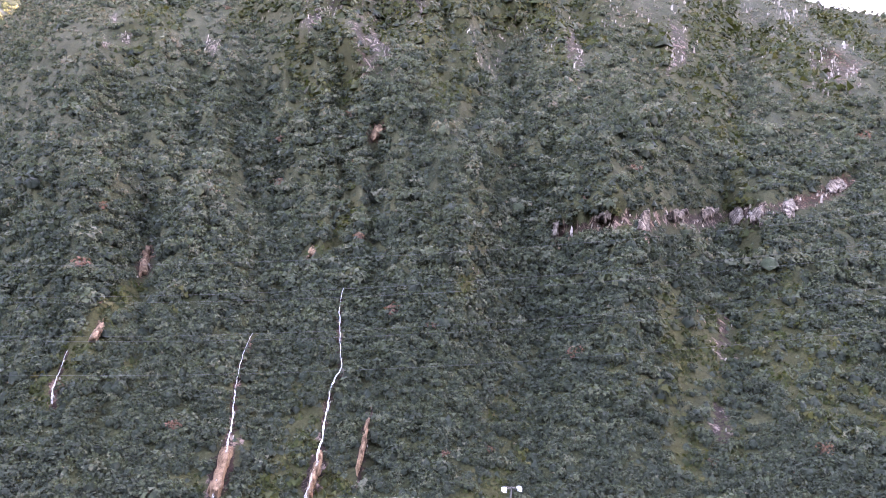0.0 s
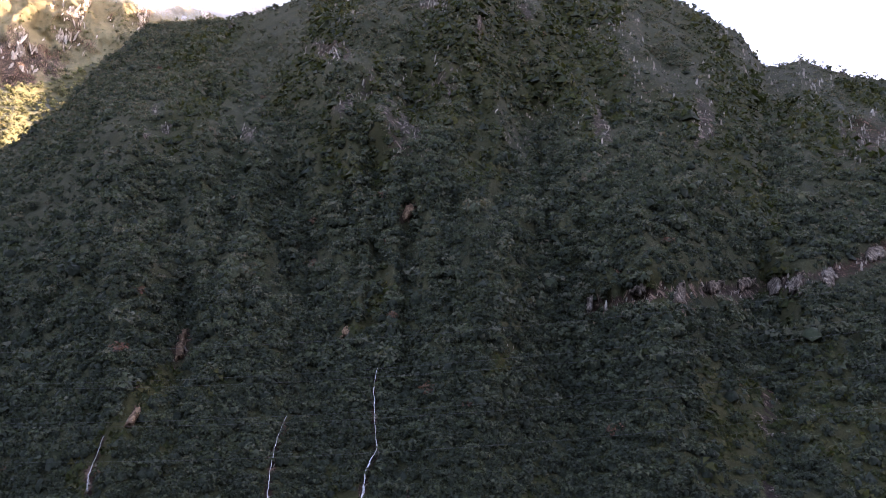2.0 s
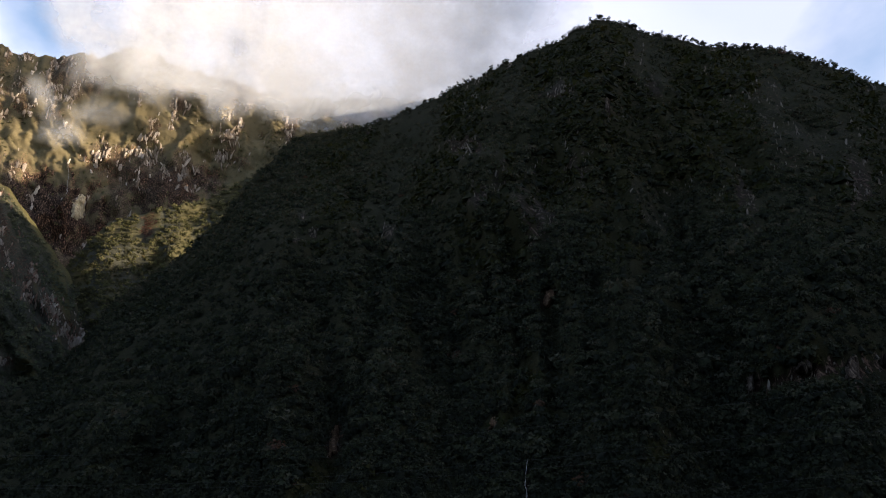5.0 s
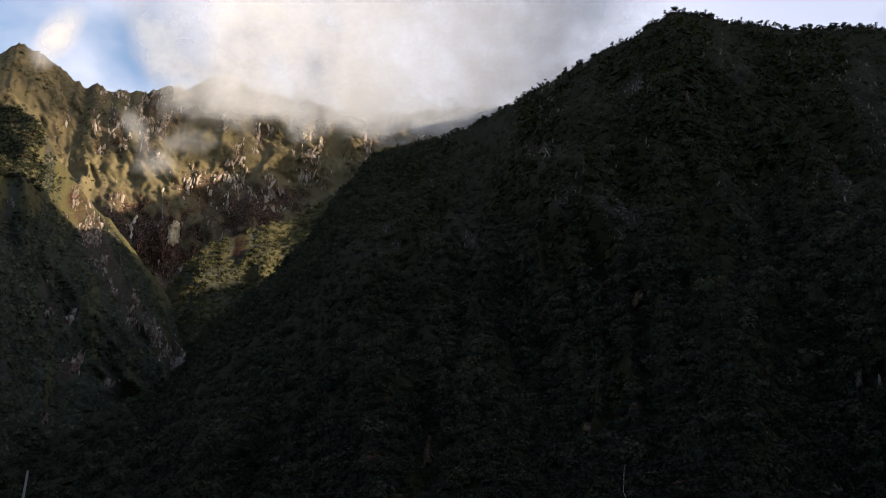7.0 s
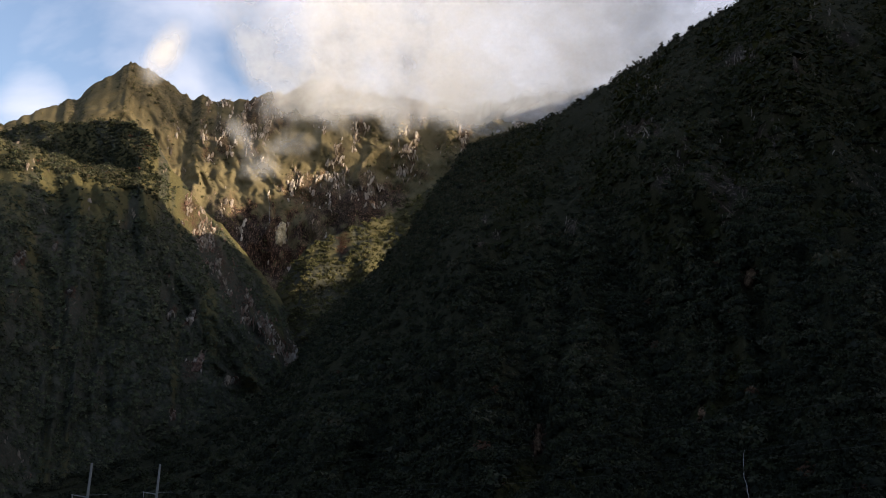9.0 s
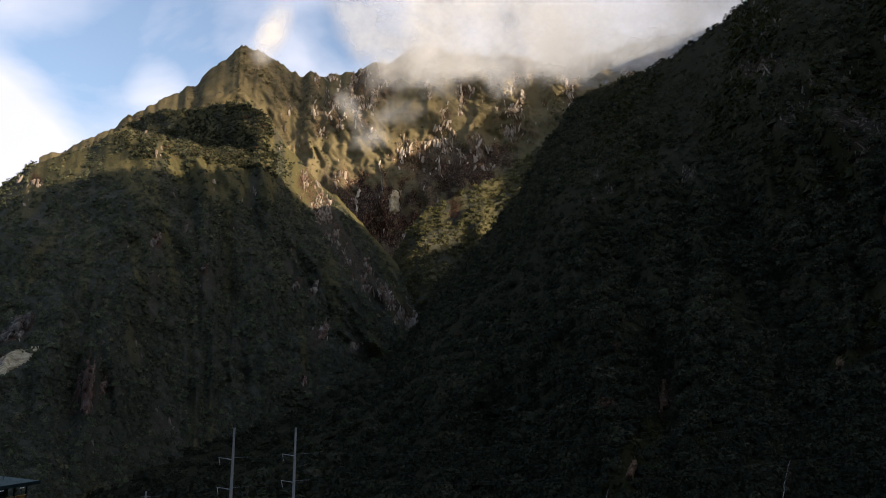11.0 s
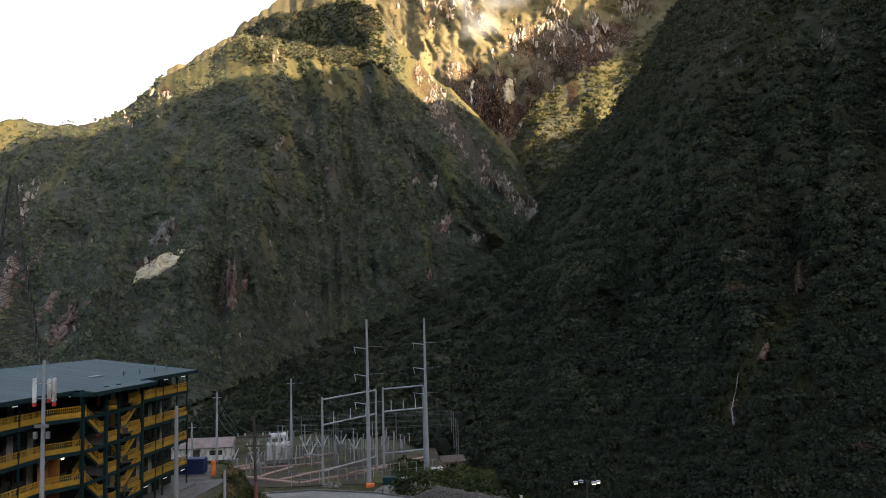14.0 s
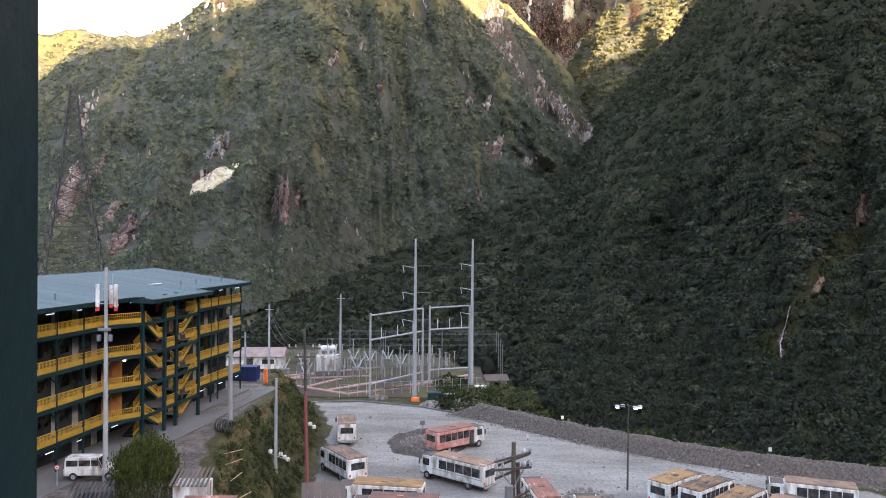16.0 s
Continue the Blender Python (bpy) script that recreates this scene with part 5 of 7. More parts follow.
for u in (28.6, 30.4, 34.0, 36.8):
    part("column", Shape().box(u - 0.07, 0.0, 0.0, u + 0.07, 0.16, TOP), P_GREEN, block)


def rail(u0, u1, y, z, h=1.02, step=0.16, y1=None):
    """A yellow balustrade: top and bottom rails with thin uprights over a sheet of mesh; y1 where it runs aslant."""
    y1 = y if y1 is None else y1
    p = lambda u, k: (u, y + (y1 - y) * (u - u0) / (u1 - u0) + 0.03, z + k)
    s = Shape().bar(p(u0, h - 0.035), p(u1, h - 0.035), 0.06, 0.07).bar(p(u0, 0.10), p(u1, 0.10), 0.05, 0.08).bar(p(u0, 0.32), p(u1, 0.32), 0.015, 0.36).bar(p(u0, 0.74), p(u1, 0.74), 0.03, 0.03)
    n = max(2, int((u1 - u0) / step))
    for i in range(n + 1):
        u = u0 + (u1 - u0) * i / n
        x, yy, _ = p(u, 0)
        w = 0.03 if i % 8 == 0 else 0.017
        s.box(x - w, yy - 0.02, z + 0.1, x + w, yy + 0.02, z + h - 0.05)
    part("balustrade", s, P_YELLOW, block, "yellow steel balustrade")


for z in FLOORS:
    for a, b in ((-22, -18.7), (-18.7, -15.4), (-15.4, -12.1), (-12.1, -8.8), (-8.8, -5.5), (-5.5, -2), (-2, 1.4), (1.4, 8.3)):
        rail(a + 0.08, b - 0.08, 0.06, z)
    rail(8.38, S0 - 0.2, 0.06, z, y1=OUT - 0.02)  # the walkway widens towards the stairs
    part("flare", Shape().add([(8.3, 0.05, z - 0.12), (S0, 0.05, z - 0.12), (S0, OUT, z - 0.12), (8.3, 0.05, z), (S0, 0.05, z), (S0, OUT, z)], [(0, 2, 1), (3, 4, 5), (0, 1, 4, 3), (1, 2, 5, 4), (2, 0, 3, 5)]), P_SLAB, block)
    part("flare_beam", Shape().bar((8.3, 0.14, z - 0.14), (S0, OUT + 0.08, z - 0.14), 0.1, 0.32), P_GREEN, block, "dark green edge beam")
    for u in (-18.7, -12.1, -5.5, 1.4, 8.3, 28.6, 34.0):
        part("knee_brace", Shape().bar((u, 0.08, z - 1.0), (u, -1.0, z - 0.14), 0.06, 0.06).bar((u, 0.08, z - 1.1), (u + 0.9, 0.08, z - 0.3), 0.05, 0.05), P_GREEN, block)
    for a, b in ((S1, 28.6), (28.6, 34.0), (34.0, U1)):
        rail(a + 0.2, b - 0.08, 0.06, z)
    rail(S0 + 0.2, S0 + 0.7, OUT - 0.02, z)
    rail(S0 + 4.2, S0 + 6.0, OUT - 0.02, z)
    rail(S1 - 0.7, S1 - 0.2, OUT - 0.02, z)
    for ua, ub in ((S0, S0 + 0.6), (S0 + 4.0, S0 + 6.2), (S1 - 0.6, S1)):
        part("landing", Shape().box(ua, 0.05, z - 0.12, ub, OUT, z), P_SLAB, block)
    part("fire_point", Shape().box(S0 + 4.8, 0.2, z + 0.5, S0 + 5.2, 0.35, z + 1.2, 0.03), P_SIGNRED, block, "small red fire box")
# stairs: at each end of the stair bay a flight runs down to a half landing and turns back behind
def flight(ua, ub, za, zb, y0):
    st, sr, n = Shape(), Shape(), 11
    for i in range(n):
        f0, f1 = i / n, (i + 1) / n
        u_a, u_b = ua + (ub - ua) * f0, ua + (ub - ua) * f1
        zz = za + (zb - za) * f1
        st.box(min(u_a, u_b), y0, zz, max(u_a, u_b) + 0.02, y0 + 0.95, zz + 0.04)
        st.box(min(u_a, u_b), y0, zz, min(u_a, u_b) + 0.02, y0 + 0.95, zz - (zb - za) / n)
    for yy in (y0 - 0.03, y0 + 0.98):
        st.bar((ua, yy, za - 0.12), (ub, yy, zb - 0.02), 0.06, 0.26)
    part("stair_flight", st, P_GREEN, block, "dark steel stair flight")
    for j in range(13):
        q = Vector((ua + (ub - ua) * j / 12, y0 + 1.03, za + (zb - za) * j / 12))
        sr.bar(q, q + Vector((0, 0, 1.0)), 0.035, 0.035)
    for k, h in ((0.35, 0.05), (0.7, 0.04), (1.0, 0.07)):
        sr.bar((ua, y0 + 1.03, za + k), (ub, y0 + 1.03, zb + k), 0.06, h)
    sr.bar((ua, y0 + 1.03, za + 0.2), (ub, y0 + 1.03, zb + 0.2), 0.02, 0.26)
    part("stair_rail", sr, P_YELLOW, block, "yellow stair railing")


for k, z in enumerate(FLOORS):
    z0 = 0.12 if k == 0 else FLOORS[k - 1]
    zm = z - 0.62 * (z - z0)
    for ua, ub, uc in ((S0 + 0.5, S0 + 3.1, S0 + 3.9), (S1 - 0.5, S1 - 3.1, S1 - 3.9)):
        flight(ua, ub, z, zm, 0.5)
        flight(ub, ua + (0.6 if ub > ua else -0.6), zm, z0, -0.9)
        part("half_landing", Shape().box(min(ub, uc), -0.9, zm - 0.10, max(ub, uc), 1.55, zm), P_SLAB, block, "steel half landing")
        rail(min(ub, uc), max(ub, uc), 1.48, zm)
# orange boarding beside the stairs on two storeys
for k in (1, 2):
    z = FLOORS[k - 1]
    part("boarding", Shape().box(9.4, -1.2, z, 11.0, -1.1, z + 2.2, 0.02).box(10.9, -1.1, z, 11.0, -0.1, z + 2.3, 0.02), P_ORANGE, block, "orange plywood boarding")
# roof: low pitched sheets with ribs, dropping over the front
RIDGE_Y, RIDGE_Z = -11.8, 15.0


def roof_z(y):
    return RIDGE_Z + (y - RIDGE_Y) / (1.1 - RIDGE_Y) * (TOP - RIDGE_Z)


u = U0 - 0.6
while u < U1 + 0.5:
    ub = min(u + 1.0, U1 + 0.6)
    yf = 2.9 if S0 - 1.0 < u < S1 + 0.6 else 1.1
    part("roof_sheet", Shape().add([(u, yf, roof_z(yf)), (ub - 0.003, yf, roof_z(yf)), (ub - 0.003, RIDGE_Y, RIDGE_Z), (u, RIDGE_Y, RIDGE_Z),
                                    (u, yf, roof_z(yf) - 0.06), (ub - 0.003, yf, roof_z(yf) - 0.06), (ub - 0.003, RIDGE_Y, RIDGE_Z - 0.06), (u, RIDGE_Y, RIDGE_Z - 0.06)],
                                   [(0, 1, 2, 3), (7, 6, 5, 4), (0, 4, 5, 1), (1, 5, 6, 2), (2, 6, 7, 3), (3, 7, 4, 0)]).bar((u + 0.02, yf, roof_z(yf) + 0.004), (u + 0.02, RIDGE_Y, RIDGE_Z + 0.004), 0.02, 0.006), P_ROOF, block)
    u = ub
part("back_roof", Shape().add([(U0 - 0.6, RIDGE_Y, RIDGE_Z), (U1 + 0.6, RIDGE_Y, RIDGE_Z), (U1 + 0.6, -25, TOP), (U0 - 0.6, -25, TOP), (U0 - 0.6, RIDGE_Y, RIDGE_Z - 0.08), (U1 + 0.6, RIDGE_Y, RIDGE_Z - 0.08), (U1 + 0.6, -25, TOP - 0.08), (U0 - 0.6, -25, TOP - 0.08)],
                              [(0, 1, 2, 3), (7, 6, 5, 4), (0, 4, 5, 1), (1, 5, 6, 2), (2, 6, 7, 3), (3, 7, 4, 0)]), P_ROOF, block)
part("fascia", Shape().box(U0 - 0.6, 1.1, TOP - 0.35, S0 - 1.0, 1.18, TOP + 0.02).box(S1 + 0.6, 1.1, TOP - 0.35, U1 + 0.6, 1.18, TOP + 0.02)
     .box(S0 - 1.0, 2.9, roof_z(2.9) - 0.33, S1 + 0.6, 2.98, roof_z(2.9) + 0.02).box(U1 + 0.55, RIDGE_Y, TOP - 0.3, U1 + 0.63, 1.1, TOP - 0.02)
     .box(S0 - 1.04, 1.1, TOP - 0.5, S0 - 0.96, 2.95, TOP - 0.12).box(S1 + 0.56, 1.1, TOP - 0.5, S1 + 0.64, 2.95, TOP - 0.12), P_GREEN, block, "dark green roof fascia")
for u in (3.0, 9.0, 24.0, 27.5, 31.0, 34.0):
    part("roof_vent", Shape().rod((u, -1.2, roof_z(-1.2) - 0.02), (u, -1.2, roof_z(-1.2) + 0.5), 0.06, 0.06, 6).rod((u, -1.2, roof_z(-1.2) + 0.5), (u, -1.2, roof_z(-1.2) + 0.58), 0.12, 0.05, 6), P_LATTICE, block, "small dark roof vent pipe")
part("roof_hatch", Shape().box(20.5, -3.2, roof_z(-3.2) - 0.02, 22.6, -2.5, roof_z(-2.5) + 0.14, 0.05), P_STEEL, block, "pale raised roof hatch")
# tube lights under each deck
for k, z in enumerate(FLOORS + [TOP]):
    for i, u in enumerate((-20, -16, -12, -7.2, -3.4, 0.6, 4.6, 9.6, 12.6, 24.6, 26.8, 31.4, 36.0)):
        if (i * 5 + k * 3) % 5 in (0, 2):
            part("tube_light", Shape().box(u, -0.30, z - 0.72, u + 0.95, -0.24, z - 0.67), P_TUBE, block, "lit tube lamp")
part("floodlight", Shape().box(10.4, 0.3, 8.15 - 0.62, 10.8, 0.42, 8.15 - 0.38, 0.03), P_FLOOD, block, "bright floodlight")
# raised walk and kerb along the front
thing("pavement", Shape().box(U0, 1.2, -0.12, S0 - 0.4, 3.0, 0.14, 0.03).box(S0 - 0.4, 3.0, -0.12, U1 + 2, 4.4, 0.14, 0.03), P_SLAB, "grey concrete walk along a steel block", "pavement", kind="structure", m=block_frame)


# ---- poles and lamps ----
def pole_thing(x, y, h, r0, r1, name, label, mat=P_POLE, z=None, lean=(0, 0)):
    z = gz_at(x, y) if z is None else z
    ob = empty(name, label, "pole", m=pose(x, y, z))
    part("shaft", Shape().rod((0, 0, -0.4), (lean[0], lean[1], h), r0, r1, 12), mat, ob, smooth=False)
    return ob


mast = pole_thing(-26.0, 60.1, 16.6, 0.22, 0.11, "antenna_pole", "tapered concrete pole with white mobile antennas", z=7.5)
for dx, dy, lo, hi in ((-0.75, 0.2, 13.5, 15.3), (0.72, 0.1, 13.5, 15.3), (0.1, 0.7, 13.7, 15.2)):
    a = part("antenna", Shape().box(dx - 0.14, dy - 0.09, lo, dx + 0.14, dy + 0.09, hi, 0.04), P_WHITE, mast, "white panel antenna")
    part("antenna_foot", Shape().box(dx - 0.14, dy - 0.09, lo - 0.3, dx + 0.14, dy + 0.09, lo - 0.004, 0.03), P_SIGNRED, a, "red end cap")
part("antenna_arm", Shape().bar((-0.85, 0.15, 13.8), (0.85, 0.1, 13.8), 0.06, 0.06), P_STEEL, mast)
part("antenna_arm", Shape().bar((-0.85, 0.15, 14.9), (0.85, 0.1, 14.9), 0.06, 0.06).rod((0.5, 0, 14.9), (0.5, 0, 16.2), 0.02).rod((-0.5, 0, 14.9), (-0.5, 0, 15.9), 0.02), P_STEEL, mast)
part("radio_box", Shape().box(-0.6, -0.3, 10.9, -0.35, 0.0, 11.4, 0.03).box(0.3, -0.3, 10.9, 0.55, 0.0, 11.4, 0.03).box(-0.5, -0.35, 11.7, 0.5, -0.2, 11.95, 0.03), P_GEAR, mast, "grey radio units")
pole_thing(-21.9, 80.5, 11.0, 0.27, 0.17, "concrete_pole", "stout bare concrete pole at a bank edge", z=7.4)
lamp_b = pole_thing(-16.9, 79.3, 9.6, 0.2, 0.13, "lamp_pole", "grey concrete pole with white floodlights", z=gz_at(-16.9, 79.3))
for i, (dx, dz) in enumerate(((-0.5, 2.0), (0.55, 1.7), (0.95, 1.4), (1.3, 1.15))):
    part("floodlight", Shape().box(dx - 0.2, -0.35, dz, dx + 0.2, 0.0, dz + 0.4, 0.08), P_WHITE, lamp_b, "white floodlight housing")
part("lamp_arm", Shape().bar((-0.6, -0.1, 1.95), (1.4, -0.1, 1.2), 0.06, 0.06), P_STEEL, lamp_b)
wood = pole_thing(-14.0, 81.3, 17.0, 0.19, 0.13, "utility_pole", "dark wooden power pole with crossarm and red base", P_WOODPOLE, 0.0, lean=(-0.4, 0))
part("red_band", Shape().rod((0, 0, 0.0), (-0.25, 0, 10.5), 0.205, 0.165, 12), plain("dull_red_band", (0.20, 0.05, 0.05), 0.7), wood, "dull red painted lower shaft")
part("crossarm", Shape().box(-2.1, -0.08, 14.9, 1.3, 0.08, 15.1).box(-1.4, -0.08, 14.0, 0.7, 0.08, 14.16), P_WOODPOLE, wood)
for dx in (-2.0, -1.3, 0.5, 1.2):
    part("insulator", Shape().rod((dx, 0, 15.1), (dx, 0, 15.4), 0.07, 0.05, 8), P_PORCELAIN, wood)
lampw = part("floodlight", Shape().box(0.1, -0.4, 6.9, 0.5, 0, 7.3, 0.08).box(0.5, -0.4, 6.6, 0.9, 0, 7.0, 0.08), P_WHITE, wood, "white floodlight housing")
near_pole = pole_thing(4.4, 47.0, 14.3, 0.17, 0.13, "utility_pole", "dark wooden power pole with heavy double crossarms", P_WOODPOLE, gz_at(4.4, 47))
part("second_shaft", Shape().rod((0.75, 0.5, -0.3), (0.28, 0.2, 13.0), 0.17, 0.13, 10), P_WOODPOLE, near_pole)
for z, a, tilt in ((13.45, 18, 0.20), (13.15, 22, 0.28), (12.75, 10, 0.05), (12.45, 25, 0.30), (10.9, 24, 0.40), (10.45, 24, 0.45)):
    c, s_ = math.cos(radians(a)), math.sin(radians(a))
    off = 0.22 if z in (13.15, 12.45, 10.45) else -0.22
    part("crossarm", Shape().bar((-1.25 * c, -1.25 * s_ + off, z - tilt), (1.1 * c, 1.1 * s_ + off, z + tilt), 0.12, 0.13), P_WOODPOLE, near_pole)
    for f in (-1.1, -0.7, 0.65, 1.1):
        q = Vector((f * c, f * s_ + off, z + tilt * f / 1.25 + 0.08))
        part("insulator", Shape().rod(q, q + Vector((0, 0, 0.16)), 0.05, 0.11, 8).rod(q + Vector((0, 0, 0.16)), q + Vector((0, 0, 0.32)), 0.11, 0.05, 8), P_INSUL, near_pole)
for sgn in (-1, 1):
    part("brace", Shape().bar((0, -0.2, 11.6), (sgn * 0.9, sgn * 0.4 - 0.2, 12.9 + sgn * 0.2), 0.06, 0.06), P_LATTICE, near_pole)
    part("brace", Shape().bar((0, -0.2, 9.2), (sgn * 0.9, sgn * 0.4 - 0.2, 10.4 + sgn * 0.3), 0.06, 0.06), P_LATTICE, near_pole)
part("transformer_can", Shape().rod((-0.3, -0.45, 10.9), (-0.3, -0.45, 11.8), 0.26, 0.26, 12), P_LATTICE, near_pole, "grey can transformer")


def yard_lamp(x, y, h, lit=True):
    ob = empty("yard_lamp", "tall steel lamp post with four lit heads" if lit else "tall lamp post with white heads", "lamp post", m=pose(x, y, gz_at(x, y)))
    part("shaft", Shape().rod((0, 0, -0.2), (0, 0, h), 0.11, 0.07, 10), P_POST, ob)
    part("head_frame", Shape().bar((-1.2, 0, h - 0.15), (1.2, 0, h - 0.15), 0.06, 0.06).bar((0, -0.7, h - 0.15), (0, 0.7, h - 0.15), 0.06, 0.06), P_POST, ob)
    for dx, dy, on in ((-1.2, 0, 1), (1.2, 0, 1), (0.6, -0.5, 1), (-0.5, 0.5, 0)):
        hd = part("lamp_head", Shape().box(dx - 0.24, dy - 0.18, h - 0.36, dx + 0.24, dy + 0.18, h - 0.12, 0.06), P_PORCELAIN, ob, "white lamp housing")
        part("lens", Shape().box(dx - 0.17, dy - 0.22, h - 0.40, dx + 0.17, dy + 0.1, h - 0.362), P_WARM if on and lit else P_PORCELAIN, hd, "lit lamp glass" if on and lit else "")
    return ob


yard_lamp(19.9, 82.6, 9.2)
yard_lamp(61.7, 42.6, 11.4, False)

# ---- substation ----
tall = empty("steel_pole", "very tall tapered grey pole with short arms", "pole", "line poles", pose(-4.5, 128.2, 0))
part("shaft", Shape().rod((0, 0, -0.3), (0, 0, 26.6), 0.38, 0.16, 14), P_POLE, tall)
for z in (21.8, 17.4, 12.9):
    a = part("arm", Shape().rod((0, 0, z), (-2.2, 0.4, z + 0.35), 0.09, 0.05, 6).rod((0, 0, z + 0.3), (2.6, -0.4, z + 0.4), 0.03, 0.02, 6), P_STEEL, tall)
    part("insulator", Shape().rod((-2.1, 0.4, z + 0.3), (-1.9, 0.35, z - 0.8), 0.05, 0.05, 6), P_PORCELAIN, a)
copy_thing(tall, pose(5.4, 141.7, 0))


def gantry(p0, p1, levels, label):
    ob = empty("gantry", label, "gantry", "line gantries", pose(*p0, 0))
    d = Vector((p1[0] - p0[0], p1[1] - p0[1], 0))
    for q in (Vector((0, 0, 0)), d):
        part("post", Shape().rod(q + Vector((0, 0, -0.3)), q + Vector((0, 0, levels[0] + 0.4)), 0.22, 0.16, 10), P_POLE, ob)
    for z in levels:
        part("beam", Shape().rod(Vector((0, 0, z)), d + Vector((0, 0, z + 0.4)), 0.14, 0.14, 8), P_STEEL, ob, "pale tubular beam")
    for f in (0.2, 0.5, 0.8):
        p = d * f
        part("insulator", Shape().rod(p + Vector((0, 0, levels[1] + 0.2)), p + Vector((0, 0, levels[1] + 2.0)), 0.10, 0.05, 8), P_PORCELAIN, ob)
    return ob


gantry((-12.0, 130.0), (-3.5, 140.0), (13.7, 9.6, 2.2), "grey post-and-beam gantry with insulators")
gantry((-2.3, 142.5), (5.0, 143.0), (14.0, 10.0, 2.6), "grey post-and-beam gantry beside a tall pole")
for x, y, h in ((-34.0, 152.7, 13.4), (-20.1, 153.5, 15.6), (-38.5, 152.0, 8.0)):
    ob = pole_thing(x, y, h, 0.26, 0.16, "lightning_pole", "slim pale pole among substation gear", z=0.0)
    part("crossarm", Shape().box(-0.8, -0.05, h - 1.0, 0.8, 0.05, h - 0.9), P_STEEL, ob)


def transformer(m):
    ob = empty("transformer", "white power transformer with cooling fins", "transformer", "transformers", m)
    part("tank", Shape().box(-1.9, -1.2, 0.4, 1.9, 1.2, 3.0, 0.08), P_WHITE, ob)
    part("plinth", Shape().box(-2.2, -1.5, -0.2, 2.2, 1.5, 0.4, 0.04), P_SLAB, ob)
    for i in range(9):
        part("fin", Shape().box(-1.7 + i * 0.4, -1.62, 0.8, -1.62 + i * 0.4, -1.204, 2.7), P_WHITE, ob)
    part("conservator", Shape().rod((-1.6, 0.6, 4.0), (1.3, 0.6, 4.2), 0.48, 0.48, 12).box(-1.2, 0.4, 2.9, -1.0, 0.8, 3.6).box(0.8, 0.4, 2.9, 1.0, 0.8, 3.7), P_WHITE, ob, "white oil drum")
    for dx in (-1.2, 0.0, 1.2):
        part("bushing", Shape().rod((dx, -0.4, 2.9), (dx * 1.25, -0.7, 4.9), 0.18, 0.08, 8), P_PORCELAIN, ob, "ribbed grey bushing")
    return ob


tr = transformer(pose(-22.4, 152.5, 0.2, 0, 0, 10) @ Matrix.Scale(1.15, 4))
rng = np.random.default_rng(21)
stand = empty("insulator_stand", "steel stand with grey porcelain insulator", "insulator", "switchyard stands", pose(-24, 140, 0))
part("leg", Shape().rod((0, 0, -0.2), (0, 0, 2.4), 0.06, 0.06, 8), P_GEAR, stand)
part("insulator", Shape().rod((0, 0, 2.4), (0, 0, 4.1), 0.10, 0.07, 8), P_INSUL, stand)
part("cap", Shape().box(-0.35, -0.05, 4.1, 0.35, 0.05, 4.2), P_GEAR, stand)
for i in range(84):
    col, row = i % 12, i // 12
    x, y = -26 + col * 2.3 + row * 0.5 + rng.uniform(-0.7, 0.7), 137 + row * 3.6 + rng.uniform(-1, 1)
    copy_thing(stand, pose(x, y, 0, 0, 0, rng.uniform(-30, 30)) @ Matrix.Diagonal((1, 1, 0.8 + 0.7 * rng.uniform(), 1)))
breaker = empty("breaker", "V-shaped white circuit breaker on a steel frame", "circuit breaker", "breakers", pose(-29.5, 145, 0))
part("frame", Shape().box(-0.9, -0.5, -0.1, -0.75, 0.5, 2.0).box(0.75, -0.5, -0.1, 0.9, 0.5, 2.0).box(-1.0, -0.5, 2.0, 1.0, 0.5, 2.2), P_GEAR, breaker)
part("left_column", Shape().rod((-0.2, 0, 2.2), (-1.1, 0, 4.0), 0.13, 0.10, 8), P_PORCELAIN, breaker)
part("right_column", Shape().rod((0.2, 0, 2.2), (1.1, 0, 4.0), 0.13, 0.10, 8), P_PORCELAIN, breaker)
for x, y in ((-14.5, 156), (-11, 158), (-18, 158), (-27, 151), (-24.5, 140), (-8, 152), (-16, 147)):
    copy_thing(breaker, pose(x, y, 0))
bus = Shape()
for k, (y, z) in enumerate(((146, 6.4), (151, 6.8), (157, 7.2), (163, 7.0))):
    for j in range(2):
        bus.rod((-26 + k * 1.5, y + 2 * j, z), (12, y + 2 * j + 2, z), 0.022, 0.022, 5)
    for x in (-24 + k * 1.5, -12, 0, 11.5):
        bus.rod((x, y + 1.5, -0.1), (x, y + 1.5, z + 0.2), 0.10, 0.07, 6)
thing("busbar", bus, P_LATTICE, "thin steel busbars on posts in a switchyard", "busbar")
kerb_spots = [((-30, 145), (-14, 149)), ((-20, 134.5), (-10, 145)), ((-8, 138), (6, 152)), ((-31, 142), (-16, 131.5)), ((-31, 142), (-24, 152)), ((-16, 131.5), (-6, 139)), ((-24, 137.5), (-19, 146)), ((-30, 148), (-12, 160)), ((-12, 134), (3, 147))]
for a, b in kerb_spots:
    thing("cable_trench", Shape().bar((*a, 0.10), (*b, 0.10), 0.9, 0.4), P_PINK, "pinkish concrete cable trench cover", "trench", "trenches")
thing("switchyard_gravel", Shape().box(-33, 129.5, -0.3, 8, 162, 0.12), plain("brown_switchyard_gravel", (0.040, 0.029, 0.021), 0.95, 0.0, (0.085, 0.078, 0.018), 0.55, 0.16), "brown gravel floor of a switchyard", "gravel", kind="structure")
fence = empty("wire_fence", "thin posts and rails of a yard fence", "fence", m=pose(0, 0, 0))
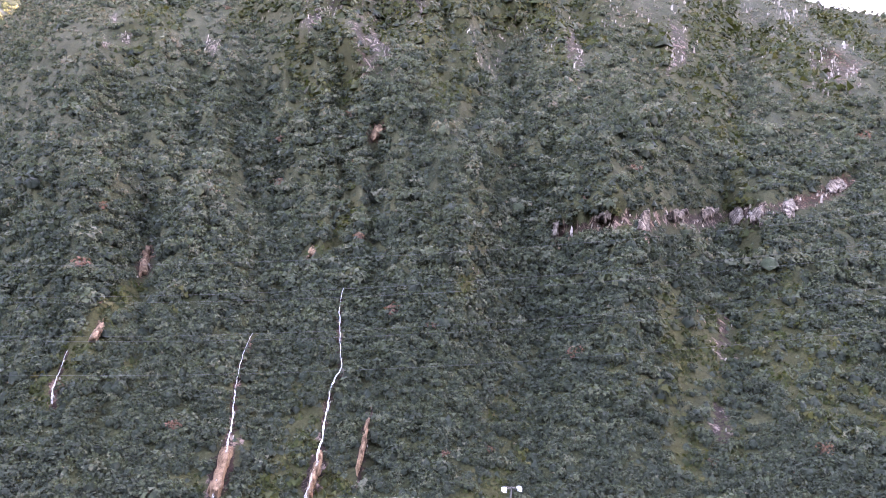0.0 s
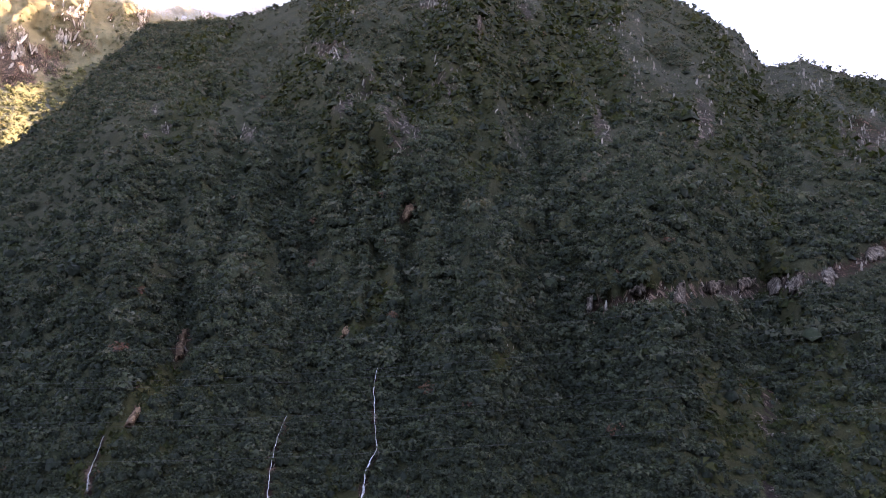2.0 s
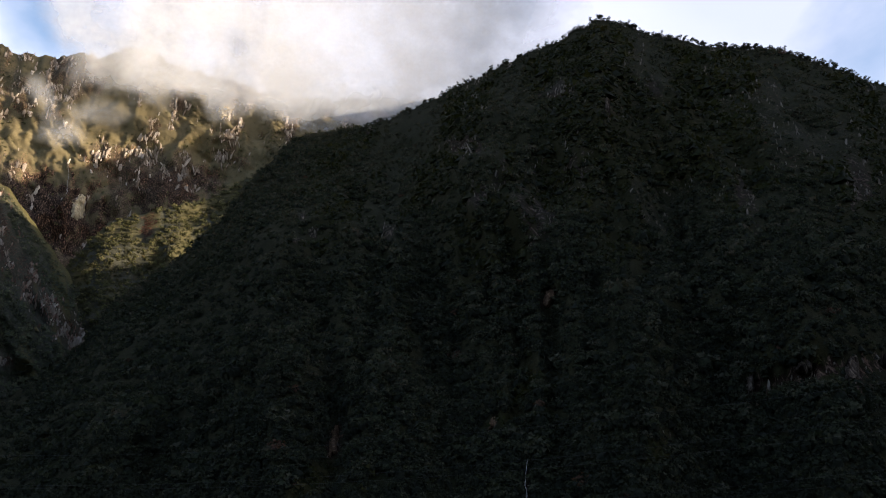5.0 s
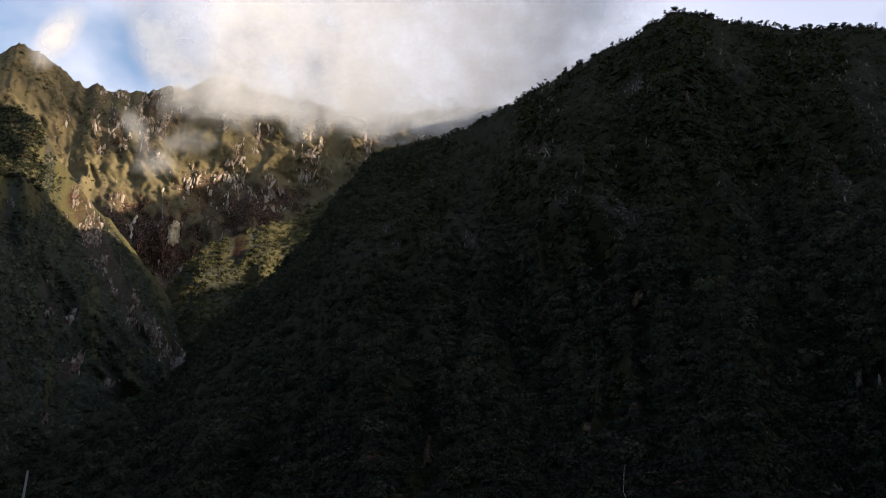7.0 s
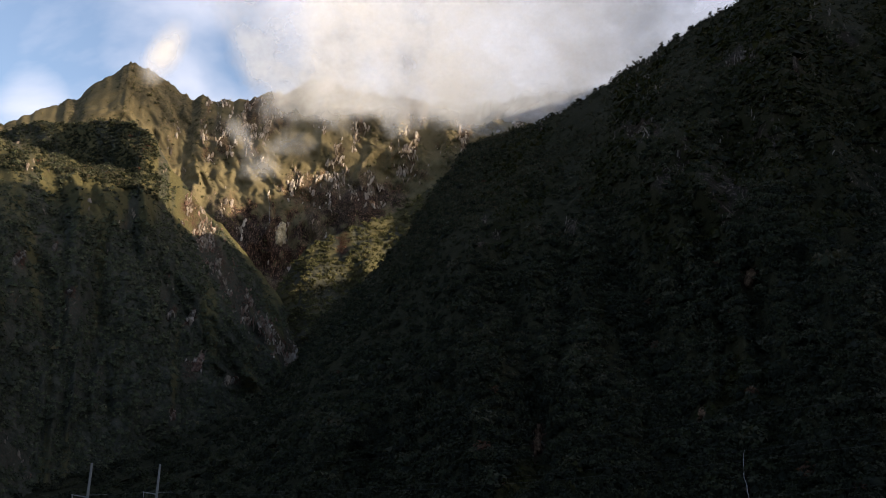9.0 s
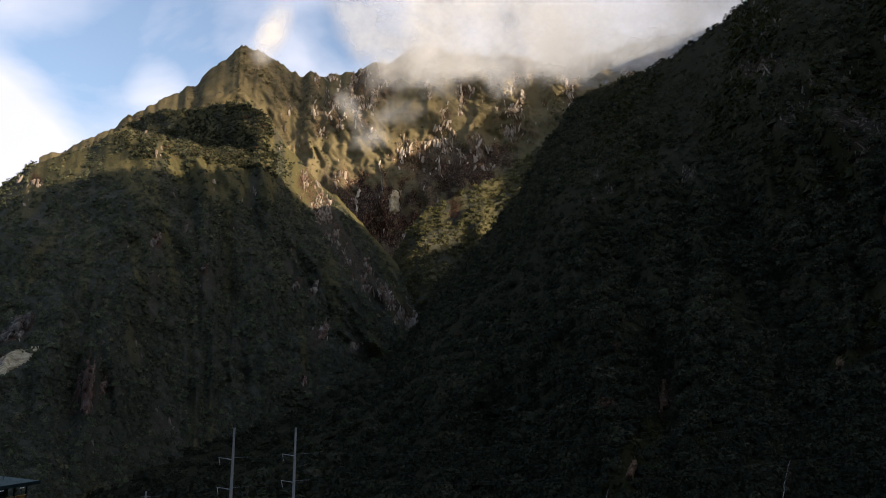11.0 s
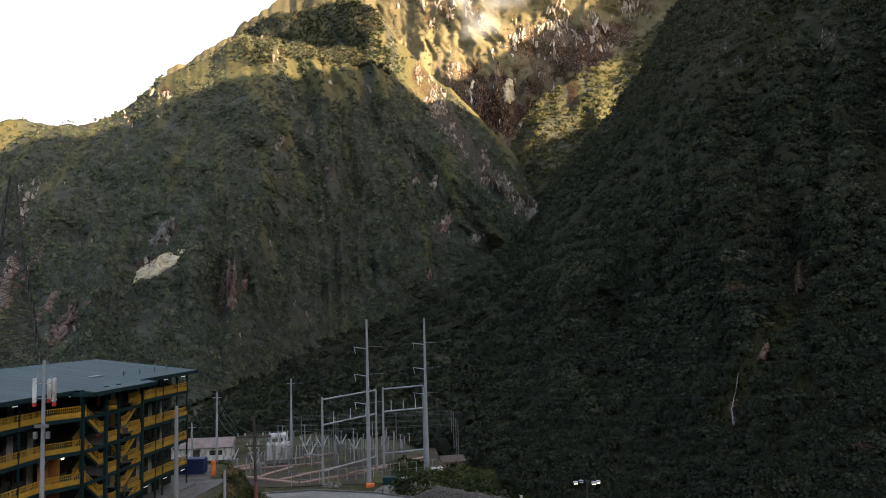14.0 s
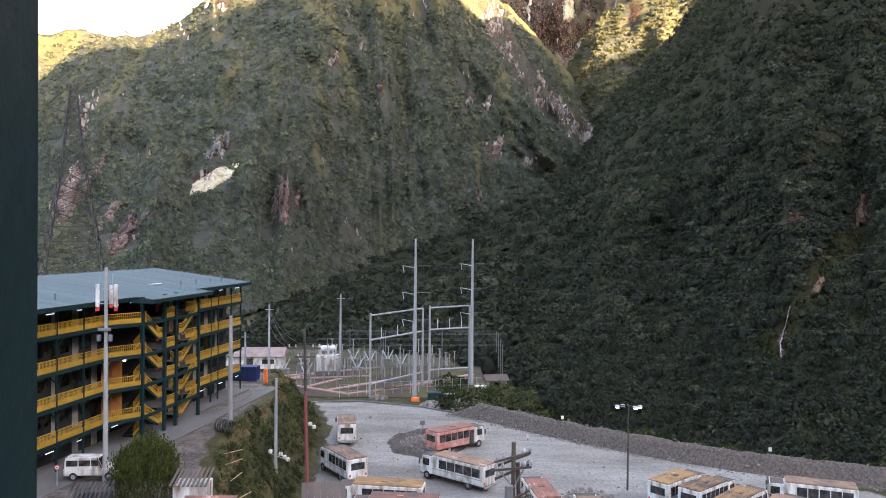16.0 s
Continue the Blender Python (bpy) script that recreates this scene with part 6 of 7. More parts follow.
for i in range(20):
    x, y = -17 + i * 1.45, 129.5 + i * 0.5
    part("post", Shape().rod((x, y, -0.2), (x, y, 2.2), 0.045, 0.045, 6), P_STEEL, fence)
part("rail", Shape().bar((-17, 129.5, 2.1), (10.5, 139, 2.1), 0.03, 0.03).bar((-17, 129.5, 1.0), (10.5, 139, 1.0), 0.03, 0.03), P_STEEL, fence)

hall = empty("service_hall", "low white building with a brown pitched roof", "building", m=pose(-38.6, 160, 0, 0, 0, 4))
part("wall", Shape().box(-6, -3, -0.2, 6, 3, 2.5, 0.0), P_WHITE, hall)
part("roof", Shape().add([(-6.5, -3.6, 2.5), (6.5, -3.6, 2.5), (6.5, 0, 4.0), (-6.5, 0, 4.0), (6.5, 3.6, 2.5), (-6.5, 3.6, 2.5)], [(0, 1, 2, 3), (3, 2, 4, 5), (0, 3, 5), (1, 4, 2), (0, 5, 4, 1)]), P_PINKROOF, hall, "faded pinkish sheet roof")
part("door", Shape().box(-1.2, -3.06, 0, 0.2, -3.0, 2.1), P_BLACK, hall)
part("window", Shape().box(2.0, -3.05, 1.0, 4.4, -3.0, 1.9), P_DARK, hall)
cont = empty("container", "blue corrugated shipping container", "container", m=pose(-26.6, 104.0, 7.5, 0, 0, -4) @ Matrix.Scale(0.78, 4))
part("body", Shape().box(-2.6, -1.2, 0.0, 2.6, 1.2, 2.4, 0.05), P_BLUE, cont)
for i in range(17):
    part("rib", Shape().box(-2.5 + i * 0.3, -1.24, 0.15, -2.36 + i * 0.3, -1.203, 2.25), P_BLUE, cont)
for x in (2.5, -2.64):
    part("corner_post", Shape().box(x, -1.26, 0, x + 0.14, -1.1, 2.42), P_BLUE, cont)
for x, y in ((-23.0, 101.4),):
    thing("barrier_post", Shape().box(-0.25, -0.2, -0.05, 0.25, 0.2, 1.9, 0.08), P_CONE, "orange plastic road barrier", "barrier", "barriers", m=pose(x, y, gz_at(x, y)))
thing("orange_block", Shape().box(-1.0, -0.5, -0.1, 1.0, 0.5, 0.9, 0.1), P_CONE, "orange base block round a steel pole", "barrier", m=pose(-4.3, 127.2, 0) @ Matrix.Scale(0.65, 4))
hut = empty("guard_hut", "small brown hut with a dark pitched roof", "hut", m=pose(9.5, 138.5, -0.1, 0, 0, 12) @ Matrix.Scale(0.8, 4))
part("wall", Shape().box(-2.2, -1.8, -0.2, 2.2, 1.8, 2.3), plain("brown_hut_board", (0.19, 0.14, 0.10), 0.85), hut)
part("roof", Shape().add([(-2.7, -2.3, 2.3), (2.7, -2.3, 2.3), (2.7, 0, 3.4), (-2.7, 0, 3.4), (2.7, 2.3, 2.3), (-2.7, 2.3, 2.3)], [(0, 1, 2, 3), (3, 2, 4, 5), (0, 3, 5), (1, 4, 2), (0, 5, 4, 1)]), P_BROWNROOF, hut, "dark sheet roof")
part("window", Shape().box(-0.8, -1.84, 0.9, 0.5, -1.8, 1.8), P_DARK, hut)
thing("skip", Shape().box(-1.1, -0.8, -0.1, 1.1, 0.8, 1.5, 0.12), P_GREEN, "dark green waste skip", "skip", m=pose(-1.2, 127.5, 0))
thing("white_tank", Shape().rod((-1.6, 0, 0.8), (1.6, 0.5, 0.8), 0.8, 0.8, 12), P_WHITE, "white tank lying on the ground", "tank", m=pose(1.6, 128.6, 0, 0, 0, 12) @ Matrix.Scale(0.7, 4))
thing("crate", Shape().box(-1.2, -0.8, -0.1, 1.2, 0.8, 1.4, 0.05), P_CREAM, "pale crate beside a fence", "crate", m=pose(6.8, 135.5, 0, 0, 0, 15) @ Matrix.Scale(0.8, 4))


# ---- buses ----
def wheel(ob, x, y):
    t = part("wheel", Shape().ring((x, y, 0.48), (0, 1, 0), 0.48, 0.24, 0.26), P_TYRE, ob)
    part("rim", Shape().rod((x, y - 0.09, 0.48), (x, y + 0.09, 0.48), 0.25, 0.25, 10), P_RIM, t)


def make_bus(label, paint, roof, length, m, cab=P_WHITE, height=2.95, windows=5):
    """A bus body on a lorry frame: separate cab in front (+x), side windows, door, rusted roof."""
    ob = empty("bus", label, "bus", "parked buses", m)
    L, w = length / 2, 1.2
    xb = L - 1.75
    part("chassis", Shape().box(-L + 0.3, -0.8, 0.4, L - 0.2, 0.8, 0.8), P_BLACK, ob)
    part("body", Shape().box(-L, -w, 0.7, xb, w, height - 0.12, 0.10), paint, ob)
    part("roof", Shape().box(-L + 0.03, -w + 0.03, height - 0.16, xb - 0.03, w - 0.03, height, 0.07), roof, ob, "rust-stained roof sheet")
    part("roof_hatch", Shape().box(-0.8, -0.3, height - 0.01, -0.2, 0.3, height + 0.07, 0.02), roof, ob)
    part("cab", Shape().add([(xb + 0.06, -1.1, 0.7), (L, -1.1, 0.7), (L, -1.1, 1.5), (L - 0.25, -1.05, 2.55), (xb + 0.06, -1.05, 2.6),
                             (xb + 0.06, 1.1, 0.7), (L, 1.1, 0.7), (L, 1.1, 1.5), (L - 0.25, 1.05, 2.55), (xb + 0.06, 1.05, 2.6)],
                            [(4, 3, 2, 1, 0), (5, 6, 7, 8, 9), (0, 1, 6, 5), (1, 2, 7, 6), (2, 3, 8, 7), (3, 4, 9, 8), (4, 0, 5, 9)]), cab, ob, "short lorry cab")
    # Dark panel set inside the cab's pale outline.
    part("cab_roof", Shape().box(xb + 0.14, -0.95, 2.56, L - 0.36, 0.95, 2.63, 0.03), P_BROWNROOF, ob, "dark inset cab roof panel")
    part("cab_visor", Shape().bar((L - 0.16, -1.0, 2.56), (L - 0.16, 1.0, 2.56), 0.2, 0.05), P_BLACK, ob)
    part("windscreen", Shape().add([(L + 0.012, -0.95, 1.55), (L + 0.012, 0.95, 1.55), (L - 0.205, 0.92, 2.42), (L - 0.205, -0.92, 2.42), (L - 0.02, -0.95, 1.55), (L - 0.02, 0.95, 1.55), (L - 0.24, 0.92, 2.42), (L - 0.24, -0.92, 2.42)],
                                    [(0, 1, 2, 3), (4, 7, 6, 5), (0, 4, 5, 1), (2, 6, 7, 3), (0, 3, 7, 4), (1, 5, 6, 2)]), P_DARK, ob, "dark windscreen")
    for s in (-1, 1):
        part("cab_window", Shape().box(xb + 0.5, min(s * 1.07, s * 1.11), 1.55, L - 0.4, max(s * 1.07, s * 1.11), 2.3), P_DARK, ob)
        part("mirror", Shape().box(L - 0.1, s * 1.32 - 0.05, 1.6, L, s * 1.32 + 0.12, 2.2, 0.03).bar((L - 0.1, s * 1.05, 2.1), (L - 0.05, s * 1.32, 2.1), 0.03, 0.03), P_BLACK, ob)
        part("headlight", Shape().box(L - 0.02, s * 0.85 - 0.14, 0.85, L + 0.03, s * 0.85 + 0.14, 1.05, 0.01), P_PORCELAIN, ob, "headlight")
        step = (xb + L - 1.4) / windows
        for i in range(windows):
            x = -L + 0.45 + i * step
            y0, y1 = sorted((s * (w - 0.02), s * (w + 0.012)))
            part("side_window", Shape().box(x, y0, 1.58, x + step - 0.08, y1, 2.50), P_DARK, ob, "dark side window")
        wheel(ob, L - 0.95, s * 1.0)
        wheel(ob, -L + 2.1, s * 1.0)
        part("skirt_trim", Shape().box(-L + 0.1, min(s * w, s * (w + 0.02)), 1.35, xb - 0.1, max(s * w, s * (w + 0.02)), 1.41), P_RIM, ob)
    part("door", Shape().box(xb - 0.95, -w - 0.03, 0.75, xb - 0.2, -w - 0.004, 2.45, 0.01), P_DARK, ob, "folding door with dark panes")
    part("rear_window", Shape().box(-L - 0.02, -0.8, 1.65, -L + 0.02, 0.8, 2.4), P_DARK, ob, "dark rear window")
    part("rear_bumper", Shape().box(-L - 0.14, -1.1, 0.5, -L - 0.004, 1.1, 0.72, 0.02), P_RIM, ob)
    part("front_bumper", Shape().box(L + 0.004, -1.05, 0.5, L + 0.16, 1.05, 0.75, 0.02), P_RIM, ob)
    for s in (-1, 1):
        part("tail_light", Shape().box(-L - 0.025, s * 0.95 - 0.1, 0.95, -L + 0.005, s * 0.95 + 0.1, 1.2), P_SIGNRED, ob)
    return ob


W = "white bus with dark windows and a rust-streaked roof"
buses = [((1.8, 98.3), 40, 8.0, "faded red bus with a white cab beside rubble", P_RED, P_RUST_RED), ((1.8, 84.4), 140, 8.8, "white bus with rusty roof standing in a yard", P_WHITE, P_RUST_PALE),
         ((-11.0, 86.7), 123, 7.6, "white bus with blotched rusty roof near a bank", P_WHITE, P_RUST_PALE), ((-12.5, 102.3), 98, 6.8, "white bus with a stained grey-brown roof", P_WHITE, P_RUST_PALE),
         ((-5.9, 75.6), 172, 8.6, "white bus with a deeply rusted brown roof", P_WHITE, P_RUST), ((-4.2, 71.2), 176, 8.2, "red bus with a white cab", P_RED, P_RUST_RED),
         ((24.0, 78.6), 42, 7.2, W, P_WHITE, P_RUST), ((26.4, 76.6), 42, 7.2, W, P_WHITE, P_RUST), ((28.5, 73.4), 46, 7.4, W, P_WHITE, P_RUST),
         ((36.7, 76.9), 159, 8.2, "white bus with brown-edged roof beside a gravel bank", P_WHITE, P_RUST_PALE), ((31.2, 71.0), 46, 7.4, "bus with a grey-brown rusted roof", P_CREAM, P_RUST_PALE),
         ((9.6, 75.0), 97, 7.4, "bus with a cream cab and reddish rusted roof", P_CREAM, P_RUST_RED), ((13.7, 69.8), 92, 7.4, "cream bus with rusty roof", P_CREAM, P_RUST_PALE), ((18.2, 68.3), 90, 7.0, "faded red bus in a row", P_RED, P_RUST_RED)]
for (x, y), a, L, label, paint, roof in buses:
    make_bus(label, paint, roof, L, pose(x, y, gz_at(x, y), 0, 0, a), cab=P_CREAM if paint is P_CREAM else P_WHITE)

# ---- white off-road van by the block ----
van = empty("off_road_van", "white long off-road van with roof bars", "van", m=pose(-27.05, 60.55, 7.62, 0, 0, 6) @ Matrix.Scale(0.88, 4))
part("body", Shape().box(-2.35, -0.9, 0.45, 2.3, 0.9, 1.15, 0.08), P_WHITE, van)
part("cabin", Shape().add([(-2.3, -0.86, 1.15), (0.95, -0.86, 1.15), (0.55, -0.78, 1.95), (-2.22, -0.78, 1.98), (-2.3, 0.86, 1.15), (0.95, 0.86, 1.15), (0.55, 0.78, 1.95), (-2.22, 0.78, 1.98)],
                          [(0, 1, 2, 3), (7, 6, 5, 4), (1, 5, 6, 2), (3, 2, 6, 7), (0, 3, 7, 4)]), P_WHITE, van)
for x0, x1 in ((-2.1, -1.15), (-1.05, -0.1), (0.0, 0.6)):
    for s in (-1, 1):
        y0, y1 = sorted((s * 0.80, s * 0.862))
        part("side_window", Shape().box(x0, y0, 1.3, x1, y1, 1.8), P_DARK, van)
part("windscreen", Shape().add([(0.98, -0.75, 1.2), (0.98, 0.75, 1.2), (0.60, 0.70, 1.9), (0.60, -0.70, 1.9), (0.9, -0.75, 1.2), (0.9, 0.75, 1.2), (0.52, 0.70, 1.9), (0.52, -0.70, 1.9)],
                               [(0, 1, 2, 3), (4, 7, 6, 5), (0, 4, 5, 1), (2, 6, 7, 3), (0, 3, 7, 4), (1, 5, 6, 2)]), P_DARK, van)
part("bumper", Shape().box(2.3, -0.9, 0.45, 2.45, 0.9, 0.7, 0.03), P_BLACK, van)
part("snorkel", Shape().rod((0.9, -0.93, 1.1), (0.5, -0.9, 2.05), 0.05, 0.05, 6), P_BLACK, van)
part("spare_wheel", Shape().ring((-2.45, 0, 1.1), (1, 0, 0), 0.36, 0.15, 0.2), P_TYRE, van)
for x in (-1.5, 1.5):
    for s in (-1, 1):
        t = part("wheel", Shape().ring((x, s * 0.82, 0.38), (0, 1, 0), 0.38, 0.2, 0.24), P_TYRE, van)
        part("rim", Shape().rod((x, s * 0.82 - 0.08, 0.38), (x, s * 0.82 + 0.08, 0.38), 0.21, 0.21, 10), P_RIM, t)

# round signs, sheds and fence on the terrace
for x, y in ((-28.7, 60.2), (-29.0, 58.6)):
    sg = empty("round_sign", "round white sign with a red rim on a post", "sign", "signs", pose(x, y, 7.5, 0, 0, 15))
    part("post", Shape().rod((0, 0, -0.1), (0, 0, 1.6), 0.03, 0.03, 6), P_STEEL, sg)
    part("rim", Shape().rod((0, -0.02, 1.5), (0, 0.01, 1.5), 0.19, 0.19, 18), P_SIGNRED, sg)
    part("plate", Shape().rod((0, -0.03, 1.5), (0, -0.021, 1.5), 0.125, 0.125, 18), P_CREAM, sg)
    part("mark", Shape().box(-0.06, -0.036, 1.46, 0.06, -0.031, 1.54), P_BLACK, sg)


def shed(x, y, z0, a, lx, ly, h, label, roof, wall, slats):
    ob = empty("shed", label, "shed", m=pose(x, y, z0, 0, 0, a))
    part("wall", Shape().box(-lx, -ly, -0.5, lx, ly, h), wall, ob)
    for i in range(int(lx * 2 / 0.22)):
        part("board", Shape().box(-lx + 0.22 * i + 0.01, -ly - 0.03, -0.5, -lx + 0.22 * i + 0.20, -ly - 0.004, h - 0.03 * (i % 3)), wall, ob)
    n = int(lx * 2 / (0.24 if slats else 0.5))
    for i in range(n):
        x0 = -lx - 0.2 + (2 * lx + 0.4) * i / n
        x1 = x0 + (2 * lx + 0.4) / n * (0.5 if slats else 0.96)
        part("roof_sheet", Shape().add([(x0, -ly - 0.3, h + 0.02), (x1, -ly - 0.3, h + 0.02), (x1, ly + 0.3, h + 0.6), (x0, ly + 0.3, h + 0.6), (x0, -ly - 0.3, h + 0.08), (x1, -ly - 0.3, h + 0.08), (x1, ly + 0.3, h + 0.66), (x0, ly + 0.3, h + 0.66)],
                                       [(3, 2, 1, 0), (4, 5, 6, 7), (0, 1, 5, 4), (1, 2, 6, 5), (2, 3, 7, 6), (3, 0, 4, 7)]), roof, ob)
    return ob


shed(-17.3, 54.2, 7.4, 3, 1.15, 0.9, 2.0, "white boarded shed with a dark slatted roof", P_BROWNROOF, P_WHITE, True)
shed(-23.4, 52.0, 7.5, 10, 1.2, 0.7, 1.6, "open shed with a dark slatted roof", P_BLACK, P_WALL, True)
shed(-14.9, 49.4, 6.6, 2, 1.5, 0.9, 2.4, "shed with a faded red sheet roof", P_RUST_RED, P_WHITE, False)
shed(-10.6, 70.4, 0.0, 10, 1.8, 1.5, 3.2, "small dark-roofed store at the foot of a bank", P_BROWNROOF, P_WHITE, False)
thing("wire_coil", Shape().ring((0, -0.8, 0.75), (0, 1, 0), 0.8, 0.72, 0.3).ring((0, -0.35, 0.75), (0, 1, 0), 0.8, 0.72, 0.2).ring((0, 0.1, 0.75), (0, 1, 0), 0.85, 0.76, 0.2).ring((0.1, 0.5, 0.75), (0, 1, 0.1), 0.85, 0.76, 0.2).ring((0.2, 0.9, 0.75), (0.1, 1, 0), 0.8, 0.7, 0.3), P_WIRE, "coils of dark cable on the ground", "cable coil", m=pose(-21.3, 76.2, 7.4, 0, 0, 68) @ Matrix.Scale(0.8, 4))
for i, (x, y, a) in enumerate(((-18.4, 66.5, 40), (-17.4, 64.5, 70), (-19.2, 69.0, 20), (-16.3, 62.0, 55))):
    z = gz_at(x, y)
    thing("timber", Shape().bar((-1.5, 0, 0.15), (1.5, 0, 0.65), 0.06, 0.06), plain("raw_timber", (0.36, 0.25, 0.13), 0.8) if i == 0 else bpy.data.materials["raw_timber"], "loose raw timber pole on a bank", "timber", "timbers", m=pose(x, y, z, 0, 0, a))

# ---- gravel berm along the road, roadside kerb and rubble island ----
line = [(2, 118.6), (6, 116.2), (9, 113.2), (12.5, 109.5), (16.7, 105.3), (20, 102.2), (23.7, 99.3), (29, 95.2), (34.4, 91.7), (41, 88.3), (48.6, 85.0), (60, 80), (75, 74), (95, 66)]
n_l, prof = 160, [(-1.9, -0.15), (-1.3, 0.55), (-0.6, 1.55), (-0.1, 2.0), (0.5, 1.9), (1.2, 0.9), (2.2, -0.8), (3.5, -3.2)]
lx = np.interp(np.linspace(0, 1, n_l), np.linspace(0, 1, len(line)), [a for a, b in line])
ly = np.interp(np.linspace(0, 1, n_l), np.linspace(0, 1, len(line)), [b for a, b in line])
tx, ty = np.gradient(lx), np.gradient(ly)
tl = np.hypot(tx, ty)
nx, ny = -ty / tl, tx / tl
rows_v = []
for j, (o, h) in enumerate(prof):
    w = fractal(lx * 0.8, ly * 0.8 + j * 3, 3, 81) - 0.5
    fall = np.clip(np.linspace(0, 1, n_l) * 14, 0.1, 1)
    rows_v.append(np.stack([lx + nx * (o + w * 0.5), ly + ny * (o + w * 0.5), h * (fall if h > 0 else fall ** 0) + (w * 0.35 if 0 < j < 7 else w * 0)], -1))
bv = np.stack(rows_v, 1)
idx = np.arange(n_l * len(prof)).reshape(n_l, len(prof))
quads = np.stack([idx[:-1, :-1], idx[1:, :-1], idx[1:, 1:], idx[:-1, 1:]], -1).reshape(-1, 4)
ob = array_object("berm", bv.reshape(-1, 3), quads, P_GRAVEL, {}, True)
tagged(ob, "long bank of loose grey gravel beside a road", "berm", kind="structure")


def rubble(name, spots, sizes, material, label, category, seed):
    rng = np.random.default_rng(seed)
    co, tri = [], []
    for i, (p, s) in enumerate(zip(spots, sizes)):
        co.append(ICO * s * rng.uniform(0.6, 1.2, (12, 1)) * rng.uniform(0.6, 1.2, 3) + p)
        tri.append(ICO_F + 12 * i)
    return tagged(array_object(name, np.concatenate(co), np.concatenate(tri), material, {}), label, category, kind="stuff")


rng = np.random.default_rng(5)
k = rng.integers(0, n_l, 2400)
o = rng.uniform(-2.6, 0.2, 2400)
hgt = np.interp(o, [p[0] for p in prof], [p[1] for p in prof])
spots = np.stack([lx[k] + nx[k] * o + rng.normal(0, 0.2, 2400), ly[k] + ny[k] * o + rng.normal(0, 0.2, 2400), np.clip(hgt, 0, None) + 0.03], -1)
rubble("berm_stones", spots, rng.lognormal(-2.55, 0.5, 2400), P_STONE, "loose pale stones on a gravel bank", "stones", 3)
thing("road_kerb", Shape().bar((-20, 125.4, 0.08), (-13, 126.2, 0.08), 0.3, 0.3).bar((-13, 126.2, 0.08), (-3.2, 122.4, 0.08), 0.3, 0.3).bar((-3.2, 122.4, 0.08), (5.5, 116.0, 0.08), 0.3, 0.3), P_SLAB, "pale concrete kerb of a yard road", "kerb", kind="structure")
# island: a low heap with a dark rim
ang = rng.uniform(0, 2 * math.pi, 900)
rad = np.sqrt(rng.uniform(0, 1, 900))
ix, iy = -1.5 + 4.6 * rad * np.cos(ang), 100.3 + 5.6 * rad * np.sin(ang)
rubble("rubble_heap", np.stack([ix, iy, 0.55 * (1 - rad ** 2) + 0.02], -1), rng.lognormal(-2.35, 0.5, 900), P_STONE, "low heap of pale rubble in a yard", "rubble", 4)
heap = Shape()
for i in range(16):
    a0, a1 = 2 * math.pi * i / 16, 2 * math.pi * (i + 1) / 16
    heap.add([(-1.5, 100.3, 0.55), (-1.5 + 5.0 * math.cos(a0), 100.3 + 6.0 * math.sin(a0), -0.05), (-1.5 + 5.0 * math.cos(a1), 100.3 + 6.0 * math.sin(a1), -0.05)], [(0, 1, 2)])
thing("rubble_mound", heap, P_GRAVEL, "grey gravel mound under rubble", "mound", kind="structure")
rim_s = Shape()
ring_n = 30
for i in range(ring_n + 1):  # a low bank of dark earth round the far side of the heap
    a0 = math.radians(20 + 250 * i / ring_n)
    k = 1 + 0.05 * math.sin(7 * a0) + 0.03 * math.sin(17 * a0)
    for ro, h in ((5.4, -0.05), (5.0, 0.35), (4.5, 0.75 + 0.15 * math.sin(5 * a0)), (4.0, 0.3), (3.7, 0.1)):
        rim_s.v.append((-1.5 + ro * k * math.cos(a0), 100.3 + ro * 1.18 * k * math.sin(a0), h))
for i in range(ring_n):
    rim_s.f += [(5 * i + j, 5 * i + 5 + j, 5 * i + 6 + j, 5 * i + j + 1) for j in range(4)]
thing("island_bank", rim_s, plain("dark_earth_bank", (0.055, 0.043, 0.034), 0.95, 0.0, (0.11, 0.095, 0.08), 0.5, 2.5, 0.9), "curved bank of dark earth round a rubble heap", "bank", kind="structure", smooth=True)
sx, sy = rng.uniform(-12, 60, 2600), rng.uniform(66, 122, 2600)
keep = (sy < np.interp(sx, lx, ly) - 2.0) & (fractal(sx * 0.12, sy * 0.12, 3, 61) > 0.48) & ~((np.abs(sx - 1.5) < 6) & (sy > 92) & (sy < 108))
rubble("loose_stones", np.stack([sx, sy, sx * 0 + 0.02], -1)[keep], rng.lognormal(-2.75, 0.5, keep.sum()), P_STONE, "loose pale stones strewn over a gravel yard", "stones", 13)
post = empty("bent_post", "short leaning dark post on a rubble heap", "post", m=pose(-2.8, 104.8, 0.1))
part("shaft", Shape().rod((0, 0, -0.2), (0.3, 0, 1.5), 0.08, 0.07, 6), P_LATTICE, post)
part("head", Shape().box(-0.1, -0.2, 1.4, 0.6, 0.2, 2.0, 0.08), P_LATTICE, post)
for x, y in ((16.6, 106.4), (38.6, 91.0), (11.5, 103.0)):
    mk = empty("marker", "small white roadside marker board", "marker", "roadside markers", pose(x, y, 1.8 if y > 104 or x > 30 else 0, 0, 0, 0))
    part("board", Shape().box(-0.19, -0.03, 0.25, 0.19, 0.03, 0.7), P_CREAM, mk)
    part("stake", Shape().box(-0.04, 0.03, -0.5, 0.04, 0.08, 0.7), P_WOODPOLE, mk)
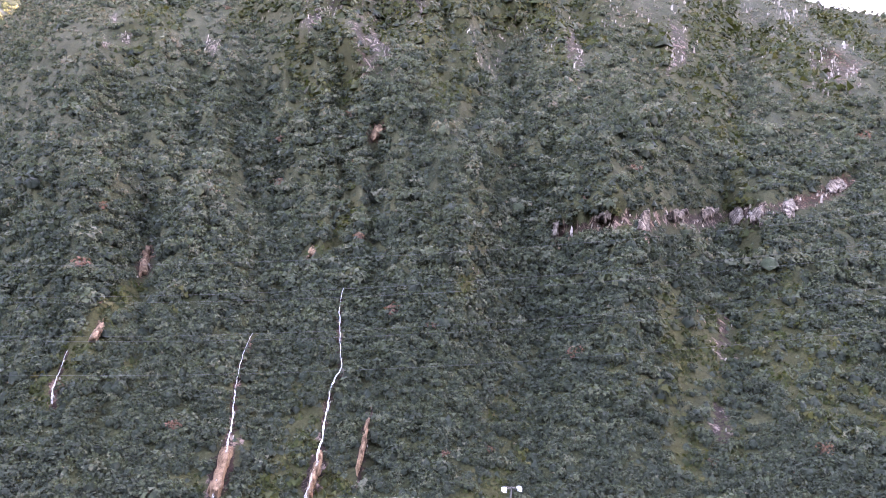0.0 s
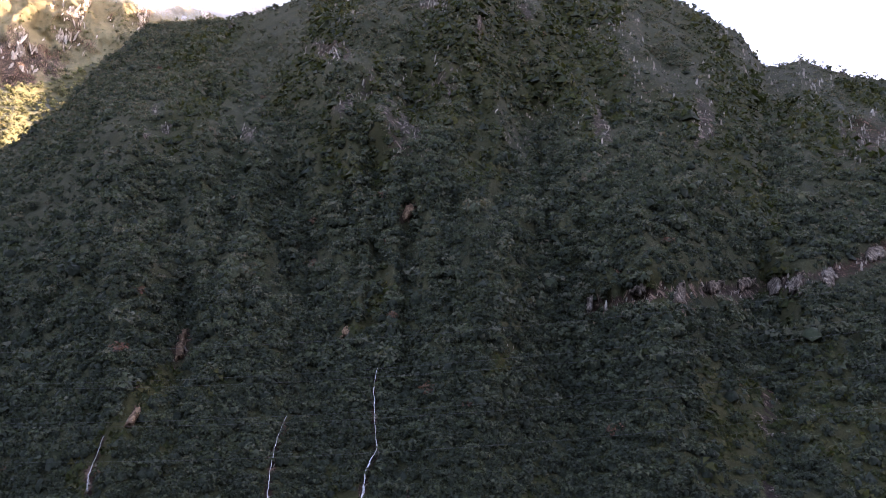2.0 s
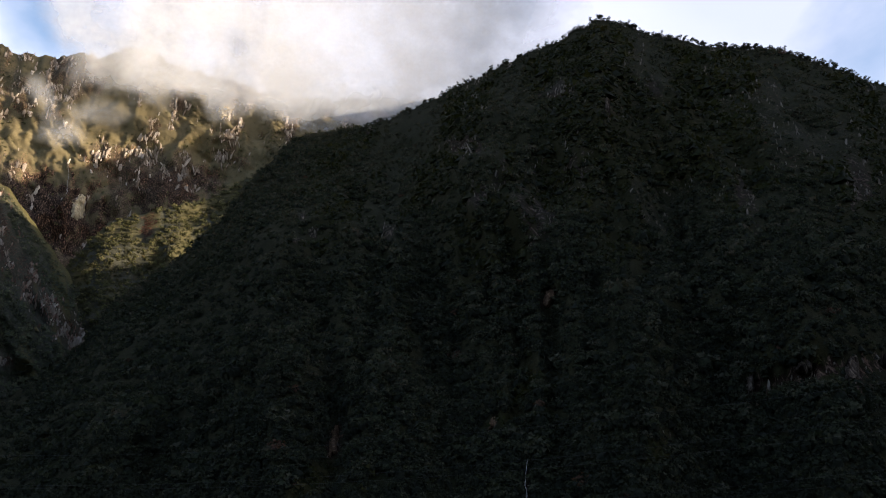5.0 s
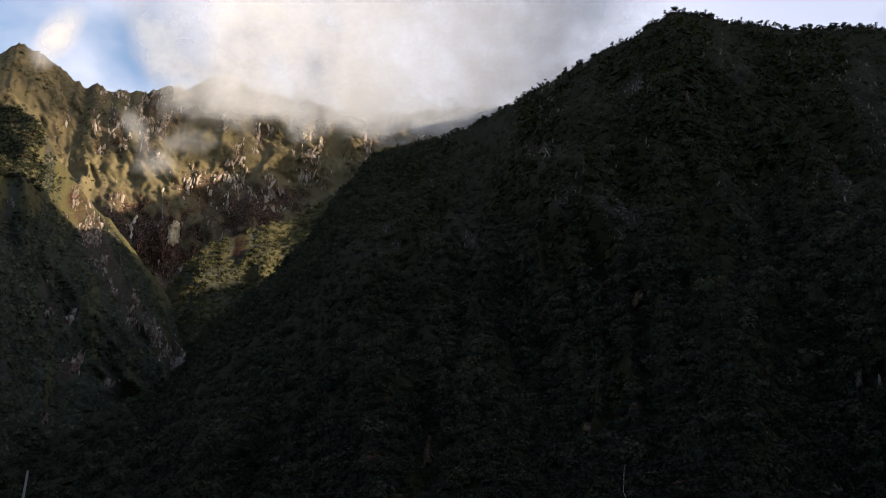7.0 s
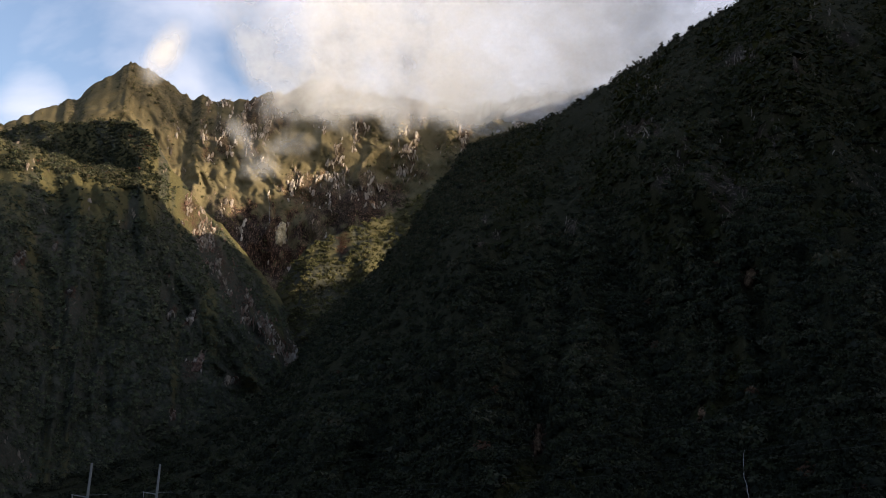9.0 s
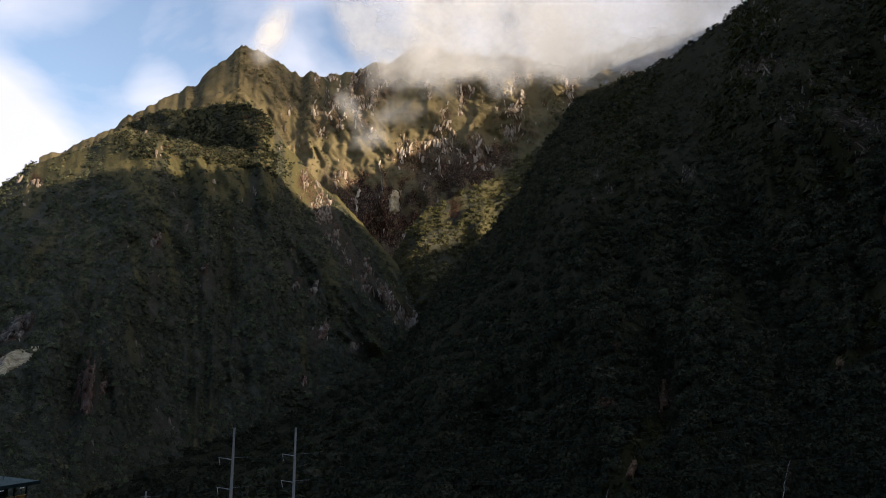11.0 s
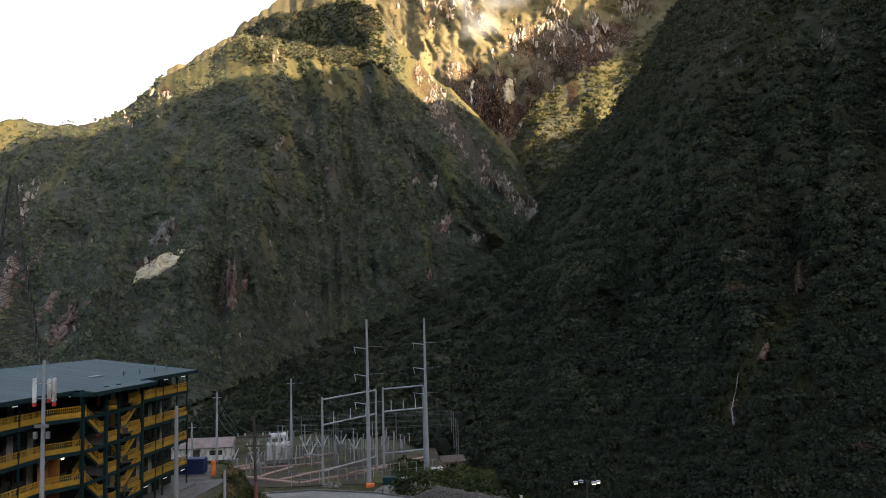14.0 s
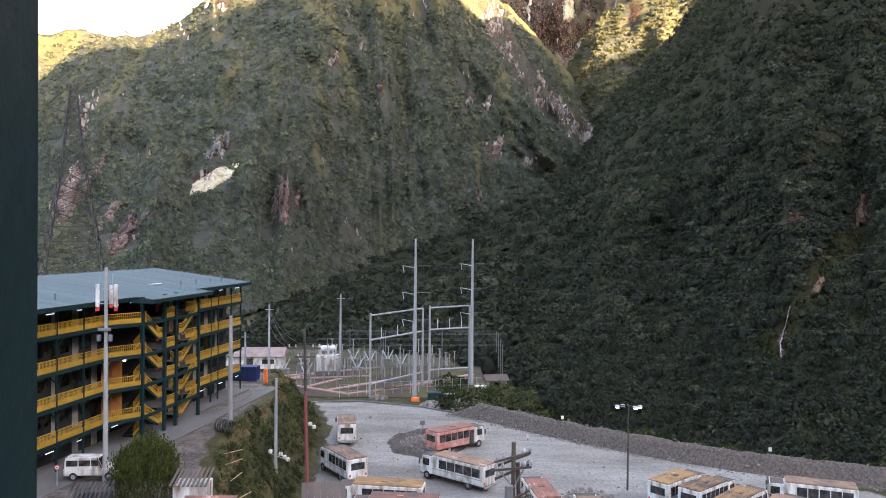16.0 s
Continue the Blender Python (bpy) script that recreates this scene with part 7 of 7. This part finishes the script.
for x, y, n_s, sz in ((-10.5, 129.2, 160, 1.5), (-1.5, 123.8, 200, 2.0), (12.5, 74, 120, 2.2), (15.5, 80, 120, 3.0)):
    rr = np.sqrt(rng.uniform(0, 1, n_s))
    aa = rng.uniform(0, 6.28, n_s)
    rubble("gravel_heap", np.stack([x + sz * rr * np.cos(aa), y + sz * rr * np.sin(aa), 0.5 * sz * (1 - rr) * (0.8 if y > 100 else 0.1)], -1), rng.lognormal(-1.7, 0.4, n_s), P_STONE, "small heap of grey gravel and stones", "gravel", 9)

# ---- lattice tower beyond the block ----
tw = Shape()
tx0, ty0, tz0, hgt = -98.0, 206.0, -2.0, 68.5


def half_width(z):
    return float(np.interp(z, [0, 20, 50, hgt], [9.6, 7.2, 2.4, 0.7]))


zs = [0, 5, 10, 14.5, 19, 23, 27, 31, 35, 39, 42.5, 46, 49, 52, 55, 58, 60.5, 63, 65.5, hgt]
for za, zb in zip(zs[:-1], zs[1:]):
    ca = [(sx * half_width(za), sy * half_width(za), za) for sx, sy in ((-1, -1), (1, -1), (1, 1), (-1, 1))]
    cb = [(sx * half_width(zb), sy * half_width(zb), zb) for sx, sy in ((-1, -1), (1, -1), (1, 1), (-1, 1))]
    for i in range(4):
        j = (i + 1) % 4
        tw.bar(ca[i], cb[i], 0.22, 0.22)
        tw.bar(ca[i], cb[j], 0.15, 0.15)
        tw.bar(ca[j], cb[i], 0.15, 0.15)
        tw.bar(cb[i], cb[j], 0.13, 0.13)
tower = empty("lattice_tower", "tall grey steel lattice pylon with crossarms", "pylon", m=pose(tx0, ty0, tz0, 0, 0, 20))
part("mast", tw, P_POST, tower)
for z, tip in ((29, 9.4), (46, 6.0), (61, 4.0)):
    for s in (-1, 1):
        arm = Shape()
        hw = half_width(z)
        for sy in (-1, 1):
            arm.bar((s * hw, sy * hw, z), (s * tip, 0, z + 0.6), 0.15, 0.15).bar((s * hw, sy * hw, z + 3), (s * tip, 0, z + 0.6), 0.13, 0.13)
        arm.bar((s * (hw + tip) / 2, 0, z + 0.2), (s * (hw + tip) / 2, 0, z + 1.9), 0.06, 0.06)
        a = part("crossarm", arm, P_POST, tower)
        part("insulator", Shape().rod((s * (tip - 0.1), 0, z + 0.5), (s * (tip - 0.1), 0, z - 2.4), 0.09, 0.09, 6), P_POST, a)


# ---- cables ----
def cable(a, b, sag, r=0.010):
    a, b = Vector(a), Vector(b)
    cu = bpy.data.curves.new("cable", "CURVE")
    cu.dimensions, cu.bevel_depth, cu.bevel_resolution = "3D", r, 0
    sp = cu.splines.new("POLY")
    sp.points.add(24)
    for i in range(25):
        f = i / 24
        sp.points[i].co = (*(a.lerp(b, f) - Vector((0, 0, 4 * sag * f * (1 - f)))), 1)
    cu.materials.append(P_WIRE)
    return tagged(new("cable", cu), "thin dark overhead power cable", "cable", "overhead cables")


for k, (z0, z1, dx) in enumerate(((26.3, 43.5, 0.0), (22.3, 40.0, -3.0), (22.0, 39.6, 3.0), (17.9, 35.5, -3.0), (17.6, 35.0, 3.0), (13.4, 31.5, 0.0))):
    cable((5.4 + dx * 0.6, 141.7, z0), (96 + dx, 8, z1), 4.2)
    cable((-4.5 + dx * 0.6, 128.2, z0), (5.4 + dx * 0.6, 141.7, z0), 0.3)
    cable((-4.5 + dx * 0.6, 128.2, z0 - 1), (tx0 + dx * 2, ty0, 40 + k * 4), 5.0)
for z, dx in ((15.3, -2), (15.3, 0.5), (14.1, 0)):
    cable((-14.4 + dx, 81.3, z), (-34.0 + dx * 0.3, 152.7, 12.4), 1.5, 0.025)


# ---- plants ----
def leaf_clump(rng, n, spread, size, hang=0.0):
    """Loose leaf sprays filling a rounded volume."""
    co, tri = [], []
    for i in range(n):
        d = rng.normal(size=3)
        d /= np.linalg.norm(d)
        c = d * spread * rng.uniform(0.35, 1.05) ** 0.6
        e1 = rng.normal(size=3) * size
        e2 = rng.normal(size=3) * size
        if hang:
            e1 = np.array([0, 0, -hang * rng.uniform(0.5, 1.3)])
        co.append(np.array([c - e1 * 0.5 - e2 * 0.3, c + e1, c + e2 * 0.7]))
        tri.append(np.array([(0, 1, 2)]) + 3 * i)
    return np.concatenate(co), np.concatenate(tri)


def leafy(name, co, tri, material, parent, rng, label=""):
    ob = array_object(name, co, tri, material, {"tint": np.repeat(rng.beta(2, 2, len(co) // 3), 3)})
    ob.parent = parent
    if label:
        ob["label"] = label
    return ob


rng = np.random.default_rng(77)
# weeping tree on the terrace
wt = empty("weeping_tree", "drooping green weeping tree on a terrace", "tree", m=pose(-21.2, 56.2, 7.4) @ Matrix.Diagonal((1.05, 1.05, 1.0, 1)))
part("trunk", Shape().rod((0, 0, -0.2), (0.1, 0, 2.4), 0.16, 0.11, 8).rod((0.1, 0, 2.4), (0.8, 0.2, 3.6), 0.09, 0.04, 6).rod((0.1, 0, 2.4), (-0.7, -0.2, 3.5), 0.09, 0.04, 6).rod((0.1, 0, 2.4), (0.0, 0.7, 3.7), 0.08, 0.03, 6), P_TRUNK, wt)
co = []
for i in range(64):  # boughs that arch over, each with a fan of hanging strands
    a, f = 2.4 * i + rng.uniform(-0.4, 0.4), math.sqrt((i + 0.5) / 64) * rng.uniform(0.75, 1.12)
    head = np.array([2.1 * f * math.cos(a), 2.1 * f * math.sin(a), 4.6 - 1.7 * f ** 1.7 + rng.normal(0, 0.16)])
    for k in range(22):
        top = head + rng.normal(0, 1, 3) * (0.24, 0.24, 0.12)
        drop = rng.uniform(1.2, 3.8) * (0.6 + 0.5 * f)
        sway = rng.normal(0, 0.12, 2)
        for j in range(11):
            c = top + np.array([sway[0] * j / 11, sway[1] * j / 11, -drop * j / 11]) + rng.normal(0, 0.05, 3)
            co.append(np.stack([c + rng.normal(0, 0.03, 3), c + np.array([0, 0, -0.24]) + rng.normal(0, 0.06, 3), c + rng.normal(0, 0.055, 3)]))
co = np.concatenate(co)
leafy("crown", co, np.arange(len(co)).reshape(-1, 3), M_WILLOW, wt, rng, "hanging leafy strands")

# skyline trees: thin trunk, forked limbs, flat open crown
models = []
for k in range(4):
    t = empty("skyline_tree", "slender open-crowned tree on a ridge", "tree", "ridge trees", pose(0, 0, 0))
    h = 1.0
    tr_s = Shape().rod((0, 0, -0.3), (0.03, 0, 0.62), 0.040, 0.026, 5)
    tips = []
    for b in range(5):
        a = 2.4 * b + rng.uniform(-0.4, 0.4)
        tip = (0.24 * math.cos(a) * rng.uniform(0.4, 1.3), 0.24 * math.sin(a) * rng.uniform(0.4, 1.3), rng.uniform(0.42, 0.98))
        tr_s.rod((0.02, 0, rng.uniform(0.35, 0.55)), tip, 0.014, 0.006, 4)
        tips.append(tip)
    part("trunk", tr_s, P_TRUNK, t)
    co, tri = [], []
    for i, tip in enumerate(tips):
        c, f = leaf_clump(rng, 46, np.array([0.19, 0.19, 0.13]), 0.055)
        co.append(c + np.array(tip))
    co = np.concatenate(co)
    leafy("crown", co, np.arange(len(co)).reshape(-1, 3), M_LEAF, t, rng)
    models.append(t)
az = np.concatenate([rng.uniform(26, 78, 150), rng.uniform(45, 75, 50)])
pts = near_mountain.point(az, np.full(len(az), 0.992))
for i, p in enumerate(pts):
    m = pose(p[0], p[1], p[2] - 0.6, rng.uniform(-6, 6), rng.uniform(-6, 6), rng.uniform(0, 360)) @ Matrix.Scale(float(rng.uniform(3.5, 9.5)), 4)
    if i < 4:
        models[i].matrix_basis = m
    else:
        copy_thing(models[i % 4], m).scale = (m.to_scale())
az = rng.uniform(-24, -9, 40)
for p in left_mountain.point(az, np.full(len(az), 0.995)):
    s = float(rng.uniform(5, 9))
    copy_thing(models[int(rng.integers(4))], pose(*p, 0, 0, rng.uniform(0, 360))).scale = (s, s, s)

# bushes on the banks
spots, sizes = [], []
for i in range(7000):
    x, y = rng.uniform(-34, -12), rng.uniform(42, 128)
    z = gz_at(x, y)
    if 0.5 < z < 7.25:
        spots.append((x, y, z))
        sizes.append(rng.lognormal(-0.75, 0.4))
spots, sizes = np.array(spots), np.array(sizes)
bush = rng.uniform(0, 1, len(spots)) < np.clip(0.06 + (fractal(spots[:, 0] * 0.25, spots[:, 1] * 0.25, 3, 23) - 0.60) * 3, 0.03, 0.4)
ob = woods("bank_bushes", spots[bush], sizes[bush], rng.beta(2, 2, bush.sum()), M_LEAF_N, 5, 16, 31, sink=0.1, leaf=0.14)
tagged(ob, "rough green bushes on an earth bank", "bushes", kind="stuff")
dry = np.where((spots[~bush][:, 2] > 6.2) & (rng.uniform(0, 1, (~bush).sum()) < 0.55), 1.0, rng.uniform(0, 0.95, (~bush).sum()))
ob = woods("bank_grass", spots[~bush], sizes[~bush] * 0.8, dry, M_BANK, 1, 34, 35, sink=0.3, leaf=0.15, tall=1.3)
tagged(ob, "coarse olive grass and weeds on an earth bank", "grass", kind="stuff")
spots, sizes = [], []
for i in range(900):
    x = rng.uniform(0, 90)
    y = float(np.interp(x, lx, ly)) + rng.uniform(2.0, 26)
    spots.append((x, y, max(gz_at(x, y), -4) - 0.2))
    sizes.append(rng.lognormal(0.35, 0.35))
for i in range(260):
    x, y = rng.uniform(-1, 16), rng.uniform(121, 136)
    if y > 119.5 + (x - 9) ** 2 * 0.05 and not (x < 4 and y > 126):
        spots.append((x, y, 0.0))
        sizes.append(rng.lognormal(-0.1, 0.35))
ob = woods("roadside_bushes", np.array(spots), np.array(sizes), rng.beta(2, 2, len(spots)), M_LEAF_N, 9, 12, 33, sink=0.1, leaf=0.15)
tagged(ob, "dense green bushes beyond a gravel bank", "bushes", kind="stuff")

# water threads on the near slope
M_WATER = plain("white_water", (0.28, 0.27, 0.26), 0.5, 0.0, (0.12, 0.11, 0.10), 0.7, 0.5)


def water_thread(name, path, width, mount, label):
    """A thin fall that runs down a mountain side along (compass, elevation) stations."""
    stations = []
    for a, e in path:
        ss = np.linspace(0.0, 1.0, 900)
        p = mount.point(np.full(900, a), ss)
        el = mount.elevation(p)
        k = int(np.argmin(abs(el - e)))
        stations.append(p[k])
    stations = np.array(stations)
    t = np.linspace(0, 1, 70)
    ts = np.linspace(0, 1, len(stations))
    c = np.stack([np.interp(t, ts, stations[:, i]) for i in range(3)], -1)
    d = np.hypot(c[:, 0], c[:, 1])[:, None]
    c = c - np.stack([c[:, 0], c[:, 1], c[:, 0] * 0], -1) / d * 2.5 + np.array([0, 0, 1.0])
    side = np.stack([c[:, 1], -c[:, 0]], -1) / d
    w = width * np.linspace(0.4, 1.15, 70) * (0.4 + 1.2 * fractal(t * 40, t * 0 + 5, 2, 16)) * 0.5
    wob = (fractal(t * 25, t * 0, 3, 15) - 0.5) * width * 3.0
    co, quads = [], []
    for k, (share, off) in enumerate(((0.6, 0.0), (0.35, 0.55), (0.3, -0.6))):  # strands that part and meet
        wk = w * share
        ok = wob + off * width * (0.4 + 1.6 * fractal(t * 14, t * 0 + k, 3, 25 + k)) * np.linspace(0.3, 1.5, 70)
        L = np.stack([c[:, 0] - side[:, 0] * (wk - ok), c[:, 1] - side[:, 1] * (wk - ok), c[:, 2]], -1)
        R = np.stack([c[:, 0] + side[:, 0] * (wk + ok), c[:, 1] + side[:, 1] * (wk + ok), c[:, 2]], -1)
        B = c + np.stack([c[:, 0], c[:, 1], c[:, 0] * 0], -1) / d * 0.8 + np.stack([side[:, 0] * ok, side[:, 1] * ok, ok * 0], -1)
        gaps = fractal(t * 30, t * 0 + 2 * k, 2, 35 + k)
        for i in range(69):
            if k == 0 or gaps[i] > 0.42:
                q = 210 * k + 3 * i
                quads += [(q, q + 3, q + 4, q + 1), (q + 1, q + 4, q + 5, q + 2), (q + 2, q + 5, q + 3, q)]
        co.append(np.stack([L, R, B], 1).reshape(-1, 3))
    return tagged(array_object(name, np.concatenate(co), np.array(quads), M_WATER, {}), label, "waterfall", "waterfalls")


water_thread("waterfall", FALLS[0], 0.17, near_mountain, "thin white waterfall down a forested slope")
water_thread("waterfall", FALLS[1], 0.14, near_mountain, "thin pale waterfall over a reddish slip")
water_thread("waterfall", FALLS[2], 0.10, near_mountain, "short thin waterfall beside a slip")
water_thread("waterfall", [(7.8, 19.1), (8.0, 17.7), (8.1, 16.4)], 1.6, summit, "long thin waterfall in a rock gorge")

# ---- the viewer's own balcony ----
balcony = empty("balcony", "dark green steel balcony of a tall block", "balcony", m=pose(0, 0, 0))
part("deck", Shape().box(-4, -1.6, 24.7, 4, 0.9, 24.9), P_SLAB, balcony)
part("column", Shape().box(-0.98, 1.18, 0.0, -0.732, 1.42, 30.0, 0.015), P_GREEN, balcony, "dark green steel column")
part("support", Shape().box(-4, -1.6, -0.2, -3.8, -1.4, 24.7).box(3.8, -1.6, -0.2, 4, -1.4, 24.7).box(-4, 0.6, 24.4, 4, 1.3, 24.7), P_GREEN, balcony)
part("back_wall", Shape().box(-4, -1.8, -0.2, 4, -1.6, 28.0), P_WALL, balcony)
# Unseen slab overhead, added to keep sky light off the column; side wall unseen too.
part("soffit", Shape().box(-4, -1.8, 28.0, 0.6, 1.6, 28.2), P_WALL, balcony)
part("side_wall", Shape().box(-4.2, -1.8, 24.9, -4.0, 1.0, 28.0), P_WALL, balcony)
